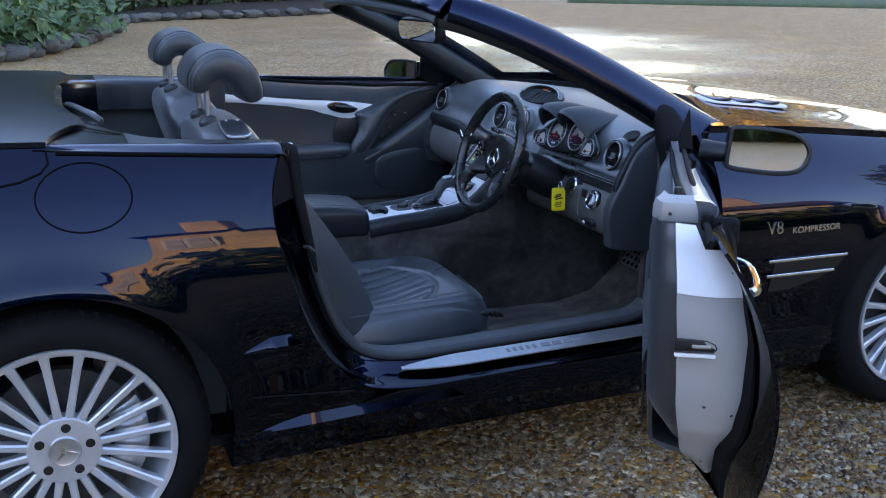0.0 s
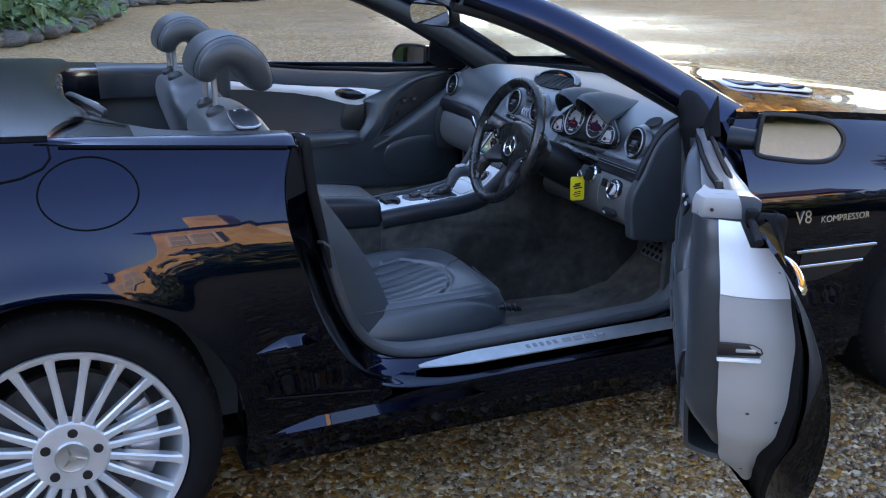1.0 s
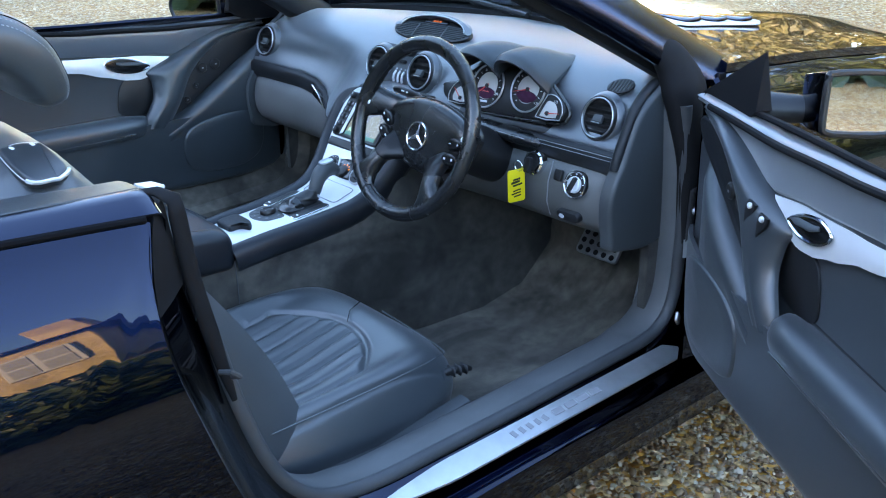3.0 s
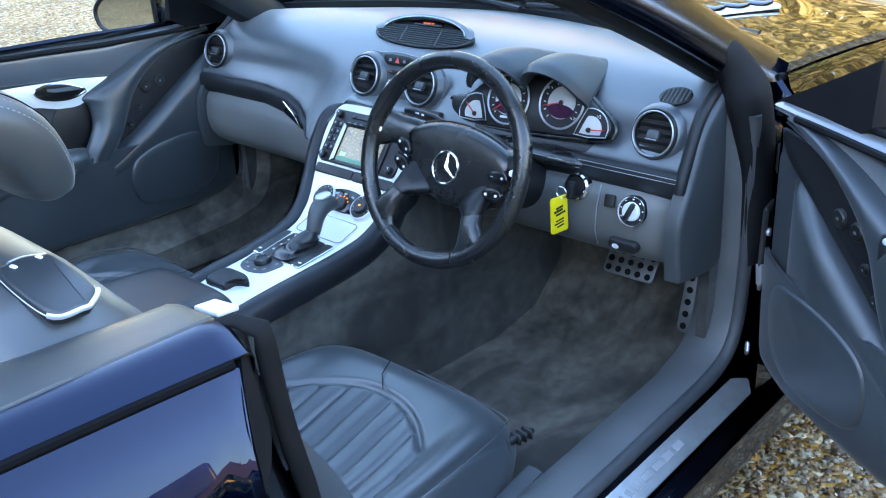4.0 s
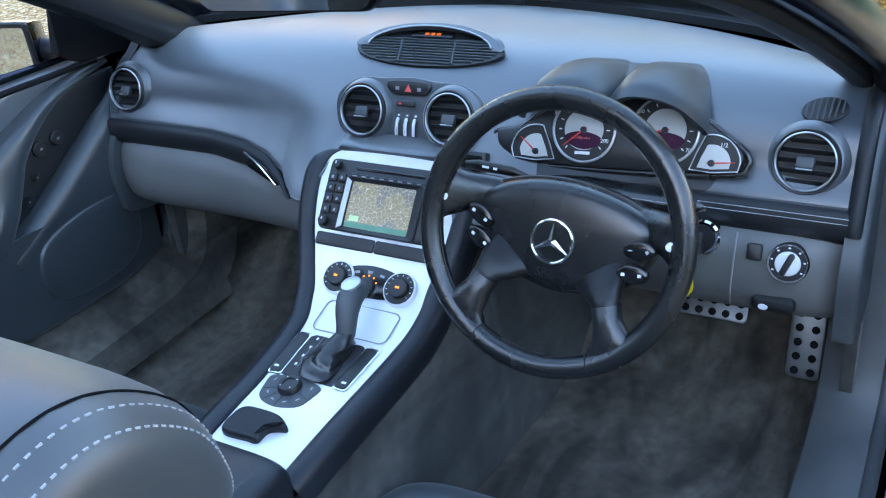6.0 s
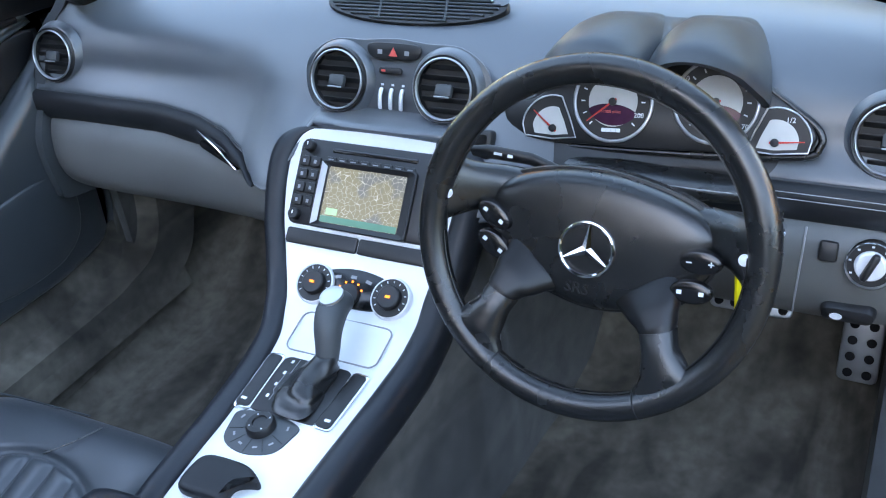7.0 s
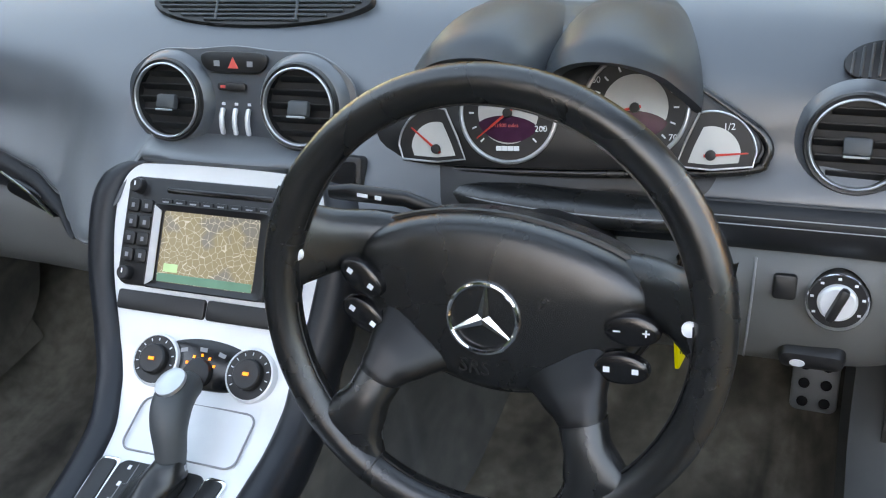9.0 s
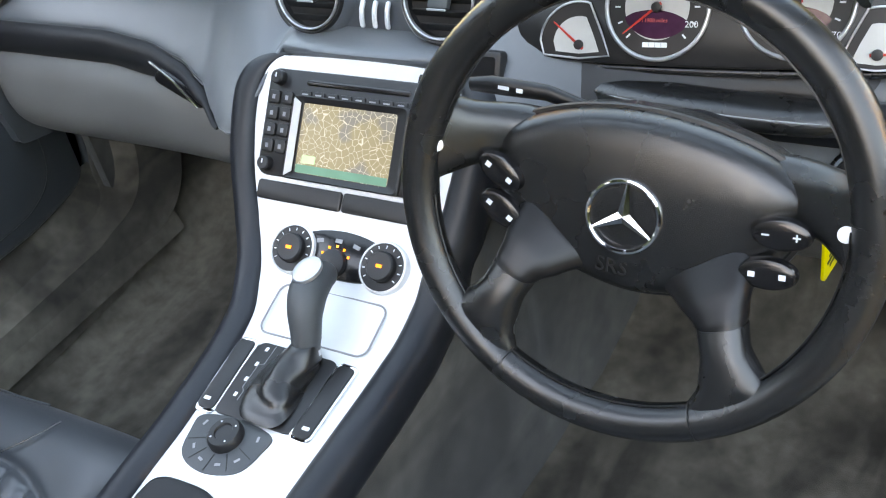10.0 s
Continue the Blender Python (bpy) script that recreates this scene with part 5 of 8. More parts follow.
# ---- oval loudspeaker grille with a small display on top of the dash ----
ov = axes((1.640, 0.018, 0.938), (0, -1, 0.02), (-0.52, 0, 0.85))
oval = [(0.138 * math.cos(a), 0.040 * math.sin(a) * (1.15 if math.sin(a) > 0 else 0.85)) for a in (2 * math.pi * i / 56 for i in range(56))]
grille_ob = part("dash_grille", moved(prism([(x * 1.05, y * 1.08) for x, y in oval], 0.010, 0.004), ov), BLACK_PLASTIC, car, "oval slotted grille on the dashboard")
for k in range(9):
    y = -0.030 + 0.0062 * k
    half = 0.138 * math.sqrt(max(0.0, 1 - (y / (0.040 * (1.15 if y > 0 else 0.85))) ** 2)) - 0.003
    part("grille_bar", moved(box(half * 2, 0.0030, 0.004, 0.001, 1), ov @ pose(0, y, 0.0115)), GREY_PLASTIC, grille_ob)
for x in (-0.05, 0.055):
    part("grille_rib", moved(box(0.003, 0.05, 0.004, 0.001, 1), ov @ pose(x, -0.008, 0.013, 0, 0, 12)), GREY_PLASTIC, grille_ob)
lid = []
for i in range(25):
    a = math.pi * i / 24
    x, y = 0.143 * math.cos(a), 0.050 * math.sin(a)
    lid.append([Vector((x, y, 0.010)), Vector((x * 1.02, y + 0.004, 0.013)), Vector((x * 0.97, y * 0.95, 0.012 * math.sin(a) + 0.012)), Vector((x * 0.86, y * 0.80, 0.014 * math.sin(a) + 0.011)), Vector((x * 0.85, y * 0.78, 0.011 * math.sin(a) + 0.010)), Vector((x * 0.92, y * 0.86, 0.010))])
part("grille_hood", moved(loft(lid), ov), DASH_TOP, grille_ob, "grey leather lip over the grille")
part("clock_display", moved(prism(rounded(0.085, 0.014, 0.006), 0.004, 0.0015), ov @ pose(0, 0.029, 0.011, -10, 0, 0)), GLOSS_BLACK, grille_ob)
part("display_digits", moved(joined(*[box(0.008, 0.006, 0.001, 0, 1, (0.002 + 0.0115 * k, 0, 0)) for k in (-1, 0, 1)]), ov @ pose(0, 0.029, 0.0158, -10, 0, 0)), RED_DIGITS, grille_ob, "amber display digits")
part("hood_edge", moved(tube([(0.122 * math.cos(math.pi * i / 24), 0.0395 * math.sin(math.pi * i / 24), 0.013 * math.sin(math.pi * i / 24) + 0.012) for i in range(1, 24)], 0.0016, 6), ov), ALU, grille_ob)

# small side grille by the driver's pillar
sg = axes((1.5845, -0.640, 0.9125), (0.25, -1, 0.02), (-0.62, 0, 0.78))
small = part("side_grille", moved(prism(ellipse(0.062, 0.040, 28), 0.004, 0.002), sg), BLACK_PLASTIC, car, "small oval window grille")
for k in range(-3, 4):
    half = 0.018 * math.sqrt(max(0.05, 1 - (k * 0.0078 / 0.030) ** 2))
    part("grille_bar", moved(box(0.0028, half * 2, 0.003, 0.0008, 1), sg @ pose(k * 0.0078, 0, 0.0045, 0, 0, -15)), GREY_PLASTIC, small)

# ---- instrument cluster ----
cl = axes((1.537, -0.371, 0.866), (0, -1, 0.06), (-1, 0, 0.42))
bezel = spline([(x, y, 0) for x, y in ((-0.200, -0.028), (-0.205, 0.0), (-0.165, 0.008), (-0.115, 0.042), (-0.062, 0.066), (0.0, 0.056), (0.058, 0.066), (0.106, 0.034), (0.146, 0.006), (0.172, -0.016), (0.174, -0.034), (0.150, -0.046), (0.0, -0.050), (-0.17, -0.045))], 72, True)
cluster = part("instrument_panel", moved(prism(bezel, 0.012, 0.004), cl), BLACK_PLASTIC, car, "black instrument cluster with four dials")


def dial(x, y, r, arc0, arc1, angle, lcd):
    """A round or wedge-shaped dial: bright rim, pale face, red needle."""
    p = cl @ pose(x, y, 0.0125)
    face = [(r * math.cos(radians(a)), r * math.sin(radians(a))) for a in [arc0 + (arc1 - arc0) * i / 36 for i in range(37)]]
    closed = abs(arc1 - arc0) >= 359
    if closed:
        face = face[:-1]
    else:
        face = face + ([(-0.022, 0.012), (-0.030, -0.010), (0.0, -0.013), (0.036, -0.010)] if x > 0 else [(-0.036, -0.010), (0.0, -0.013), (0.030, -0.010), (0.022, 0.012)])
    rim_path = [(a * 1.03, b * 1.03, 0.002) for a, b in face]
    d = part("dial", moved(prism(face, 0.0012), p), BLACK_PLASTIC, cluster, "dial with pale face and red needle")
    if closed:
        part("dial_ring", moved(tube(rim_path, 0.0022, 8, True), p), ALU, cluster, "bright dial ring")
        part("dial_face", moved(prism(ellipse(r * 1.30, r * 1.30, 36), 0.0006), p @ pose(0, 0, 0.0013)), DIAL, cluster)
        part("dial_lcd", moved(prism([(r * 0.64 * math.cos(radians(a)), r * math.copysign(abs(math.sin(radians(a))) ** 1.4, a) * (0.36 if a < 0 else 0.20)) for a in range(-180, 180, 12)], 0.0005), p @ pose(0, -r * 0.26, 0.0020, 0, 0, -4)), DIAL_LCD, cluster, "dark purple dial display")
        for k in range(13):
            a = radians(225 - 270 * k / 12)
            part("tick", moved(box(0.0050, 0.0016, 0.0005), p @ pose(r * 0.80 * math.cos(a), r * 0.80 * math.sin(a), 0.0016, 0, 0, math.degrees(a))), WHITE_MARK, cluster)
    else:
        part("dial_ring", moved(tube(rim_path, 0.0011, 8, True), p), ALU, cluster, "bright dial edge")
        part("dial_face", moved(prism([(a * 0.68, b * 0.68) for a, b in face], 0.0006), p @ pose(0, 0, 0.0013)), DIAL, cluster)
    a = radians(angle)
    part("needle", moved(prism([(-0.006, -0.0014), (r * 0.85, -0.0006), (r * 0.85, 0.0006), (-0.006, 0.0014)], 0.001), p @ pose(0, 0, 0.0036, 0, 0, angle)), NEEDLE, cluster, "red needle")
    part("needle_hub", moved(turned([(0.0050, 0.003), (0.0046, 0.0055), (0.0005, 0.006)], 18), p), BLACK_PLASTIC, cluster)


dial(-0.0615, 0.006, 0.0475, 0, 360, 218, True)
dial(0.0625, 0.010, 0.0475, 0, 360, 192, True)
dial(-0.138, -0.030, 0.040, 75, 175, 140, False)
dial(0.132, -0.034, 0.039, 5, 105, 4, False)
part("odometer", moved(lettering("111900 miles", 0.0052, 0.0002), cl @ pose(-0.0645, -0.0065, 0.0152)), HAZARD_RED, cluster)
for txt, x, y in (("80", -0.106, 0.030), ("200", -0.028, -0.010), ("60", 0.026, 0.036), ("70", 0.098, -0.018), ("1/2", 0.148, -0.008)):
    part("numeral", moved(lettering(txt, 0.0085, 0.0002), cl @ pose(x, y, 0.0150)), WHITE_MARK, cluster)
for k in range(4):
    part("emblem_bar", moved(box(0.0056, 0.0046, 0.0006), cl @ pose(-0.071 + 0.006 * k, -0.0290, 0.0150)), WHITE_MARK, cluster)


def binnacle():
    """Two leather humps that reach back over the dials and sink into the pad ahead."""
    rings = []
    for i in range(30):
        f = i / 29
        crest = 0.952 + 0.009 * math.sin(min(1, f / 0.75) * math.pi) ** 0.8 - 0.026 * f ** 2 - 0.008 * max(0.0, 1 - f / 0.06) ** 2
        base = 0.880 + 0.055 * f ** 0.6
        ring = []
        for j in range(73):
            yy = -0.140 + 0.285 * j / 72
            d, sign = abs(yy), (1 if yy > 0 else -1)
            y = -0.354 + sign * (0.057 * (1 - 0.12 * f) + (d - 0.057) * (1 - 0.50 * f ** 1.4))
            h = max(0.0, 1 - (abs(d - 0.057) / (0.061 if d < 0.057 else 0.086 if yy > 0 else 0.076)) ** (2.4 if d < 0.057 else 2.1)) ** 0.75
            skirt = math.exp(-max(0.0, d - 0.105) / 0.03)
            x = 1.486 + 0.20 * f + 0.045 * (1 - f) * (1 - h)
            ring.append(Vector((x, y, base + (crest - base) * h * skirt ** 0.2)))
        rings.append(ring)
    return thick(loft(rings, False), -0.010)


part("cluster_surround", moved(tube([(p.x * 1.035, p.y * 1.04 - 0.002, 0.002) for p in bezel], 0.0046, 10, True), cl), BLACK_LEATHER, cluster, "soft edge round the dials", 60)
def shroud_panel():
    """Black moulding on the pad below the dials, running down to the column."""
    def f(u, v):
        y = -0.375 + (0.150 - 0.030 * u) * (2 * v - 1)
        return dash_point(y, 0.50 + 0.21 * u, 0.0035 * (1 - abs(2 * v - 1) ** 6))[0]
    return sheet(f, 14, 30)


part("shroud_panel", shroud_panel(), BLACK_PLASTIC, cluster, "black moulding below the dials", 60)
part("binnacle", binnacle(), HOOD_LEATHER, cluster, "double-humped grey leather binnacle", 50)

# ---- centre console ----
STACK = ((1.478, 0.826, 0.116), (1.462, 0.800, 0.130), (1.425, 0.754, 0.133), (1.388, 0.707, 0.126), (1.352, 0.666, 0.113), (1.334, 0.648, 0.107), (1.300, 0.624, 0.099), (1.260, 0.609, 0.090),
         (1.200, 0.599, 0.083), (1.118, 0.590, 0.077), (1.060, 0.586, 0.075), (1.000, 0.580, 0.073), (0.955, 0.574, 0.071))
# the console leans to the driver's side below the radio: its middle by x
MIDDLE = ((0.90, -0.022), (1.20, -0.022), (1.26, -0.020), (1.31, -0.013), (1.35, -0.004), (1.40, 0.003), (1.445, 0.006), (1.50, 0.006))


def middle(x):
    return lerp_table(MIDDLE, x)


stack_fine = spline(STACK, 121)   # x, z, half-width


def stack_at(x):
    """Pose on the console's face at x: its x axis to the car's right, y forward and up it, z off it."""
    i = min(range(1, 120), key=lambda k: abs(stack_fine[k].x - x))
    d = stack_fine[i - 1] - stack_fine[i + 1]
    n = Vector((-d.y, 0, d.x)).normalized()
    return axes((stack_fine[i].x, middle(stack_fine[i].x), stack_fine[i].y), (0, -1, 0), n)


def plate_round(i):
    """Share of its width that the plate keeps at row i: its upper corners are round."""
    return 1.0 if i > 16 else 0.72 + 0.28 * math.sqrt(max(0.0, 1 - ((16 - i) / 12) ** 2))


def console_plate():
    rings = []
    for i, q in enumerate(stack_fine[5:], 5):
        r = plate_round(i)
        rings.append([Vector((q.x, middle(q.x) + v * q.z * r, q.y + 0.003 * (1 - v * v))) for v in [-1 + 2 * k / 12 for k in range(13)]])
    return thick(loft(rings, False), -0.004)


plate = part("console_plate", console_plate(), SILVER, car, "bright silver centre console plate")
def console_cheek(s, first, last):
    """The padded edge beside the plate: a soft roll with a flank that falls away behind it."""
    rings = []
    for i in range(first, last):
        k = max(i, 0)
        q = stack_fine[k]
        d = (stack_fine[max(k - 1, 0)] - stack_fine[min(k + 1, 120)])
        d = Vector((d.x, 0, d.y)).normalized()
        n = Vector((-d.z, 0, d.x))
        p = Vector((q.x, middle(q.x) + s * q.z * plate_round(k), q.y)) + d * (0.005 * (k - i))
        top = max(0.0, (26 - i) / 30)
        o = Vector((0, s, 0))
        grow = 1 + 0.45 * top ** 2
        prof = ((-0.002, -0.004), (0.001, 0.004), (0.007, 0.0085), (0.018, 0.0100), (0.030, 0.007), (0.037 * grow, -0.004 - 0.012 * top), (0.040 * grow, -0.018), (0.039 * grow, -0.034 - 0.03 * top), (0.034 * grow, -0.044 - 0.05 * top), (0.024 * grow, -0.050 - 0.06 * top))
        sunk = n * (-0.022 * max(0.0, 1 - (i - 2) / 14) ** 2)
        rings.append([p + o * a + n * b + sunk for a, b in prof])
    return loft(rings, False)


for s in (-1, 1):
    part("console_rail", console_cheek(s, 4, 121), CHEEK_LEATHER, car, "black padded console edge", 70)


def console_side(s):
    rings = []
    for i in range(120):
        x = 1.90 - 1.60 * i / 119
        k = min(range(121), key=lambda j: abs(stack_fine[j].x - x))
        top, w, c = stack_fine[k].y, stack_fine[k].z + 0.034, middle(x)
        if x > 1.40:
            top, w = min(top, 0.690), min(w, 0.16)
        if x < 0.955:
            top, w, c = 0.575, 0.110, -0.012
        foot = lerp_table(((1.25, 0.15), (1.50, 0.175), (1.90, 0.215)), x)
        rings.append([Vector((x, c + s * (w - 0.010), top - 0.020)), Vector((x, c + s * w, top - 0.045)), Vector((x, c * 0.6 + s * (w * 0.4 + foot * 0.62), top * 0.5 + 0.13)), Vector((x, s * foot, 0.25))])
    return loft(rings, False)


for s in (-1, 1):
    part("console_side", console_side(s), SHADED_CARPET, car, "carpeted side of the tunnel, shade put into its colour", 60)
    part("console_seam", tube([(0.952, -0.014 + s * 0.119, 0.560), (0.945, -0.010 + s * 0.137, 0.44), (0.925, s * 0.152, 0.28)], 0.0011, 5), SEAL, car)


def armrest():
    rings = []
    for x, hw, top, low in ((0.42, 0.105, 0.63, 0.56), (0.44, 0.118, 0.648, 0.545), (0.60, 0.124, 0.652, 0.54), (0.80, 0.124, 0.646, 0.535), (0.925, 0.120, 0.632, 0.53), (0.950, 0.116, 0.624, 0.53), (0.958, 0.108, 0.612, 0.54)):
        ring = []
        for k in range(28):
            t = 2 * math.pi * k / 28
            c, s = math.cos(t), math.sin(t)
            ring.append(Vector((x, -0.010 + hw * abs(c) ** 0.4 * (1 if c > 0 else -1), (top + low) / 2 + (top - low) / 2 * abs(s) ** 0.4 * (1 if s > 0 else -1))))
        rings.append(ring)
    fine = [spline([r[j] for r in rings], 20) for j in range(28)]
    return loft([[fine[j][i] for j in range(28)] for i in range(20)])


arm = part("armrest", armrest(), CHEEK_LEATHER, car, "dark leather armrest lid", 60)
for s in (-1, 1):
    part("stitching", tube([(x, -0.010 + s * 0.100, 0.6515 - 0.02 * max(0, (x - 0.7) / 0.25) ** 2) for x in [0.46 + 0.46 * i / 12 for i in range(13)]], 0.0008, 5), SEAL, arm)

# radio and map screen
hp = stack_at(1.424)
unit = part("head_unit", moved(prism(rounded(0.232, 0.122, 0.012), 0.006, 0.003), hp), BLACK_PLASTIC, car, "black radio with map screen and buttons")
part("disc_slot", moved(prism(rounded(0.135, 0.007, 0.003), 0.002, 0.001), hp @ pose(0.004, 0.048, 0.005)), GLOSS_BLACK, unit)
for k in range(8):
    part("button", moved(prism(rounded(0.0155, 0.0075, 0.002), 0.003, 0.001), hp @ pose(-0.062 + 0.0178 * k, 0.0345, 0.0052)), BLACK_PLASTIC, unit)
    part("button_mark", moved(box(0.008, 0.0016, 0.0004), hp @ pose(-0.062 + 0.0178 * k, 0.0345, 0.0084)), GREY_MARK, unit)
for r in range(4):
    for c in range(2):
        part("button", moved(prism(rounded(0.0155, 0.0150, 0.003), 0.004, 0.0015), hp @ pose(-0.104 + 0.0180 * c, 0.028 - 0.0185 * r, 0.0052)), BLACK_PLASTIC, unit)
        part("button_mark", moved(box(0.004, 0.005, 0.0004), hp @ pose(-0.104 + 0.0180 * c, 0.028 - 0.0185 * r, 0.0093)), GREY_MARK, unit)
for x, y in ((-0.100, 0.050), (0.103, 0.050), (-0.102, -0.048), (0.103, -0.046)):
    part("knob", moved(turned([(0.0085, 0.0), (0.0080, 0.009), (0.0065, 0.0105), (0.0005, 0.0105)], 20), hp @ pose(x, y, 0.0055)), BLACK_PLASTIC, unit)
    part("knob_mark", moved(box(0.0015, 0.005, 0.0005), hp @ pose(x, y + 0.002, 0.0163)), WHITE_MARK, unit)
for r in range(4):
    part("button", moved(turned([(0.0055, 0.0), (0.0052, 0.004), (0.0005, 0.0045)], 14), hp @ pose(0.103, 0.028 - 0.0155 * r, 0.0055)), BLACK_PLASTIC, unit)
frame_out, frame_in = rounded(0.152, 0.094, 0.006), rounded(0.122, 0.078, 0.004)
bez = loft([[Vector((x, y, 0.006)) for x, y in frame_out], [Vector((x, y, 0.011)) for x, y in frame_out], [Vector((x * 0.97, y * 0.97, 0.0125)) for x, y in frame_out], [Vector((x, y, 0.0085)) for x, y in frame_in]], True, False)
part("screen_bezel", moved(bez, hp @ pose(0.0, -0.014, 0)), BLACK_PLASTIC, unit)
part("screen_edge", moved(prism([(-0.072, -0.044), (-0.062, -0.038), (-0.062, 0.038), (-0.072, 0.044)], 0.001), hp @ pose(0.0, -0.014, 0.0124)), ALU, unit, "bright screen edge")


def map_material():
    m = bpy.data.materials.new("map_screen")
    m.use_nodes = True
    n, l = m.node_tree.nodes, m.node_tree.links
    p = n["Principled BSDF"]
    co = n.new("ShaderNodeTexCoord")
    v = n.new("ShaderNodeTexVoronoi")
    v.feature = "DISTANCE_TO_EDGE"
    v.inputs["Scale"].default_value = 135
    v.inputs["Randomness"].default_value = 1.0
    v2 = n.new("ShaderNodeTexNoise")
    v2.inputs["Scale"].default_value = 18
    line, land, mix = n.new("ShaderNodeMapRange"), n.new("ShaderNodeMix"), n.new("ShaderNodeMix")
    land.data_type = mix.data_type = "RGBA"
    line.inputs[1].default_value, line.inputs[2].default_value = 0.012, 0.035
    land.inputs[6].default_value, land.inputs[7].default_value = (0.17, 0.155, 0.10, 1), (0.12, 0.125, 0.115, 1)
    mix.inputs[6].default_value = (0.36, 0.35, 0.29, 1)
    step = n.new("ShaderNodeMapRange")
    step.inputs[1].default_value, step.inputs[2].default_value = 0.47, 0.53
    l.new(co.outputs["Object"], v.inputs["Vector"])
    l.new(co.outputs["Object"], v2.inputs["Vector"])
    l.new(v2.outputs["Fac"], step.inputs[0])
    l.new(step.outputs[0], land.inputs[0])
    l.new(v.outputs["Distance"], line.inputs[0])
    l.new(line.outputs[0], mix.inputs[0])
    l.new(land.outputs[2], mix.inputs[7])
    l.new(mix.outputs[2], p.inputs["Base Color"])
    l.new(mix.outputs[2], p.inputs["Emission Color"])
    p.inputs["Emission Strength"].default_value = 0.06
    p.inputs["Roughness"].default_value = 0.22
    return m


MAP = map_material()
TEAL = glowing("map_bar", (0.05, 0.16, 0.12), 0.06)
MAP_LABEL = glowing("map_label", (0.25, 0.45, 0.25), 0.06)
part("map_screen", moved(prism(rounded(0.122, 0.078, 0.003), 0.001), hp @ pose(0.0, -0.014, 0.0076)), MAP, unit, "lit map display")
part("map_bar", moved(box(0.120, 0.009, 0.0005), hp @ pose(0.0, -0.0480, 0.0090)), TEAL, unit)
part("map_label", moved(box(0.018, 0.009, 0.0005), hp @ pose(-0.044, -0.037, 0.0092)), MAP_LABEL, unit)
part("lower_flap", moved(prism(rounded(0.115, 0.022, 0.004), 0.005, 0.002), stack_at(1.3755) @ pose(-0.0585, 0.0, 0.001)), BLACK_PLASTIC, car, "black flap under the radio")
part("lower_flap", moved(prism(rounded(0.115, 0.022, 0.004), 0.005, 0.002), stack_at(1.3755) @ pose(0.0585, 0.0, 0.001)), BLACK_PLASTIC, car, "black flap under the radio")

# climate controls
cp = stack_at(1.336)
clim = part("climate_panel", moved(prism(spline([(x * 0.9 + 0.004, y, 0) for x, y in ((-0.052, 0.020), (0, 0.029), (0.052, 0.020), (0.055, -0.004), (0.045, -0.022), (0, -0.026), (-0.045, -0.022), (-0.055, -0.004))], 40, True), 0.006, 0.003), cp), GLOSS_BLACK, car, "black climate control panel with two dials")
for s in (-1, 1):
    kp = cp @ pose(s * 0.059 + 0.004, -0.002, 0) @ Matrix.Scale(0.88, 4)
    part("climate_dial", moved(turned([(0.033, 0.0), (0.033, 0.008), (0.032, 0.0115), (0.0302, 0.0125), (0.0292, 0.0110)], 44, False), kp), SILVER, clim, "bright ring of the dial")
    part("dial_scale", moved(turned([(0.0298, 0.0115), (0.019, 0.0112)], 40, False), kp), BLACK_PLASTIC, clim)
    for k in range(11):
        a = radians(215 - 250 * k / 10)
        part("tick", moved(box(0.0035, 0.0012, 0.0005), kp @ pose(0.0250 * math.cos(a), 0.0250 * math.sin(a), 0.0122, 0, 0, math.degrees(a))), WHITE_MARK, clim)
    part("dial_grip", moved(turned([(0.0195, 0.010), (0.0185, 0.018), (0.0165, 0.020), (0.0005, 0.0185)], 32), kp), BLACK_PLASTIC, clim)
    part("dial_light", moved(box(0.008, 0.004, 0.0005), kp @ pose(0, 0, 0.0200)), AMBER, clim, "amber lit figure")
for k in (-1, 0, 1):
    part("button_mark", moved(box(0.009, 0.0045, 0.0005), cp @ pose(k * 0.024, 0.0165 - abs(k) * 0.003, 0.0062, 0, 0, -k * 14)), GREY_MARK, clim)
part("fan_dial", moved(turned([(0.0165, 0.004), (0.0155, 0.011), (0.013, 0.0125), (0.0005, 0.012)], 30), cp @ pose(0, -0.009, 0)), BLACK_PLASTIC, clim)
for k in range(5):
    a = radians(150 - 30 * k)
    part("fan_light", moved(box(0.0030, 0.0030, 0.0005), cp @ pose(0.0195 * math.cos(a), -0.009 + 0.0195 * math.sin(a), 0.0065)), AMBER, clim, "amber lit mark")

# ashtray lid: a fine seam on the plate
ap = stack_at(1.272)
part("ashtray_seam", moved(tube([(x, y, 0.0048) for x, y in rounded(0.138, 0.062, 0.012, 6)], 0.0012, 5, True), ap), GREY_MARK, plate)

# gear selector
gp = stack_at(1.190) @ pose(-0.008, 0, 0)
gate = part("selector_gate", moved(prism(rounded(0.104, 0.094, 0.012), 0.004, 0.002), gp @ pose(0, -0.008, 0.001)), BLACK_PLASTIC, car, "black gear selector surround")
for s in (-1, 1):
    part("gate_edge", moved(prism(rounded(0.027, 0.098, 0.008), 0.004, 0.002), gp @ pose(s * 0.0615, -0.010, 0.0012, 0, 0, s * -3)), CHROME, gate)
    part("side_button", moved(prism(rounded(0.0215, 0.090, 0.006), 0.005, 0.002), gp @ pose(s * 0.0615, -0.010, 0.0022, 0, 0, s * -3)), BLACK_PLASTIC, gate)
    part("button_mark", moved(box(0.008, 0.004, 0.0005), gp @ pose(s * 0.062, -0.044, 0.0072)), WHITE_MARK, gate)
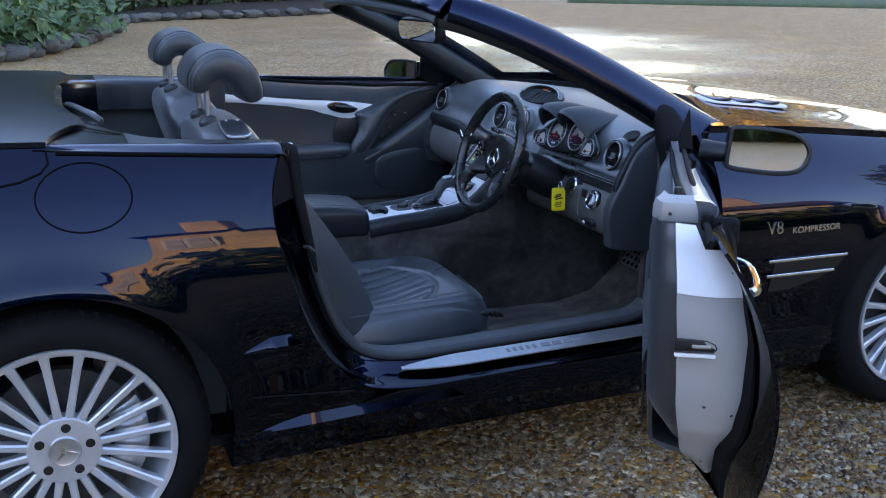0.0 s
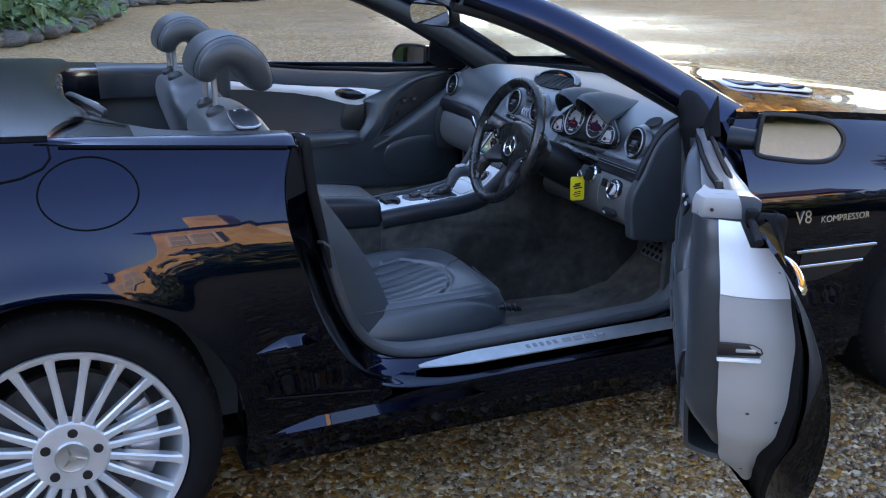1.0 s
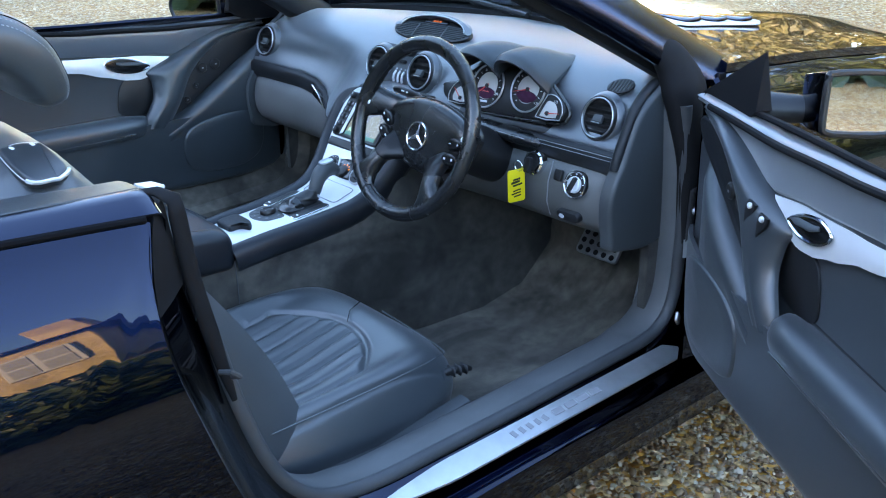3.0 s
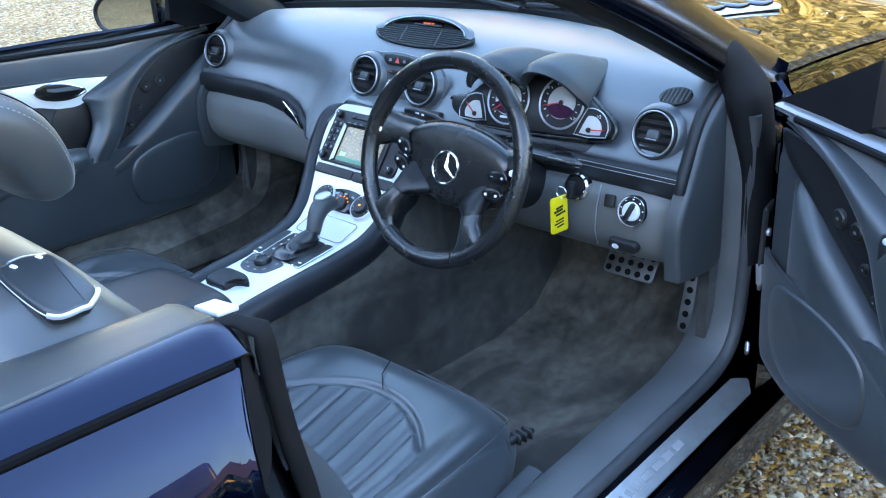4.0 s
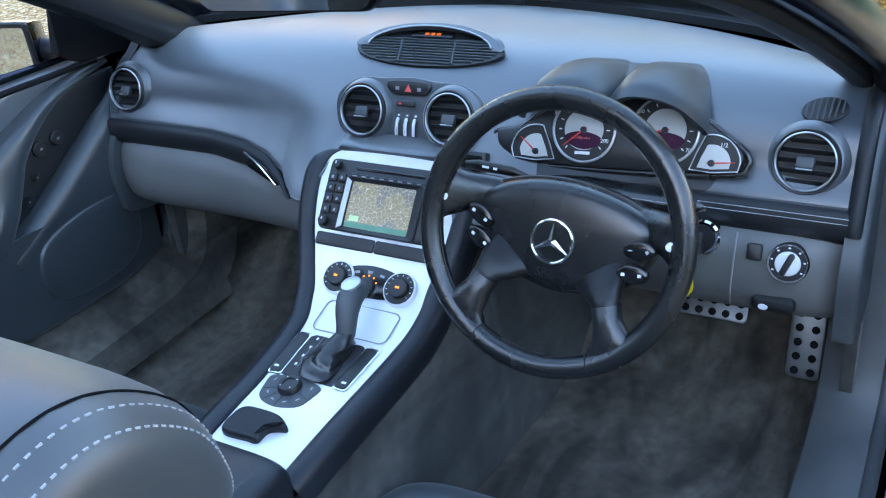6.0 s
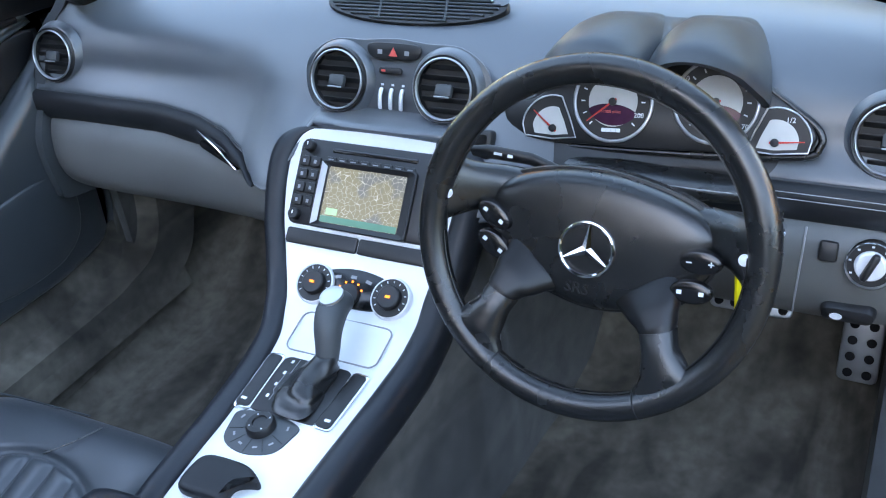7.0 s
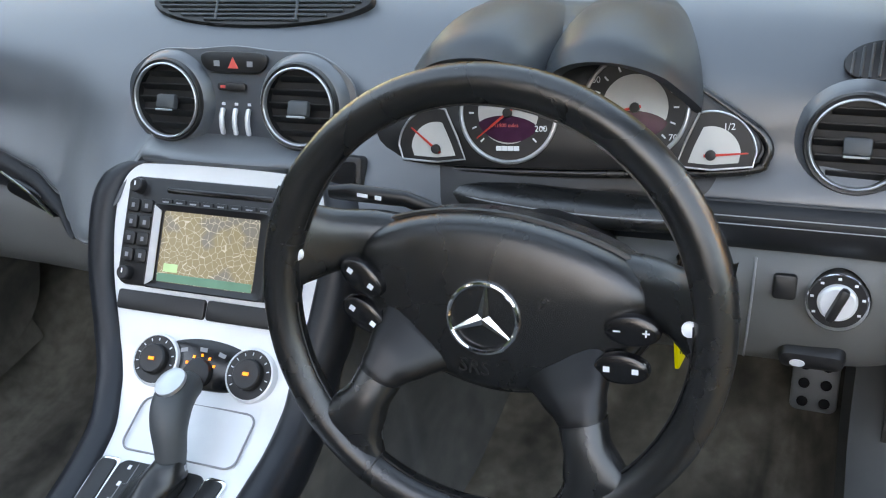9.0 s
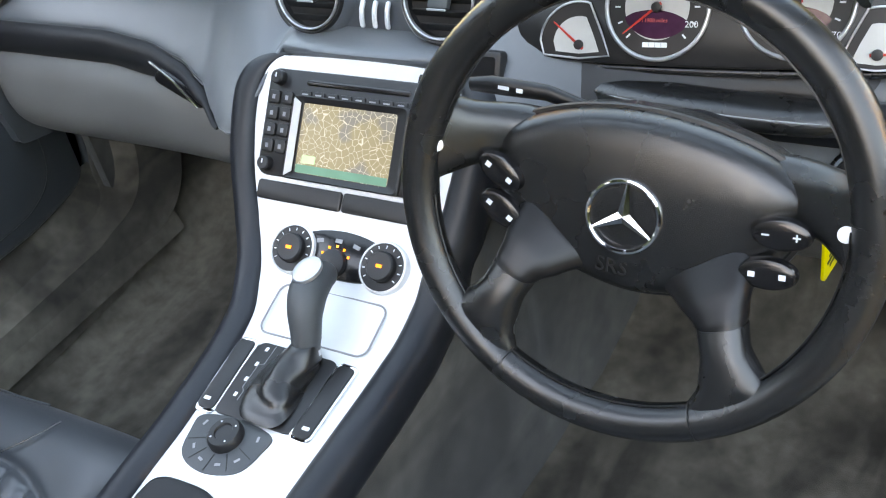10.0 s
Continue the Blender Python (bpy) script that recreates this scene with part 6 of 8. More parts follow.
for k in range(4):
    part("gate_mark", moved(box(0.0035, 0.005, 0.0005), gp @ pose(-0.036, 0.03 - 0.020 * k, 0.0054)), WHITE_MARK, gate)
part("gate_line", moved(tube([(-0.028, 0.036, 0.005), (-0.028, 0.012, 0.005), (-0.034, 0.010, 0.005), (-0.034, -0.02, 0.005), (-0.030, -0.024, 0.005), (-0.030, -0.036, 0.005)], 0.0005, 5), gp), GREY_MARK, gate)
boot = []
for f in [i / 16 for i in range(17)]:
    c = Vector((1.178 + 0.048 * f, -0.020 - 0.013 * f, 0.601 + 0.030 * f ** 0.9))
    ring = []
    for k in range(32):
        a = 2 * math.pi * k / 32
        r = (0.020 * (1 - f) ** 1.1 + 0.0150) * (1 + 0.20 * math.sin(3 * a + 2 + f * 5) * (1 - f) * f * 3 + 0.07 * math.sin(20 * f + 2 * a) * (1 - f))
        sq = 1 - 0.40 * (1 - f)
        cc, ss = math.cos(a), math.sin(a)
        ring.append(c + Vector((r * abs(cc) ** sq * (1 if cc > 0 else -1) * 1.25, r * abs(ss) ** sq * (1 if ss > 0 else -1) * 0.90, -0.35 * r * cc * f)))
    boot.append(ring)
part("selector_boot", loft(boot), BLACK_LEATHER, gate, "creased black leather boot", 60)
# knob like a club: a straight neck and a head that leans over forward
knob_path = spline([(1.222, -0.033, 0.622), (1.231, -0.032, 0.640), (1.242, -0.029, 0.658), (1.260, -0.025, 0.670), (1.283, -0.022, 0.669), (1.302, -0.022, 0.658)], 20)
knob_r = [0.0140, 0.0142, 0.0146, 0.0150, 0.0155, 0.0160, 0.0166, 0.0173, 0.0180, 0.0186, 0.0190, 0.0192, 0.0191, 0.0187, 0.0180, 0.0171, 0.0160, 0.0146, 0.0122, 0.0070]
part("selector_knob", tube(knob_path, knob_r, 20, False, 1.05), GREY_PLASTIC, gate, "grey leather selector knob", 60)
part("knob_collar", tube([(1.219, -0.0335, 0.616), (1.223, -0.033, 0.624)], 0.0150, 18), ALU, gate)
part("knob_plate", moved(turned([(0.0150, -0.003), (0.0142, 0.0005), (0.009, 0.0022), (0.0005, 0.0028)], 24), axes((1.268, -0.0235, 0.6915), (0, -1, 0), (-0.12, 0, 0.99)) @ Matrix.Diagonal((1, 1.25, 1, 1))), ALU, gate, "bright plate on the knob")

# rotary switch cluster and tray lid behind the selector
rp = stack_at(1.112) @ pose(-0.020, 0, 0) @ Matrix.Diagonal((0.86, 0.92, 1, 1))
rotor = part("rotary_panel", moved(prism(spline([(x, y, 0) for x, y in ((-0.050, 0.022), (0, 0.030), (0.050, 0.022), (0.052, 0.0), (0.040, -0.030), (0, -0.042), (-0.040, -0.030), (-0.052, 0.0))], 44, True), 0.005, 0.002), rp), GREY_PLASTIC, car, "dark switch panel with rotary knob")
part("rotary_knob", moved(turned([(0.021, 0.003), (0.0205, 0.012), (0.018, 0.015), (0.011, 0.0155), (0.010, 0.0135), (0.0005, 0.0135)], 32), rp @ pose(0, 0.004, 0)), BLACK_PLASTIC, rotor, "black rotary knob")
for k in range(4):
    a = radians(90 * k + 45)
    part("knob_dot", moved(box(0.0018, 0.0018, 0.0004), rp @ pose(0.0145 * math.cos(a), 0.004 + 0.0145 * math.sin(a), 0.0153)), WHITE_MARK, rotor)
for a in (-20, -55, -90, -125, -160):
    part("panel_joint", moved(box(0.022, 0.0010, 0.0006), rp @ pose(0.037 * math.cos(radians(a)), 0.004 + 0.033 * math.sin(radians(a)), 0.0052, 0, 0, a)), BLACK_PLASTIC, rotor)
for a in (-38, -72, -108, -142, 165, 15):
    part("button_mark", moved(box(0.007, 0.003, 0.0004), rp @ pose(0.040 * math.cos(radians(a)), 0.004 + 0.034 * math.sin(radians(a)), 0.0054, 0, 0, a + 90)), GREY_MARK, rotor)
tp = stack_at(1.030) @ pose(-0.014, 0, 0)
lid_line = spline([(x, y, 0) for x, y in ((-0.044, -0.026), (-0.047, 0.010), (-0.036, 0.025), (-0.010, 0.028), (0.020, 0.026), (0.042, 0.014), (0.046, 0.006), (0.034, 0.002), (0.022, -0.006), (0.019, -0.026), (0.0, -0.028))], 66, True)
tray = part("tray_lid", moved(prism([(p.x, p.y) for p in lid_line], 0.015, 0.008, 4), tp), CONSOLE_LEATHER, car, "dark tray lid at the armrest", 60)
part("tray_mark", moved(prism([(-0.008, -0.003), (0.006, -0.003), (0.006, 0.002), (0, 0.004), (-0.004, 0.002)], 0.0006), tp @ pose(-0.010, -0.006, 0.0141)), WHITE_MARK, tray)


# ---- steering wheel ----
RAKE, SPIN = 20.0, -4.1
tilt = radians(RAKE)
sw = axes((1.262, -0.364, 0.835), (0, -1, 0), (-math.cos(tilt), 0, math.sin(tilt))) @ Matrix.Rotation(radians(SPIN), 4, "Z")
R_RIM = 0.1755
rim_pts, rim_rad = [], []
for i in range(96):
    a = 2 * math.pi * i / 96
    rim_pts.append((R_RIM * math.cos(a), R_RIM * math.sin(a), 0))
    swell = 0.0015 * (math.exp(-((math.degrees(a) - 160) / 12) ** 2) + math.exp(-((math.degrees(a) - 20) / 12) ** 2))
    rim_rad.append(0.0160 + swell)
wheel_ob = part("steering_wheel", moved(tube(rim_pts, rim_rad, 16, True, 0.92), sw), BLACK_LEATHER, car, "black leather four-spoke steering wheel", 60)
for a in (-62, -118, 10, 170):
    c, s = math.cos(radians(a)), math.sin(radians(a))
    ring = [(c * (R_RIM + 0.0163 * math.cos(t)), s * (R_RIM + 0.0163 * math.cos(t)), 0.0152 * math.sin(t)) for t in (2 * math.pi * k / 20 for k in range(20))]
    part("rim_seam", moved(tube(ring, 0.0006, 5, True), sw), BLACK_PLASTIC, wheel_ob)
for a0, a1 in ((15, 165), (-55, 8), (-172, -125), (-118, -62)):
    seam = []
    for i in range(40):
        a = radians(a0 + (a1 - a0) * i / 39)
        seam.append((math.cos(a) * (R_RIM - 0.0155), math.sin(a) * (R_RIM - 0.0155), 0.0035))
    part("rim_stitching", moved(tube(seam, 0.0008, 5), sw), BLACK_PLASTIC, wheel_ob)


def spoke(points, widths, thicks):
    """A spoke as a skin over flat oval sections."""
    path = spline(points, 16)
    rings = []
    for i, p in enumerate(path):
        d = (path[min(i + 1, 15)] - path[max(i - 1, 0)])
        d.z = 0
        d.normalize()
        side = Vector((-d.y, d.x, 0))
        w = lerp_table(list(enumerate(widths)), i / 15 * (len(widths) - 1))
        t = lerp_table(list(enumerate(thicks)), i / 15 * (len(thicks) - 1))
        rings.append([p + side * w * abs(math.cos(q)) ** 0.7 * (1 if math.cos(q) > 0 else -1) + Vector((0, 0, t * math.sin(q))) for q in (2 * math.pi * k / 18 for k in range(18))])
    return loft(rings)


for s in (-1, 1):
    upper = spoke([(s * 0.085, 0.027, -0.060), (s * 0.116, 0.027, -0.052), (s * 0.140, 0.026, -0.035), (s * 0.162, 0.025, -0.012), (s * 0.178, 0.024, 0.0)], (0.024, 0.026, 0.027, 0.035, 0.050), (0.016, 0.018, 0.018, 0.014, 0.008))
    part("upper_spoke", moved(upper, sw), BLACK_LEATHER, wheel_ob, "", 60)
    lower = spoke([(s * 0.058, -0.036, -0.046), (s * 0.073, -0.055, -0.030), (s * 0.0825, -0.069, -0.019), (s * 0.087, -0.077, -0.014)], (0.045, 0.032, 0.0225, 0.0190), (0.018, 0.021, 0.019, 0.0170))
    part("lower_spoke", moved(lower, sw), SPOKE_PLASTIC, wheel_ob, "", 60)
    flare = spoke([(s * 0.086, -0.0755, -0.0145), (s * 0.093, -0.093, -0.008), (s * 0.1025, -0.114, -0.003), (s * 0.1115, -0.133, 0.0)], (0.0198, 0.0190, 0.026, 0.046), (0.0176, 0.0175, 0.0155, 0.0110))
    part("spoke_flare", moved(flare, sw), BLACK_LEATHER, wheel_ob, "", 60)
    dot = turned([(0.0060, 0.0), (0.0056, 0.003), (0.0005, 0.0045)], 18)
    part("spoke_stud", moved(dot, sw @ pose(s * 0.1590 - 0.003, 0.019, -0.0005)), DOOR_WHITE, wheel_ob, "bright round stud")
pad = spline([(x, y, 0) for x, y in ((0, 0.067), (0.05, 0.062), (0.095, 0.050), (0.128, 0.030), (0.130, 0.008), (0.117, -0.026), (0.094, -0.055), (0.058, -0.071), (0, -0.082), (-0.058, -0.072), (-0.094, -0.055), (-0.117, -0.026), (-0.130, 0.008), (-0.128, 0.030), (-0.095, 0.050), (-0.05, 0.063))], 80, True)
rings = []
for inset, h in ((1.0, -0.050), (1.0, -0.026), (0.992, -0.018), (0.972, -0.011), (0.94, -0.006), (0.88, -0.0015), (0.78, 0.0016), (0.6, 0.004), (0.4, 0.0055), (0.15, 0.0065)):
    rings.append([Vector((p.x * inset, p.y * inset, h - 0.030)) for p in pad])
airbag = part("airbag_pad", moved(loft(rings), sw), BLACK_LEATHER, wheel_ob, "grained black airbag cover", 60)
part("pad_joint", moved(tube([(p.x * 1.002, p.y * 1.002, -0.050) for p in pad], 0.0028, 6, True), sw), BLACK_PLASTIC, wheel_ob)
ep = sw @ pose(-0.005, -0.013, -0.0222)
part("emblem_ring", moved(tube([(0.0290 * math.cos(2 * math.pi * i / 40), 0.0290 * math.sin(2 * math.pi * i / 40), 0) for i in range(40)], 0.0023, 8, True), ep), CHROME, wheel_ob, "bright round emblem")
rays = ([moved(loft([[Vector((0.0052, 0.0, 0)), Vector((0, 0.0, 0.0022)), Vector((-0.0052, 0.0, 0)), Vector((0, -0.001, -0.001))], [Vector((0.0008, 0.0285, 0)), Vector((0, 0.0285, 0.0006)), Vector((-0.0008, 0.0285, 0)), Vector((0, 0.0285, -0.0005))]]), Matrix.Rotation(radians(120 * k), 4, "Z")) for k in range(3)])
for ray in rays:
    part("emblem_ray", moved(ray, ep), CHROME, wheel_ob)
part("srs_letters", moved(lettering("SRS", 0.018, 0.0004), sw @ pose(-0.010, -0.058, -0.0268)), BLACK_PLASTIC, wheel_ob)
for s in (-1, 1):
    for dx, dy, rot in ((0.113, 0.001, -28), (0.109, -0.031, -28)):
        bp = sw @ pose(s * dx, dy, -0.028, 0, 0, s * -rot if s < 0 else rot + 34)
        part("spoke_button", moved(prism(ellipse(0.044, 0.025, 28), 0.009, 0.004), bp), GLOSS_BLACK, wheel_ob, "black oval control button")
        for k in (-1, 1):
            mark = box(0.0055, 0.0012, 0.0006) if s > 0 and dy > 0 else box(0.005, 0.0042, 0.0006)
            if s > 0 and dy > 0 and k > 0:
                mark = joined(mark, box(0.0012, 0.0055, 0.0006))
            part("button_mark", moved(mark, bp @ pose(k * 0.011, 0, 0.0092)), WHITE_MARK, wheel_ob)
# column, shroud and stalks
part("steering_column", moved(loft([[Vector((0.050 * k * math.cos(a), 0.042 * k * math.sin(a) - 0.006 * i, -0.05 - 0.055 * i)) for a in (2 * math.pi * j / 24 for j in range(24))] for i, k in enumerate((0.95, 1.15, 1.3, 1.35, 1.35))]), sw), BLACK_PLASTIC, car, "black steering column shroud", 60)
shelf_path = spline([(1.535, -0.225, 0.789), (1.512, -0.270, 0.790), (1.500, -0.330, 0.791), (1.498, -0.400, 0.789), (1.508, -0.465, 0.784), (1.530, -0.515, 0.779)], 30)
column_shelf = part("column_shelf", tube(shelf_path, 0.026, 14, False, 0.62, (1, 0, 0)), BLACK_LEATHER, car, "stitched black leather flap over the column", 60)
part("flap_stitching", tube([(p.x - 0.024, p.y, p.z + 0.0065) for p in shelf_path[4:-4]], 0.0008, 5), STITCH, column_shelf)
part("column_stalk", moved(tube([(-0.045, 0.046, -0.085), (-0.10, 0.060, -0.076), (-0.150, 0.060, -0.068), (-0.168, 0.058, -0.066)], [0.007, 0.0085, 0.0095, 0.007], 12, False, 0.75), sw), BLACK_PLASTIC, car, "black column stalk", 60)
part("stalk_mark", moved(joined(box(0.010, 0.003, 0.0006), box(0.006, 0.0035, 0.0006, 0, 1, (0.015, 0, 0))), sw @ pose(-0.135, 0.0605, -0.0612)), WHITE_MARK, car)
part("column_stalk", moved(tube([(-0.045, -0.010, -0.080), (-0.095, -0.006, -0.066), (-0.128, -0.004, -0.058)], [0.009, 0.011, 0.010], 12, False, 0.8), sw), BLACK_PLASTIC, car, "black cruise stalk", 60)
part("column_stalk", moved(tube([(0.045, 0.020, -0.080), (0.10, 0.026, -0.066), (0.135, 0.028, -0.058)], [0.007, 0.008, 0.006], 10, False, 0.8), sw), BLACK_PLASTIC, car, "black column stalk", 60)
# small screen on a bracket beside the wheel
disp = part("dash_display", moved(prism(rounded(0.062, 0.038, 0.005), 0.014, 0.004), axes((1.490, -0.130, 0.812), (0, -1, 0), (-1, 0, 0.45))), BLACK_PLASTIC, car, "small black display by the wheel")
part("display_glass", moved(prism(rounded(0.050, 0.026, 0.003), 0.001), axes((1.4765, -0.130, 0.818), (0, -1, 0), (-1, 0, 0.45))), GLOSS_BLACK, disp)

# ignition, light switch and parking brake release on the driver's knee panel
ig = axes((1.476, -0.506, 0.748), (0, -1, 0), (-1, 0, 0.30))
ign = part("ignition_switch", moved(turned([(0.026, -0.012), (0.026, 0.004), (0.023, 0.008), (0.020, 0.008), (0.019, 0.003)], 36, False), ig), CHROME, car, "bright-ringed ignition switch")
part("ignition_barrel", moved(turned([(0.0195, 0.003), (0.0185, 0.010), (0.0005, 0.010)], 28, True), ig), BLACK_PLASTIC, ign)
li = axes((1.473, -0.626, 0.728), (0, -1, 0), (-1, 0, 0.28))
lsw = part("light_switch", moved(turned([(0.0290, -0.014), (0.0290, 0.003), (0.027, 0.006), (0.025, 0.0035)], 40, False), li), CHROME, car, "round light switch with bright ring")
part("switch_face", moved(turned([(0.0255, 0.0035), (0.0005, 0.0035)], 32, False), li), BLACK_PLASTIC, lsw)
for k in range(7):
    a = radians(210 - 240 * k / 6)
    part("switch_mark", moved(box(0.003, 0.0022, 0.0004), li @ pose(0.0222 * math.cos(a), 0.0222 * math.sin(a), 0.0038)), WHITE_MARK, lsw)
part("switch_knob", moved(turned([(0.0175, 0.003), (0.0168, 0.008), (0.0145, 0.010), (0.0005, 0.010)], 30), li), SILVER, lsw, "bright turning knob")
part("switch_grip", moved(box(0.009, 0.035, 0.012, 0.004), li @ pose(0, 0, 0.012, 0, 0, -22)), BLACK_PLASTIC, lsw)
part("aux_switch", moved(prism(rounded(0.021, 0.024, 0.004), 0.006, 0.002), axes((1.474, -0.580, 0.738), (0, -1, 0), (-1, 0, 0.28))), BLACK_PLASTIC, car, "small square switch")
part("panel_seam", tube([(1.4835, -0.553, 0.760), (1.4705, -0.552, 0.72), (1.4695, -0.550, 0.675), (1.484, -0.548, 0.64)], 0.0013, 5), GREY_MARK, car)
pb = axes((1.484, -0.610, 0.660), (0, -1, 0), (-0.85, 0, -0.15))
part("brake_release", moved(prism(rounded(0.062, 0.024, 0.011), 0.020, 0.008), pb), BLACK_PLASTIC, car, "black parking brake release")
part("release_mark", moved(prism(ellipse(0.014, 0.010, 16), 0.0008), pb @ pose(-0.012, 0.0, 0.0202)), WHITE_MARK, car)

# key with its yellow tag hangs in the ignition
key = thing("key_tag", "yellow plastic key tag hanging from the ignition", "key tag", at=(1.462, -0.503, 0.744))
part("key", moved(prism(rounded(0.016, 0.034, 0.006), 0.012, 0.004), axes((0.004, 0, 0.0), (0, -1, 0), (-1, 0, 0.3))), BLACK_PLASTIC, key)
part("ring", tube([(-0.024, 0.006 + 0.011 * math.cos(2 * math.pi * i / 20), 0.003 + 0.011 * math.sin(2 * math.pi * i / 20)) for i in range(20)], 0.0011, 6, True), CHROME, key)
tagp = axes((-0.027, 0.010, -0.040), (0.985, -0.17, 0), (-0.17, -0.985, 0.05))
tag_part = part("tag", moved(prism(rounded(0.043, 0.070, 0.006), 0.003, 0.001), tagp), YELLOW, key, "yellow tag with dark print")
for x, y, w, h in ((0, 0.014, 0.018, 0.004), (-0.003, 0.008, 0.022, 0.005), (0.002, 0.002, 0.024, 0.004), (0, -0.010, 0.020, 0.003), (-0.002, -0.016, 0.024, 0.003), (0.001, -0.022, 0.018, 0.003)):
    part("print_bar", moved(box(w, h, 0.0006), tagp @ pose(x, y, 0.0032, 0, 0, 8)), BLACK_PLASTIC, tag_part)


# ---- pedals ----
def pedal(at, w, h, cols, rows, normal, label):
    p = axes(at, (0, -1, 0), normal)
    ob = part("pedal", moved(prism(rounded(w, h, 0.010), 0.010, 0.003), p), PEDAL_METAL, car, label)
    for i in range(cols):
        for j in range(rows):
            stud = turned([(0.0072, 0.009), (0.0070, 0.0115), (0.0045, 0.0128), (0.0005, 0.0128)], 12)
            part("rubber_stud", moved(stud, p @ pose((i - (cols - 1) / 2) * w / (cols + 0.15), (j - (rows - 1) / 2) * h / (rows + 0.1) , 0)), RUBBER, ob)
    return ob


pedal((1.760, -0.462, 0.466), 0.125, 0.066, 5, 3, (-0.80, 0, 0.60), "drilled steel brake pedal with rubber studs")
pedal((1.742, -0.628, 0.442), 0.058, 0.160, 2, 6, (-0.96, 0.03, 0.27), "drilled steel accelerator pedal with rubber studs")
part("pedal_arm", tube([(1.775, -0.47, 0.48), (1.83, -0.47, 0.58), (1.85, -0.47, 0.72)], 0.012, 8), DARK_METAL, car)
part("hood_release", moved(box(0.05, 0.03, 0.02, 0.006), pose(1.60, -0.40, 0.60, 0, 15, 0)), ALU, car)


# ---- doors ----
HINGE = (1.72, -0.86)


def door_low(x):
    """Lower edge of the door at x."""
    best = [p for p in shut_fine if p[0] < 1.73]
    if x <= 0.492:
        return 0.80
    below = [(px, pz) for px, pz in shut_fine if pz < 0.80 and px < 1.60]
    for (a, za), (b, zb) in zip(below, below[1:]):
        if a <= x <= b:
            return za + (zb - za) * (x - a) / (b - a)
    return below[-1][1] if x > 1.0 else 0.80


def door_top(x):
    return lerp_table(((0.48, 0.955), (0.54, 0.968), (0.8, 0.966), (1.2, 0.950), (1.72, 0.926)), x)


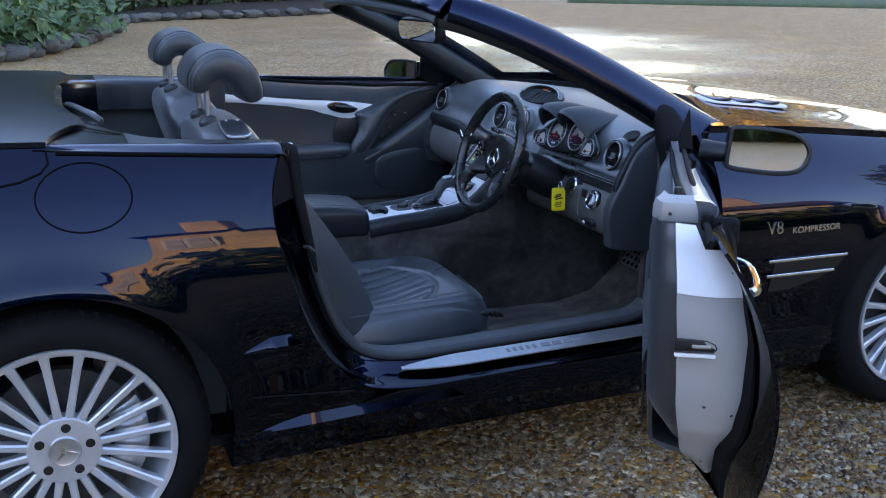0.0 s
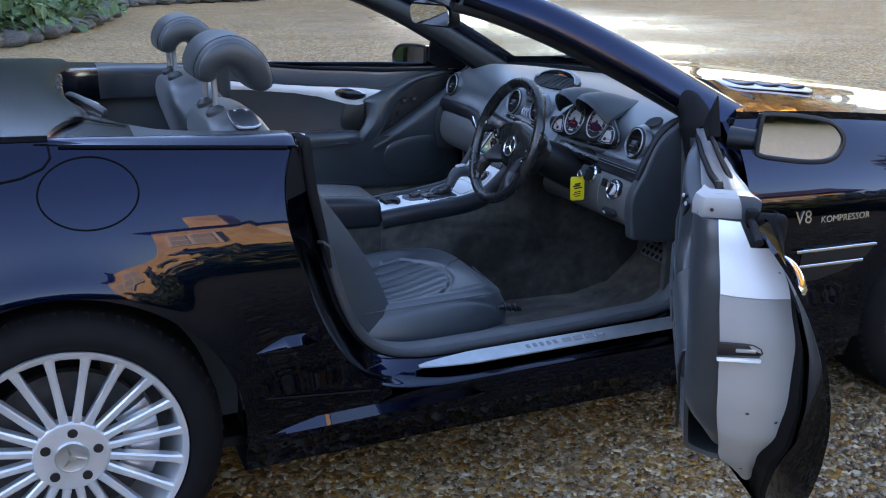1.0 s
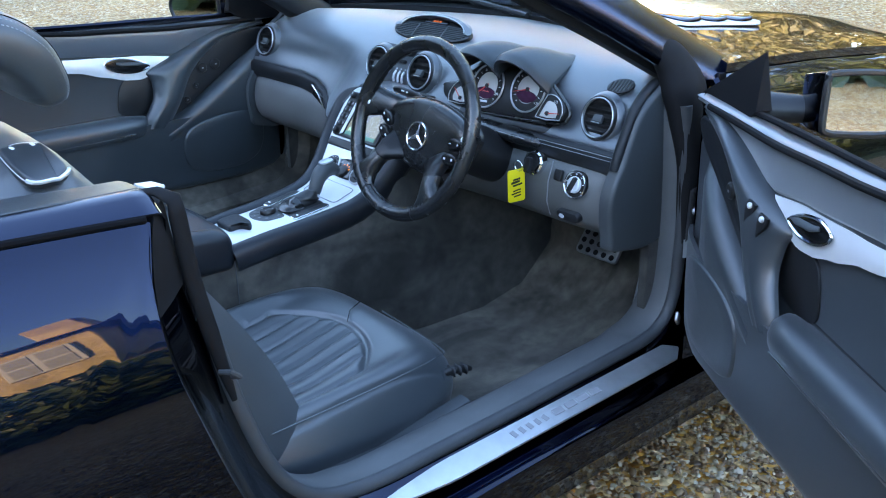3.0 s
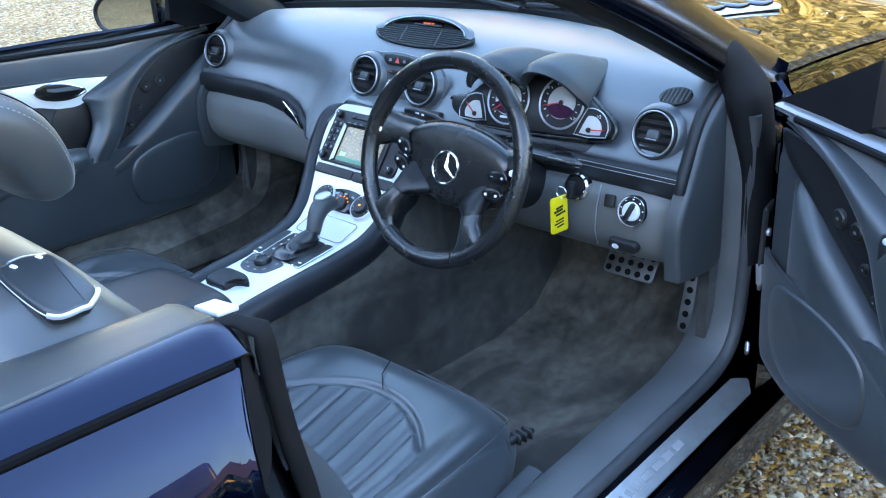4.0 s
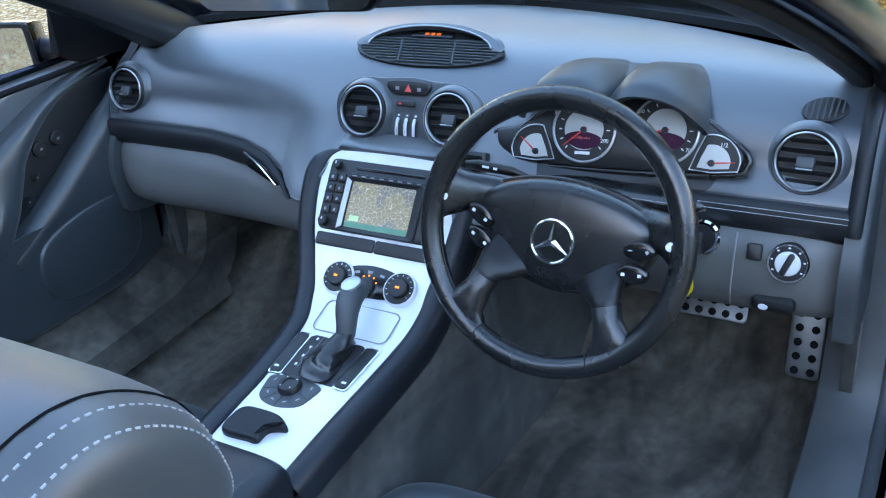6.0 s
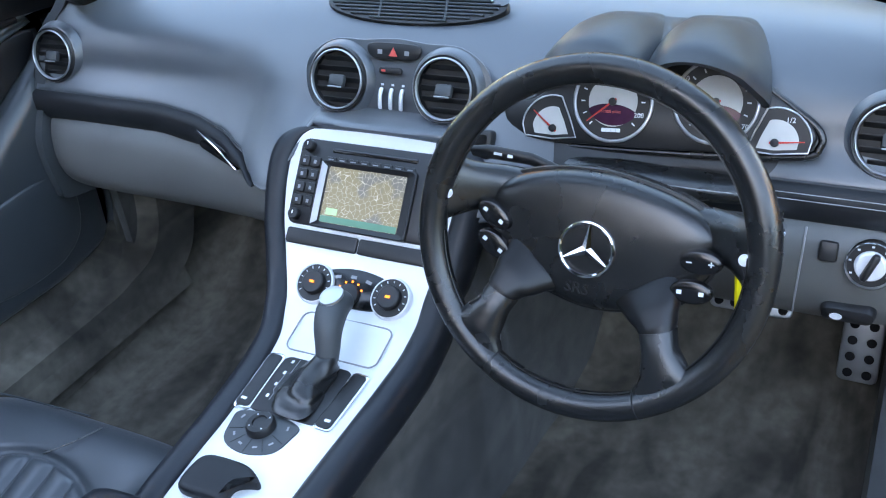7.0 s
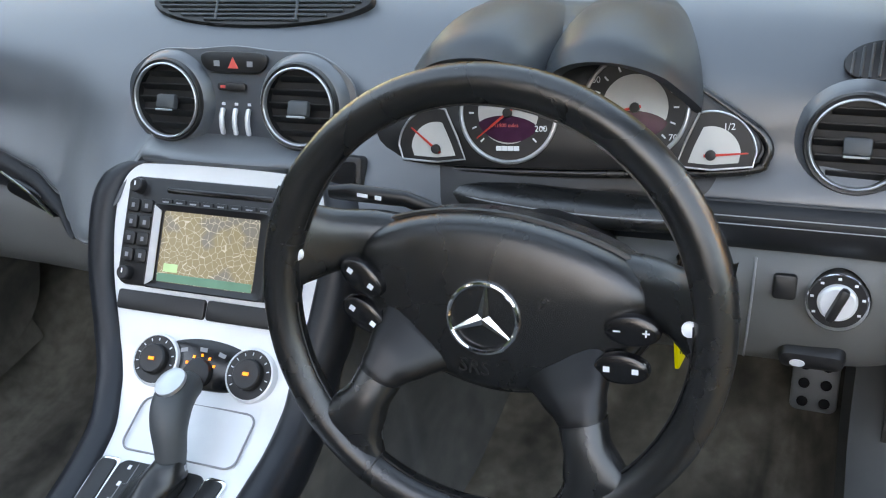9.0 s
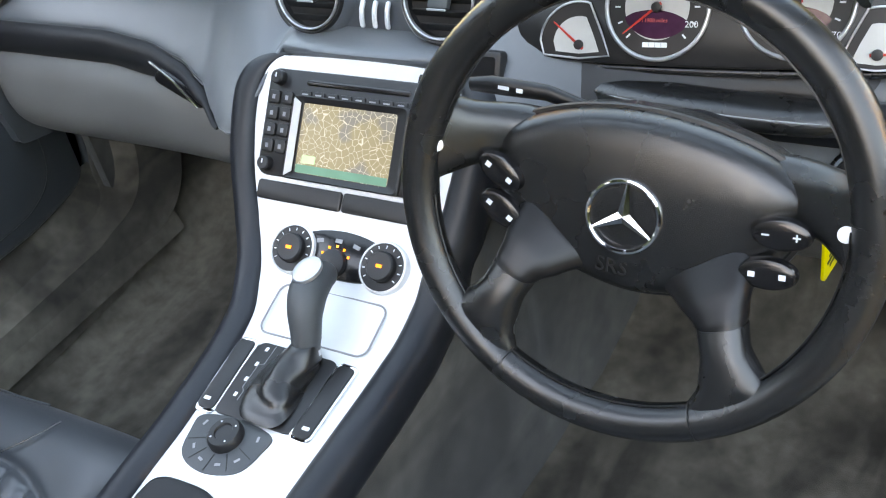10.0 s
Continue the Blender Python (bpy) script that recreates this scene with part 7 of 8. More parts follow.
def door(side, open_degrees):
    """A door built shut on the right-hand flank; side -1 mirrors it. Its skin carries the rest."""
    m = Matrix.Translation((HINGE[0], HINGE[1], 0)) @ Matrix.Rotation(radians(open_degrees), 4, "Z") @ Matrix.Translation((-HINGE[0], -HINGE[1], 0))
    if side < 0:
        m = FLIP @ m

    def skin(u, v):
        x = 0.492 + (1.727 - 0.492) * u ** 1.25
        z0, z1 = door_low(x) + 0.004, door_top(x)
        z = z0 + (z1 - z0) * v
        return flank(x, z)

    ob = part("door", moved(thick(sheet(skin, 40, 24), 0.006), m), PAINT, car, "black door with grey leather lining" + (", standing open" if open_degrees else ""))

    # rear end of the door: a pale metal face between the lining and a black rubber edge
    FACE_X = ((0.45, 0.735), (0.50, 0.690), (0.55, 0.645), (0.62, 0.603), (0.70, 0.582), (0.80, 0.568), (0.86, 0.573), (0.94, 0.598), (1.0, 0.632))
    FACE_IN = ((0.477, -0.800), (0.55, -0.750), (0.67, -0.733), (0.755, -0.728), (0.854, -0.720), (0.973, -0.710))
    FACE_OUT = ((0.477, -0.812), (0.552, -0.808), (0.62, -0.829), (0.684, -0.836), (0.785, -0.835), (0.857, -0.821), (0.93, -0.803), (1.0, -0.79))

    def face(z, f, lift=0.0):
        """A point of the end face: f runs from its inner to its outer edge."""
        yi, yo = lerp_table(FACE_IN, z), lerp_table(FACE_OUT, z)
        bow = 0.010 * (1 - (2 * f - 1) ** 2)
        return Vector((lerp_table(FACE_X, z) - bow - lift, yi + (yo - yi) * f, z))

    def face_sheet(z0, z1, nz, f0=0.0, f1=1.0, lift=0.0):
        return thick(sheet(lambda u, v: face(z0 + (z1 - z0) * u, f0 + (f1 - f0) * v, lift), nz, 8), 0.004)

    part("edge_panel", moved(face_sheet(0.480, 0.861, 26), m), DOOR_GREY, ob, "pale grey metal door edge")
    part("edge_plate", moved(thick(joined(sheet(lambda u, v: face(0.862 + 0.072 * u, v, 0.0025), 8, 6), sheet(lambda u, v: face(0.934 + 0.034 * u, v * (0.50 - 0.14 * u), 0.0025), 5, 5)), 0.003), m), DOOR_WHITE, ob, "white upper plate of the door edge")
    # bright end cap of the top roll
    cap_rows = []
    for z, x, y0, y1 in ((0.963, 0.640, -0.672, -0.747), (0.985, 0.634, -0.672, -0.744), (0.996, 0.637, -0.676, -0.741), (1.001, 0.645, -0.684, -0.738), (1.003, 0.668, -0.690, -0.737)):
        cap_rows.append([Vector((x + 0.030 * max(0.0, 1 - f * 5) ** 2, y0 + (y1 - y0) * f, z)) for f in [k / 10 for k in range(11)]])
    part("roll_end_cap", moved(thick(loft(cap_rows, False), 0.004), m), DOOR_GREY, ob, "pale metal end of the top roll")
    part("rubber_block", moved(joined(box(0.024, 0.046, 0.050, 0.010, 3, (0.610, -0.787, 0.958)), box(0.024, 0.020, 0.030, 0.006, 2, (0.618, -0.760, 0.972))), m), RUBBER, ob, "black rubber block at the window slot")
    # rubber edge and painted flange out to the skin
    zs = [0.395 + (0.985 - 0.395) * i / 40 for i in range(41)]
    rub, flange = [], []
    for z in zs:
        xs = [p for p in SHUT[:9]]
        xe = None
        for (xa, za), (xb, zb) in zip(xs, xs[1:]):
            if zb <= z <= za:
                xe = xa + (xb - xa) * (za - z) / (za - zb)
        if xe is None:
            xe = SHUT[0][0] if z > 0.97 else 0.703
        skin_p = flank(xe + 0.004, min(z, 0.972))
        fo = face(max(z, 0.477), 1.0) if z >= 0.477 else face(0.477, 1.0) + Vector((0.05 * (0.477 - z) / 0.08, -0.02 * (0.477 - z) / 0.08, z - 0.477))
        mid = fo.lerp(skin_p, 0.45)
        rub.append([fo + Vector((0.004, 0.002, 0)), fo + Vector((-0.010, -0.004, 0)), fo.lerp(skin_p, 0.22) + Vector((-0.014, 0.0, 0)), fo.lerp(skin_p, 0.34) + Vector((-0.002, 0.004, 0)), mid + Vector((0.006, 0.006, 0))])
        flange.append([mid + Vector((0.006, 0.006, 0)), mid + Vector((-0.004, 0.0, 0)), fo.lerp(skin_p, 0.75) + Vector((0.0, 0.008, 0)), skin_p + Vector((0.0, 0.006, 0)), skin_p])
    part("edge_seal", moved(loft(rub, False), m), RUBBER, ob, "black rubber edge seal", 50)
    part("edge_flange", moved(loft(flange, False), m), PAINT, ob, "black door edge flange")
    # latch slot, open to the lining side
    lz = 0.778
    lc = face(lz, 0.30, 0.0035)
    lp_ = m @ axes(lc, face(lz, 0.8) - face(lz, 0.0), (-1, -0.06, 0))
    outline = [(-0.038, 0.011), (0.014, 0.010), (0.026, 0.004), (0.029, -0.003), (0.024, -0.009), (-0.038, -0.011)]
    part("latch_slot", moved(prism(outline, 0.003, 0.001), lp_), BLACK_PLASTIC, ob, "black latch slot")
    part("latch_rim", moved(tube([(x, y, 0.003) for x, y in outline], 0.0016, 6), lp_), DARK_METAL, ob)
    part("latch_claw", moved(box(0.030, 0.006, 0.004, 0.0015), lp_ @ pose(0.004, 0.0, 0.004)), ALU, ob)
    part("latch_lip", moved(prism(rounded(0.066, 0.006, 0.002), 0.005, 0.001), lp_ @ pose(-0.005, -0.0165, 0)), DOOR_WHITE, ob, "bright lip under the latch")
    for z, f in ((0.905, 0.42), (0.898, 0.9), (0.662, 0.45), (0.645, 0.93), (0.520, 0.5)):
        part("edge_screw", moved(turned([(0.0034, 0.0), (0.003, 0.0015), (0.0008, 0.0018)], 12), m @ axes(face(z, f, 0.003), (0, 0, 1), (-1, -0.06, 0))), DARK_METAL, ob)
    part("edge_screw", moved(turned([(0.003, 0.0), (0.003, 0.0015), (0.0008, 0.0018)], 12), m @ axes((0.632, -0.70, 0.978), (0, 0, 1), (-1, 0, 0))), DARK_METAL, ob)

    # bottom and front edges
    outer = m
    if side < 0:
        m = m @ Matrix.Translation((-0.075, -0.02, -0.006))      # this lining sits further back and out
    def lin_low(x):
        return lerp_table(((0.58, 0.60), (0.66, 0.535), (0.76, 0.500), (0.90, 0.480), (1.10, 0.462), (1.40, 0.450), (1.67, 0.450)), x)

    def under(u, v):
        x = 0.72 + (1.715 - 0.72) * u
        o = flank(x, door_low(x) + 0.006)
        return o.lerp(Vector((x, -0.772, lin_low(x) - 0.02)), v)
    part("lower_return", moved(sheet(under, 20, 4), m), RUBBER, ob)

    def front(u, v):
        z = 0.36 + (0.93 - 0.36) * u
        return Vector((1.725 - 0.06 * v, -half_width(1.72, z) + (half_width(1.72, z) - 0.735) * v, z))
    part("front_return", moved(sheet(front, 16, 4), m), PAINT, ob)

    # lower lining with its rounded foot
    def lining_y(x, f):
        fwd = min(1, max(0, (1.68 - x) / 0.16)) ** 0.5
        tuck = -0.075 * max(0.0, 1 - f / 0.16) ** 2.2
        return -0.742 + 0.052 * fwd + tuck - 0.010 * (1 - f) ** 2

    def lining(u, v):
        x = 0.735 + (1.675 - 0.735) * u
        z = lin_low(x) - 0.02 + (0.668 - lin_low(x) + 0.02) * v
        return (x, lining_y(x, v), z)
    part("door_lining", moved(thick(sheet(lining, 40, 24), 0.008), m), DOOR_LEATHER, ob, "dark grey leather door lining", 60)

    # raised wrap of the lining round the rear end
    wrap = []
    for i in range(30):
        z = 0.572 + (0.966 - 0.572) * i / 29
        g = face(z, 0.0)
        pull = max(0.0, (0.66 - z) / 0.09)
        yk = -0.674 - 0.010 * max(0.0, (0.9 - z) / 0.25) - 0.050 * pull ** 1.6
        wrap.append([g + Vector((0.003, 0, 0)), Vector((g.x + 0.004, g.y + 0.006, z)), Vector((g.x + 0.016, (g.y + yk) / 2 + 0.006, z)), Vector((g.x + 0.045, yk, z)), Vector((0.690, yk - 0.002, z)), Vector((0.722, yk - 0.008, z)), Vector((0.736, yk - 0.022, z)), Vector((0.738, -0.745, z))])
    part("lining_wrap", moved(loft(wrap, False), m), DOOR_LEATHER, ob, "dark grey end of the door lining", 60)

    def upper(u, v):
        x = 0.730 + (1.66 - 0.730) * u
        z0, z1 = 0.650, 0.89
        return (x, -0.740 - 0.006 * math.sin(math.pi * v), z0 + (z1 - z0) * v)
    part("upper_lining", moved(thick(sheet(upper, 24, 8), 0.006), m), DOOR_LEATHER, ob, "dark grey leather upper door lining", 60)
    # bright trim strip, broad round the handle
    STRIP_LO = ((0.725, 0.876), (0.78, 0.873), (0.876, 0.862), (0.966, 0.852), (1.068, 0.834), (1.14, 0.812), (1.20, 0.795), (1.24, 0.791), (1.285, 0.801), (1.355, 0.841))
    STRIP_UP = ((0.725, 0.908), (0.784, 0.901), (0.885, 0.890), (0.974, 0.880), (1.078, 0.870), (1.229, 0.859), (1.357, 0.842))

    def strip(u, v):
        x = 0.725 + (1.355 - 0.725) * u
        zb, zt = lerp_table(STRIP_LO, x), lerp_table(STRIP_UP, x)
        return (x, -0.731 + 0.003 * math.sin(math.pi * v) - 0.003 * v, zb + (zt - zb) * v)
    part("trim_strip", moved(thick(sheet(strip, 48, 6), 0.008), m), SILVER, ob, "pale silver trim strip")
    # top roll: a dark flank under a broad smooth top
    ROLL_LO = ((0.64, 0.915), (0.725, 0.910), (0.974, 0.882), (1.229, 0.861), (1.352, 0.845), (1.458, 0.885), (1.575, 0.910), (1.68, 0.915))
    ROLL_UP = ((0.64, 1.002), (0.82, 0.978), (1.13, 0.950), (1.37, 0.935), (1.54, 0.932), (1.68, 0.928))
    rings = []
    for i in range(44):
        x = 0.645 + (1.685 - 0.645) * i / 43
        zb, zt = lerp_table(ROLL_LO, x), lerp_table(ROLL_UP, x)
        w = half_width(x, smooth_table(BELT, x)) + 0.0
        h = zt - zb
        out = min(-0.775, -w + 0.045)
        lead = max(0.0, (0.76 - x) / 0.115)
        y0 = -0.731 + 0.050 * lead
        rings.append([Vector((x, y0 - 0.006, zb)), Vector((x, y0, zb + h * 0.10)), Vector((x, y0 - 0.002, zb + h * 0.42)), Vector((x, y0 + 0.002, zb + h * 0.66)), Vector((x, y0 - 0.004, zb + h * 0.84)), Vector((x, y0 - 0.014, zb + h * 0.95)), Vector((x, y0 - 0.028, zt)),
                      Vector((x, out + 0.012, zt - 0.003)), Vector((x, out, zt - 0.010)), Vector((x, out, zb))])
    part("top_roll", moved(loft(rings), m), ROLL_LEATHER, ob, "smooth leather top roll, sky sheen put into its colour", 70)
    part("window_seal", moved(tube([Vector((x, -half_width(x, smooth_table(BELT, x)) + 0.034, lerp_table(ROLL_UP, x) - 0.013)) for x in [0.66 + (1.62 - 0.66) * i / 20 for i in range(21)]], 0.0065, 8), m), RUBBER, ob, "black rubber window seal")
    part("window_seal", moved(tube([Vector((x, -half_width(x, smooth_table(BELT, x)) + 0.008, door_top(x) + 0.002)) for x in [0.51 + (1.62 - 0.51) * i / 20 for i in range(21)]], 0.006, 8), m), RUBBER, ob, "black rubber window seal")
    part("lock_knob", moved(turned([(0.010, 0.0), (0.010, 0.003), (0.0068, 0.003), (0.0066, 0.014), (0.0050, 0.018), (0.0005, 0.0185)], 16), m @ pose(0.682, -0.712, 0.995)), BLACK_PLASTIC, ob, "black lock button")
    # control pod: a ridge sweeping from the mirror down to the front of the armrest
    pod_rows = []
    for fore, mid, aft in (((1.66, -0.742, 0.890), (1.650, -0.735, 0.905), (1.64, -0.738, 0.918)), ((1.60, -0.735, 0.875), (1.575, -0.720, 0.902), (1.555, -0.734, 0.912)), ((1.53, -0.728, 0.850), (1.485, -0.703, 0.893), (1.455, -0.731, 0.890)),
                           ((1.475, -0.724, 0.805), (1.410, -0.694, 0.862), (1.350, -0.729, 0.848)), ((1.435, -0.722, 0.765), (1.355, -0.690, 0.815), (1.265, -0.727, 0.812)), ((1.405, -0.720, 0.720), (1.330, -0.688, 0.770), (1.272, -0.718, 0.785)),
                           ((1.385, -0.718, 0.685), (1.308, -0.687, 0.728), (1.268, -0.708, 0.738)), ((1.36, -0.716, 0.650), (1.275, -0.685, 0.684), (1.238, -0.700, 0.692)), ((1.34, -0.716, 0.630), (1.255, -0.688, 0.655), (1.222, -0.700, 0.655))):
        f_, m_, a_ = Vector(fore), Vector(mid), Vector(aft)
        crown = Vector((0, 0.008, 0))
        f_ = m_.lerp(f_, 0.42) + Vector((0, -0.008, 0))
        pod_rows.append([f_ + Vector((0.01, -0.02, 0)), f_, f_.lerp(m_, 0.5) + crown, m_, m_.lerp(a_, 0.5) + crown, a_, a_ + Vector((-0.003, -0.012, 0))])
    fine = [spline([r[j] for r in pod_rows], 40) for j in range(7)]
    part("control_pod", moved(thick(loft([spline([fine[j][i] for j in range(7)], 19) for i in range(40)], False), -0.004), m), DOOR_LEATHER, ob, "dark ridge of the door beside the switches", 60)
    for dx, dz in ((0.0, 0.0), (0.038, 0.010)) if side > 0 else ():
        sp_ = m @ axes((1.300 + dx, -0.7025 + 0.10 * dx, 0.812 + dz), (1, 0.2, 0.25), (-0.28, 1, 0.12))
        part("mirror_switch", moved(prism([(0.0, 0.026), (0.010, 0.004), (0.010, -0.012), (-0.010, -0.012), (-0.010, 0.004)], 0.006, 0.002), sp_), BLACK_PLASTIC, ob, "black seat and mirror switch")
        part("switch_dot", moved(turned([(0.0052, 0.005), (0.005, 0.0085), (0.003, 0.010), (0.0005, 0.0102)], 16), sp_ @ pose(0, -0.006, 0)), SILVER, ob)
    # lens-shaped switch panel between the ridge and the lower lining, with round seat switches
    lens = spline([(x, z, 0) for x, z in ((1.640, 0.892), (1.555, 0.890), (1.455, 0.862), (1.385, 0.805), (1.340, 0.735), (1.305, 0.672), (1.365, 0.690), (1.450, 0.745), (1.545, 0.805), (1.62, 0.850))], 60, True)
    lens_pose = m @ axes((0, -0.734, 0), (1, 0, 0), (0, 1, 0))
    part("switch_panel", moved(prism([(p.x, -p.y) for p in lens], 0.012, 0.004, 3), lens_pose), CONSOLE_LEATHER, ob, "dark lens-shaped switch panel", 60)
    for bx, bz, br in ((1.427, 0.800, 0.0150), (1.470, 0.806, 0.0150), (1.400, 0.752, 0.0085), (1.368, 0.714, 0.0100)):
        knob_pose = lens_pose @ pose(bx, -bz, 0.011)
        part("round_switch", moved(turned([(br, 0.0), (br * 0.97, 0.006), (br * 0.8, 0.0085), (0.0005, 0.0085)], 24), knob_pose), BLACK_PLASTIC, ob, "black round seat switch")
        part("switch_ring", moved(tube([(br * math.cos(2 * math.pi * q / 24), br * math.sin(2 * math.pi * q / 24), 0.004) for q in range(24)], 0.0010, 6, True), knob_pose), DARK_METAL, ob)
        part("switch_mark", moved(box(br * 0.4, br * 0.3, 0.0005), knob_pose @ pose(0, 0, 0.0087)), GREY_MARK, ob)
    # padded swell under the switches, rolling from the dashboard down to the armrest
    swell_top = spline([(1.665, 0.862, 0), (1.60, 0.826, 0), (1.52, 0.776, 0), (1.43, 0.718, 0), (1.35, 0.672, 0), (1.285, 0.640, 0)], 30)
    swell = []
    for p in swell_top:
        fwd = min(1, max(0, ((1.605 if side > 0 else 1.69) - p.x) / 0.12)) ** 0.5
        yk = -0.738 + 0.050 * fwd
        swell.append([Vector((p.x, -0.742, p.y + 0.012)), Vector((p.x, yk - 0.022, p.y + 0.010)), Vector((p.x, yk - 0.004, p.y - 0.004)), Vector((p.x, yk + 0.001, p.y - 0.024)), Vector((p.x, yk - 0.001, min(p.y - 0.03, 0.66))), Vector((p.x, yk - 0.004, 0.60))])
    part("lining_swell", moved(loft(swell, False), m), DOOR_LEATHER, ob, "dark grey padded swell of the lining", 70)
    # recessed pull behind the pod
    pull = spline([(x, z, 0) for x, z in ((1.292, 0.780), (1.240, 0.800), (1.188, 0.790), (1.168, 0.740), (1.172, 0.700), (1.225, 0.688), (1.285, 0.700), (1.302, 0.742))], 40, True)
    part("door_pull", moved(prism([(p.x, -p.y) for p in pull], 0.004, 0.0015), m @ axes((0, -0.7385, 0), (1, 0, 0), (0, 1, 0))), BLACK_PLASTIC, ob, "black recess of the door pull")
    # inner handle set into the strip
    hp_ = m @ axes((1.204, -0.7295, 0.836), (1, 0, -0.10), (0, 1, 0))
    leafy = spline([(-0.062, -0.008, 0), (-0.030, -0.020, 0), (0.010, -0.018, 0), (0.045, -0.008, 0), (0.066, 0.004, 0), (0.030, 0.018, 0), (-0.015, 0.018, 0), (-0.050, 0.008, 0)], 40, True)
    part("handle_bowl", moved(prism([(p.x, p.y) for p in leafy], 0.003, 0.001), hp_), GLOSS_BLACK, ob, "dark handle recess")
    part("handle_rim", moved(tube([(p.x, p.y, 0.003) for p in leafy], 0.0028, 6, True), hp_), CHROME, ob)
    part("inner_handle", moved(tube([(0.055, -0.004, 0.002), (0.025, -0.006, 0.009), (-0.015, -0.006, 0.009), (-0.030, -0.008, 0.003)], [0.004, 0.006, 0.006, 0.004], 10, False, 0.6), hp_), GREY_PLASTIC, ob, "grey inner door handle")
    # armrest: a broad sloping top with a rounded inner edge
    rows = []
    for x, top, k in ((0.728, 0.668, 0.55), (0.742, 0.690, 0.9), (0.77, 0.700, 1.0), (0.95, 0.700, 1.0), (1.10, 0.698, 1.0), (1.18, 0.696, 0.96), (1.225, 0.690, 0.75), (1.245, 0.680, 0.4)):
        yi = -0.742 + 0.064 * k
        rows.append([Vector((x, yi - 0.004, 0.640)), Vector((x, yi + 0.001, 0.652)), Vector((x, yi + 0.002, top - 0.026)), Vector((x, yi - 0.004, top - 0.010)), Vector((x, yi - 0.016, top - 0.002)), Vector((x, (yi - 0.745) / 2 - 0.004, top + 0.001)), Vector((x, -0.740, top - 0.003)), Vector((x, -0.752, top - 0.012))])
    fine = [spline([r[j] for r in rows], 30) for j in range(8)]
    part("armrest", moved(loft([[fine[j][i] for j in range(8)] for i in range(30)], False), m), DOOR_LEATHER, ob, "padded leather door armrest", 70)
    part("armrest_joint", moved(tube([(x, -0.6775, 0.650 + 0.01 * max(0, 0.9 - x)) for x in [0.745 + 0.38 * i / 12 for i in range(13)]], 0.0012, 6), m), SEAL, ob)
    part("armrest_joint", moved(tube([(x, -0.7385, 0.6985) for x in [0.76 + 0.42 * i / 12 for i in range(13)]], 0.0022, 6), m), BLACK_PLASTIC, ob)
    part("armrest_joint", moved(tube([(0.741, -0.735, 0.696), (0.741, -0.70, 0.697), (0.741, -0.683, 0.690), (0.742, -0.678, 0.665), (0.745, -0.682, 0.60), (0.748, -0.684, 0.54)], 0.0024, 6), m), BLACK_PLASTIC, ob)
    part("armrest_line", moved(tube([(x, -0.6765, 0.652) for x in (1.125, 1.15, 1.18)], 0.0032, 8, False, 0.6), m), CHROME, ob, "short bright insert")
    # pocket flap by the hinge, a shallow raised panel with a fine joint
    flap = spline([(x, z, 0) for x, z in ((1.345, 0.628), (1.42, 0.655), (1.52, 0.660), (1.585, 0.640), (1.605, 0.585), (1.585, 0.520), (1.52, 0.492), (1.42, 0.490), (1.345, 0.512), (1.325, 0.570))], 60, True)
    mid = Vector((1.465, 0.575, 0))
    rings = []
    for k, h in ((1.0, -0.001), (0.985, 0.004), (0.95, 0.0055), (0.7, 0.007), (0.3, 0.0075), (0.02, 0.0075)):
        rings.append([Vector((q.x, lining_y(q.x, min(1.0, max(0.0, (q.y - 0.44) / 0.23))) + h, q.y)) for q in (mid + (p - mid) * k for p in flap)])
    part("pocket_flap", moved(loft(rings, True, False), m), DOOR_LEATHER, ob, "grey pocket flap", 60)
    # sail panel and mirror
    m = outer
    sail = prism([(1.475, 1.040), (1.60, 0.975), (1.70, 0.925), (1.70, 0.90), (1.50, 0.92), (1.462, 0.945)], 0.030, 0.006)
    for v in sail.verts:
        v.co.z = 0.015 + (v.co.z - 0.015) * max(0.12, min(1.0, (1.045 - v.co.y) / 0.10))
    part("mirror_sail", moved(sail, m @ axes((0, -0.745, 0), (1, 0, 0), (0, -1, 0)) ), RUBBER, ob, "black mirror triangle")
    neck = tube([(1.545, -0.80, 0.930), (1.53, -0.86, 0.928), (1.52, -0.90, 0.932)], [0.030, 0.026, 0.030], 12, False, 0.8)
    part("mirror_neck", moved(neck, m), BLACK_PLASTIC, ob, "", 60)
    # housing: the glass looks back along the car
    gx = axes((1.470, -0.955, 0.945), (0.10, -1, -0.10), (-1, -0.12, 0.128)) if side > 0 else axes((1.455, -0.950, 0.940), (-0.38, -0.93, -0.05), (-0.93, 0.38, 0.06))
    shape = spline([(x, y, 0) for x, y in ((-0.094, 0.040), (-0.086, 0.047), (-0.02, 0.052), (0.052, 0.048), (0.086, 0.026), (0.094, -0.002), (0.078, -0.034), (0.030, -0.048), (-0.055, -0.050), (-0.086, -0.047), (-0.094, -0.038), (-0.095, 0.0))], 60, True)
    rings = []
    for k, h in ((0.97, 0.002), (1.05, 0.006), (1.07, -0.002), (1.05, -0.03), (0.93, -0.075), (0.70, -0.108), (0.35, -0.124), (0.05, -0.128)):
        rings.append([Vector((p.x * k, p.y * k, h)) for p in shape])
    part("mirror_housing", moved(loft(rings, True, False), m @ gx), PAINT, ob, "glossy black mirror housing", 60)
    part("mirror_rim", moved(tube([(p.x * 1.02, p.y * 1.02, 0.004) for p in shape], 0.0065, 8, True), m @ gx), BLACK_PLASTIC, ob)
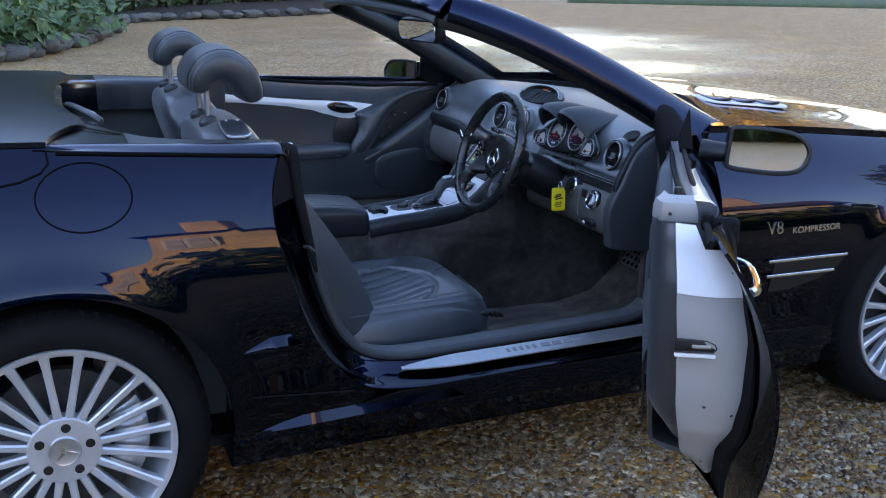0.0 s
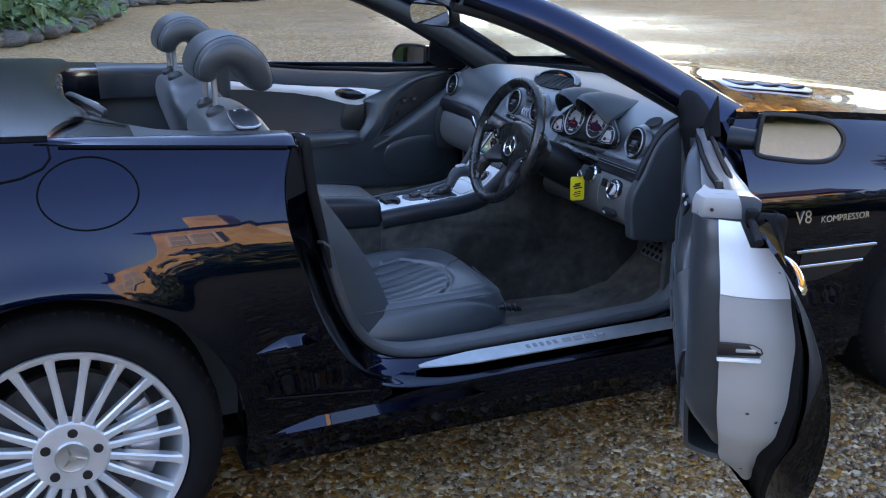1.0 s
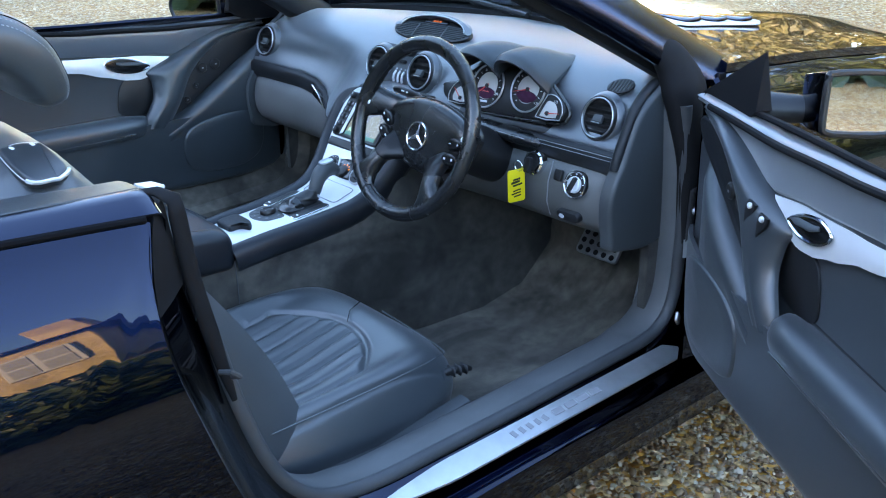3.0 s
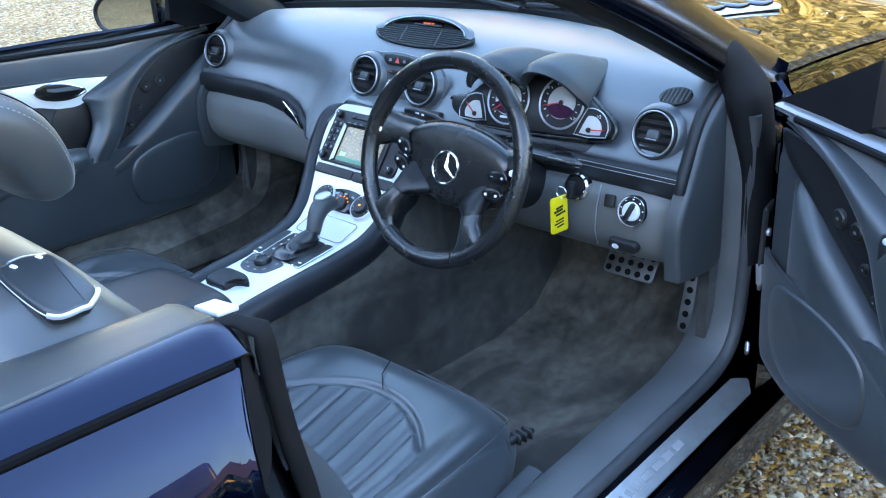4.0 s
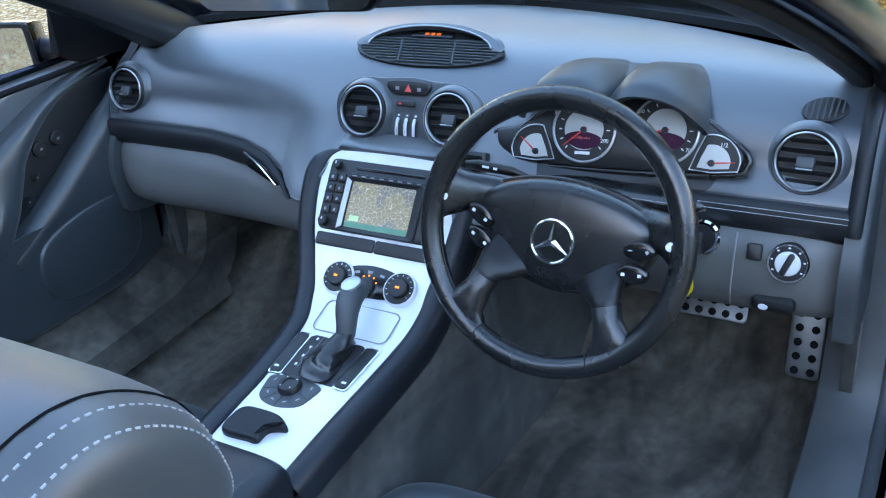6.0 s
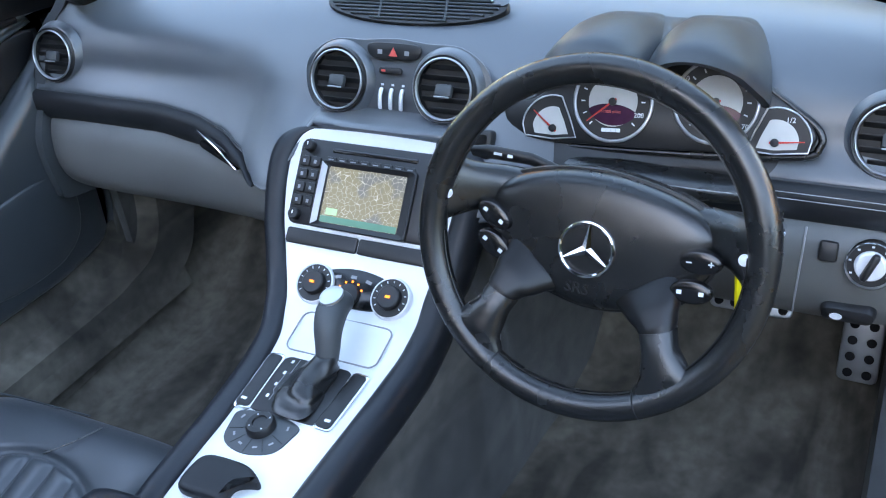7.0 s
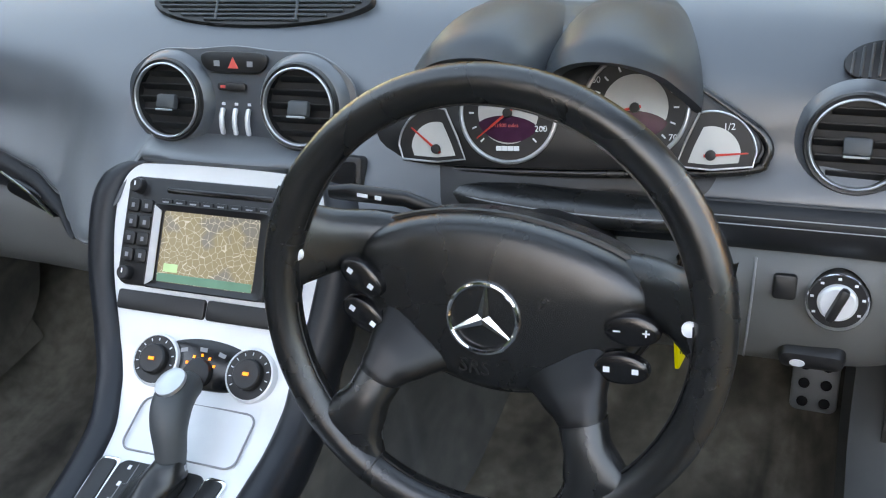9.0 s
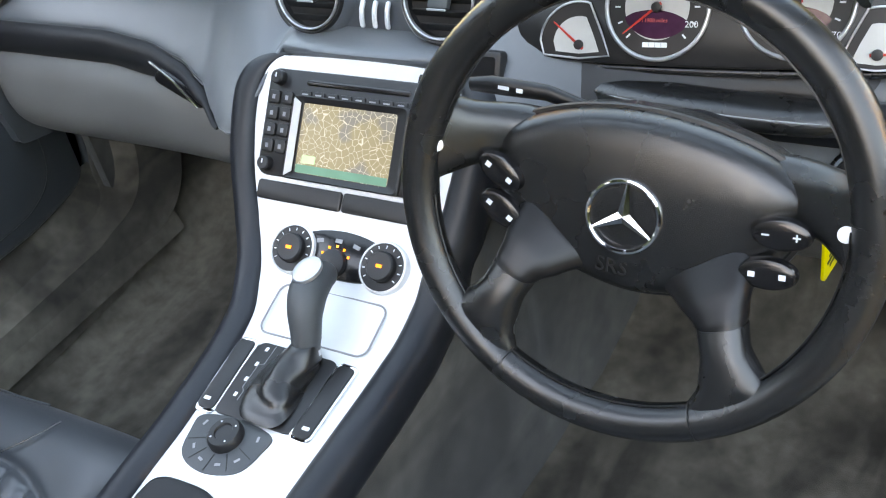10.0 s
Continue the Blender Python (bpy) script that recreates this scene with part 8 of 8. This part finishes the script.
    part("door_mirror_glass", moved(prism([(p.x * 0.98, p.y * 0.98) for p in shape], 0.002), m @ gx @ pose(0, 0, 0.003, 3.4 if side > 0 else 0, 0, 0)), MIRROR, ob, "mirror glass")
    part("repeater_lamp", moved(prism(rounded(0.05, 0.012, 0.005), 0.004, 0.002), m @ axes(gx @ Vector((0.095, -0.01, -0.05)), (0.9, -0.3, 0), (0.2, -0.9, 0.1))), LENS_AMBER, ob)
    # outer handle
    oh = [flank(x, 0.842, o) for x, o in ((0.66, 0.0), (0.68, 0.012), (0.74, 0.020), (0.82, 0.018), (0.85, 0.0))]
    part("outer_handle", moved(tube(spline(oh, 16), 0.009, 10, False, 0.7), m), CHROME, ob, "bright outer door handle", 60)
    return ob


door(1, 55.7)
door(-1, 0)


# ---- ground and surroundings ----
def ground_sheet():
    """One sheet to the horizon, finer near the car."""
    steps = [0, 1, 2, 3.5, 5, 7, 10, 14, 20, 30, 45, 70, 120, 250, 600, 1500]
    line = [-s for s in steps[:0:-1]] + steps
    bm = bmesh.new()
    vs = [[bm.verts.new((x, y, 0.0)) for y in line] for x in line]
    for i in range(len(line) - 1):
        for j in range(len(line) - 1):
            bm.faces.new((vs[i][j], vs[i + 1][j], vs[i + 1][j + 1], vs[i][j + 1]))
    return bm


tagged(make("ground", ground_sheet(), GRAVEL), "gravel drive of brown and buff flint, wet in places", "gravel", kind="structure")


def stones(seed, count, x0, x1, y0, y1, size):
    """Loose flints as one mesh: low rounded lumps, no two alike."""
    rng = np.random.default_rng(seed)
    base = np.array([(0, 0, 1), (0.9, 0, 0.3), (0.28, 0.85, 0.3), (-0.72, 0.53, 0.3), (-0.72, -0.53, 0.3), (0.28, -0.85, 0.3),
                     (0.72, 0.53, -0.4), (-0.28, 0.85, -0.4), (-0.9, 0, -0.4), (-0.28, -0.85, -0.4), (0.72, -0.53, -0.4)])
    tris = [(0, 1, 2), (0, 2, 3), (0, 3, 4), (0, 4, 5), (0, 5, 1), (1, 6, 2), (2, 6, 7), (2, 7, 3), (3, 7, 8), (3, 8, 4), (4, 8, 9), (4, 9, 5), (5, 9, 10), (5, 10, 1), (1, 10, 6)]
    verts, faces = [], []
    for k in range(count):
        s = size * rng.lognormal(0, 0.32)
        a = rng.uniform(0, 2 * math.pi)
        sx, sy, sz = s * rng.uniform(0.7, 1.25), s * rng.uniform(0.6, 1.0), s * rng.uniform(0.35, 0.7)
        p = base * (1 + rng.normal(0, 0.12, base.shape)) * (sx, sy, sz)
        c, d = math.cos(a), math.sin(a)
        tilt = rng.normal(0, 0.3)
        px, py, pz = p[:, 0] * c - p[:, 1] * d, p[:, 0] * d + p[:, 1] * c, p[:, 2] + p[:, 0] * tilt
        off = len(verts)
        x, y, z = rng.normal((x0 + x1) / 2, (x1 - x0) / 2.6), rng.normal((y0 + y1) / 2, (y1 - y0) / 2.6), rng.uniform(0.0, 0.007)
        verts += list(zip(px + x, py + y, pz + z))
        faces += [tuple(v + off for v in t) for t in tris]
    me = bpy.data.meshes.new("gravel")
    me.from_pydata([tuple(map(float, v)) for v in verts], [], faces)
    me.materials.append(PEBBLE)
    me.shade_smooth()
    me.set_sharp_from_angle(angle=radians(50))
    return new("gravel", me)


tagged(stones(3, 60000, 0.1, 3.4, -2.6, 0.0, 0.0064), "loose brown and buff flint gravel beside the car", "gravel", kind="stuff")
tagged(stones(4, 14000, -0.6, 5.5, -3.6, 1.0, 0.0090), "loose flint gravel scattered on the drive", "gravel", kind="stuff")


def leaf_mass(name, seed, count, sampler, size, mat, label, category, curl=0.3):
    """Many separate leaves, each a bent four-sided blade, as one mesh."""
    rng = np.random.default_rng(seed)
    verts, faces = [], []
    for k in range(count):
        c, outward = sampler(rng)
        s = size * rng.uniform(0.6, 1.35)
        n = Vector(outward) + Vector(rng.normal(0, 0.55, 3))
        n.normalize()
        t = n.orthogonal()
        t.rotate(Matrix.Rotation(rng.uniform(0, 6.28), 3, n))
        b = n.cross(t)
        c = Vector(c)
        o = len(verts)
        verts += [c - t * s * 0.5, c + b * s * 0.30 + n * s * curl * 0.2, c + t * s * 0.55 - n * s * curl * 0.4, c - b * s * 0.30 + n * s * curl * 0.2]
        faces += [(o, o + 1, o + 2), (o, o + 2, o + 3)]
    me = bpy.data.meshes.new(name)
    me.from_pydata([tuple(v) for v in verts], [], faces)
    me.materials.append(mat)
    return tagged(new(name, me), label, category, kind="stuff")


# planted bed behind a low stone edging
EDGE_LINE = spline([(-6.0, 9.5, 0), (-2.5, 11.6, 0), (-0.6, 12.9, 0), (0.5, 15.5, 0), (1.35, 19.0, 0), (2.5, 24.0, 0), (8.0, 27.5, 0), (16.0, 36.0, 0)], 60)


def bed_soil():
    rings = []
    for p in EDGE_LINE:
        side = Vector((-0.80, 0.60, 0))
        rings.append([p + Vector((0, 0, 0.004)), p + side * 0.2 + Vector((0, 0, 0.14)), p + side * 2.0 + Vector((0, 0, 0.3)), p + side * 9 + Vector((0, 0, 0.5))])
    return loft(rings, False)


bed = tagged(make("flower_bed", bed_soil(), SOIL), "dark soil bed edged with rough stones", "flower bed", kind="structure")
rng = random.Random(8)
stone_me = []
for k in range(4):
    bm = bmesh.new()
    bmesh.ops.create_icosphere(bm, subdivisions=2, radius=1.0)
    for v in bm.verts:
        v.co *= 1 + 0.28 * noise.noise(v.co * 1.6 + Vector((k * 7, 0, 0)))
    m = make("stone", bm, STONE, 60)
    stone_me.append(m.data)
    bpy.data.objects.remove(m)
for p in EDGE_LINE[6:52]:
    for k in range(3):
        s = new("stone", rng.choice(stone_me))
        s.parent = bed
        s.location = p + Vector((rng.uniform(-0.25, 0.1), rng.uniform(-0.35, 0.35), 0.08 + 0.03 * k))
        s.scale = (rng.uniform(0.16, 0.30), rng.uniform(0.14, 0.24), rng.uniform(0.07, 0.13))
        s.rotation_euler = (rng.uniform(-0.2, 0.2), rng.uniform(-0.2, 0.2), rng.uniform(0, 6.3))


def bed_leaf(r):
    p = EDGE_LINE[int(r.integers(4, 34))]
    q = p + Vector((-0.80, 0.60, 0)) * float(abs(r.normal(0.75, 0.9)) + 0.28) + Vector((float(r.normal(0, 0.4)), float(r.normal(0, 0.4)), 0))
    h = 0.30 + 0.55 * noise.noise(q * 0.8) + 0.35
    return (q.x, q.y, 0.12 + float(r.uniform(0.1, 1.0)) * max(0.15, h)), (0.3, -0.5, 0.8)


leaf_mass("bedding_plants", 5, 9000, bed_leaf, 0.17, LEAF, "broad green leaves of low bedding plants", "plants")


def hedge_leaf(r):
    u = float(r.uniform(0, 1))
    p = Vector((-9, 15, 0)).lerp(Vector((13, 37.0, 0)), u)
    n = Vector((0.7, -0.72, 0))
    z = float(r.uniform(0.1, 2.6)) ** 1.0
    q = p + n * float(r.normal(0, 0.35)) + n * 0.5 * noise.noise(Vector((u * 40, z, 0)))
    return (q.x, q.y, z), (0.6, -0.6, 0.4)


leaf_mass("hedge", 6, 22000, hedge_leaf, 0.22, HEDGE, "tall dark green hedge behind the bed", "hedge")


# grass verge at the far edge of the drive
def verge():
    rings = []
    for i in range(30):
        a = i / 29
        p = Vector((24, 39, 0)).lerp(Vector((60, 14, 0)), a)
        w = Vector((0.6, 0.8, 0))
        wob = 0.5 * noise.noise(Vector((a * 9, 0, 0)))
        rings.append([p + w * wob + Vector((0, 0, 0.004)), p + w * (wob + 0.25) + Vector((0, 0, 0.10)), p + w * 4 + Vector((0, 0, 0.22)), p + w * 30 + Vector((0, 0, 0.8))])
    return loft(rings, False)


tagged(make("grass_verge", verge(), GRASS), "mown grass verge beyond the gravel", "grass", kind="structure")


# lawn added out of view, only to show as a reflection in the bonnet
def lawn_sheet():
    rings = []
    for i in range(40):
        a = i / 39
        near = Vector((8.5 + 3.0 * abs(2 * a - 1) ** 2 + 0.4 * noise.noise(Vector((a * 11, 2, 0))), -16 + 18 * a, 0))
        out = Vector((1, (a - 0.85) * 0.40, 0))
        rings.append([near + Vector((0, 0, 0.004)), near + out * 0.2 + Vector((0, 0, 0.05)), near + out * 6 + Vector((0, 0, 0.10)), near + out * 20 + Vector((0, 0, 0.2)), near + out * 46 + Vector((0, 0, 0.4))])
    return loft(rings, False)


tagged(make("lawn", lawn_sheet(), GRASS), "unseen lawn added ahead of the car for the bonnet to reflect", "lawn", kind="structure")


def crown_tree(name, x, y, height, spread, seed, mat, leaves, size, label):
    """A tapered trunk with limbs and a loose crown of leaf clumps."""
    r = random.Random(seed)
    tree = thing(name, label, "tree", at=(x, y, 0))
    trunk = tube([(0, 0, 0), (0.1, 0.05, height * 0.25), (-0.1, 0.1, height * 0.55), (0.05, 0, height * 0.85)], [0.32, 0.26, 0.17, 0.05], 10)
    limbs, ends = [trunk], []
    for k in range(9):
        z0 = height * r.uniform(0.25, 0.7)
        a = r.uniform(0, 6.28)
        l = spread * r.uniform(0.5, 0.95)
        end = (l * math.cos(a), l * math.sin(a), z0 + height * r.uniform(0.1, 0.3))
        limbs.append(tube([(0, 0, z0), (end[0] * 0.5, end[1] * 0.5, z0 + (end[2] - z0) * 0.65), end], [0.12, 0.08, 0.03], 7))
        ends.append(Vector(end))
    part("trunk", joined(*limbs), BARK, tree)
    clumps = [(e, spread * r.uniform(0.3, 0.5)) for e in ends] + [(Vector((r.gauss(0, spread * 0.4), r.gauss(0, spread * 0.4), height * r.uniform(0.4, 0.98))), spread * r.uniform(0.25, 0.45)) for _ in range(16)]

    def pick(g):
        c, s = clumps[int(g.integers(0, len(clumps)))]
        d = Vector(g.normal(0, 1, 3)).normalized()
        q = c + d * s * float(g.uniform(0.45, 1.0))
        return (q.x, q.y, max(0.6, q.z)), d

    crown = leaf_mass("crown", seed, leaves, pick, size, mat, "", "")
    crown.parent = tree
    del crown["kind"]
    return tree


# unseen tall trees added to block the low sun, and sunlit ones across the drive
for i in (0, 2, 3, 4):
    t = i / 4
    px, py = -22 - 3 * math.sin(i * 2.1) + 14 * t, -16 + 46 * t
    crown_tree("tree", px, py, 12.5 + 2.0 * math.sin(i * 1.7), 4.6, 20 + i, HEDGE, 2600, 0.75, "unseen tall evergreen added to block the low sun")
for i, (px, py, h) in enumerate(((38, 46, 24), (46, 39, 28), (50, 30, 28), (52, 20, 29), (53, 9, 28), (28, 56, 25), (54, -3, 28), (52, -14, 27), (46, -26, 26))):
    crown_tree("tree", px, py, h, 8.0, 60 + i, AUTUMN if py > 25 else HEDGE, 6500, 0.95, "sunlit golden autumn tree beyond the drive" if py > 25 else "tall dark green tree beyond the drive")


# unseen belt of leaves, added to shade the car and darken low reflections
def belt_leaf(r):
    u = float(r.uniform(0, 1))
    p = spline_at(u)
    z = float(r.uniform(0.0, 1)) * (11.0 + 2.5 * noise.noise(Vector((u * 14, 0, 3)))) * (0.40 + 0.60 * min(1.0, max(0.0, (u - 0.16) / 0.14)) - 0.34 * math.exp(-((u - 0.455) / 0.05) ** 2) + 0.45 * min(1.0, max(0.0, (u - 0.70) / 0.06)))
    q = p + Vector((float(r.normal(0, 1.6)), float(r.normal(0, 1.6)), 0))
    return (q.x, q.y, z), (0.5, -0.4, 0.5)


BELT_LINE = spline([(8, -40, 0), (-10, -36, 0), (-24, -26, 0), (-26, -8, 0), (-22, 12, 0), (-13, 28, 0), (0, 40, 0), (16, 50, 0)], 60)


def spline_at(u):
    f = u * 58.999
    return BELT_LINE[int(f)].lerp(BELT_LINE[int(f) + 1], f - int(f))


leaf_mass("tree_belt", 9, 76000, belt_leaf, 1.15, HEDGE, "unseen dense tree belt added to shade the drive and darken reflections", "trees")


# unseen tall shrubs beyond the lawn, added for the bonnet to reflect
def shrub_leaf(r):
    u = float(r.uniform(0, 1))
    p = Vector((40, -26, 0)).lerp(Vector((43, 24, 0)), u)
    z = float(r.uniform(0.0, 1)) * (13.5 + 4 * noise.noise(Vector((u * 11, 2, 5))))
    return (p.x + float(r.normal(0, 1.3)), p.y + float(r.normal(0, 1.0)), z), (-0.7, -0.1, 0.5)


leaf_mass("shrubs", 17, 44000, shrub_leaf, 0.5, DARK_HEDGE, "unseen tall shrubs added for the bonnet to reflect", "shrubs")


# stone house across the drive, behind the walker, seen in the paintwork
def house(x, y, w, d, h, turn, label, count):
    home = thing("stone_house", label, "house", at=(x, y, 0))
    home.rotation_euler = (0, 0, radians(turn))
    part("wall", box(w, d, h, 0.02, 1, (0, -d / 2, h / 2)), HOUSE_STONE, home)
    roof = loft([[Vector((sx, 0.4, h - 0.05)), Vector((sx, -d / 2, h + d * 0.22)), Vector((sx, -d - 0.4, h - 0.05))] for sx in (-w / 2 - 0.3, w / 2 + 0.3)])
    part("roof", roof, ROOF_TILE, home)
    for sx in (-w * 0.3, w * 0.32):
        part("chimney", box(0.7, 0.6, 1.5, 0.03, 1, (sx, -d / 2, h + d * 0.22 + 0.4)), HOUSE_STONE, home)
    for z in (1.3, 3.9) if h > 4 else (1.8,):
        for k in range(count):
            cx = -w / 2 + w * (k + 0.5) / count
            win = part("window", box(0.9, 0.10, 1.1, 0.01, 1, (cx, 0.03, z)), WINDOW_PAINT, home)
            for ix in (-0.21, 0.21):
                for iz in (-0.26, 0.26):
                    part("pane", box(0.34, 0.02, 0.44, 0.004, 1, (cx + ix, 0.085, z + iz)), WINDOW_DARK, win)


house(3.45, -12.2, 2.9, 4, 5.0, 32, "honey-coloured stone house with tiled roof and white windows", 2)
house(7.0, -9.95, 5.4, 4, 2.6, 32, "low honey-coloured stone wing beside the house", 3)


def near_hedge_leaf(r):
    u = float(r.uniform(0, 1))
    p = Vector((2.6, -11.6, 0)).lerp(Vector((15.0, -4.5, 0)), u)
    z = float(r.uniform(0.0, 1)) * (2.1 + 0.7 * max(0.0, 1 - u / 0.3) + 0.5 * noise.noise(Vector((u * 8, 1, 2))))
    return (p.x + float(r.normal(0, 0.25)), p.y + float(r.normal(0, 0.25)), z), (-0.4, 0.7, 0.5)


leaf_mass("clipped_hedge", 31, 9000, near_hedge_leaf, 0.24, HEDGE, "dark clipped hedge before the house", "hedge")
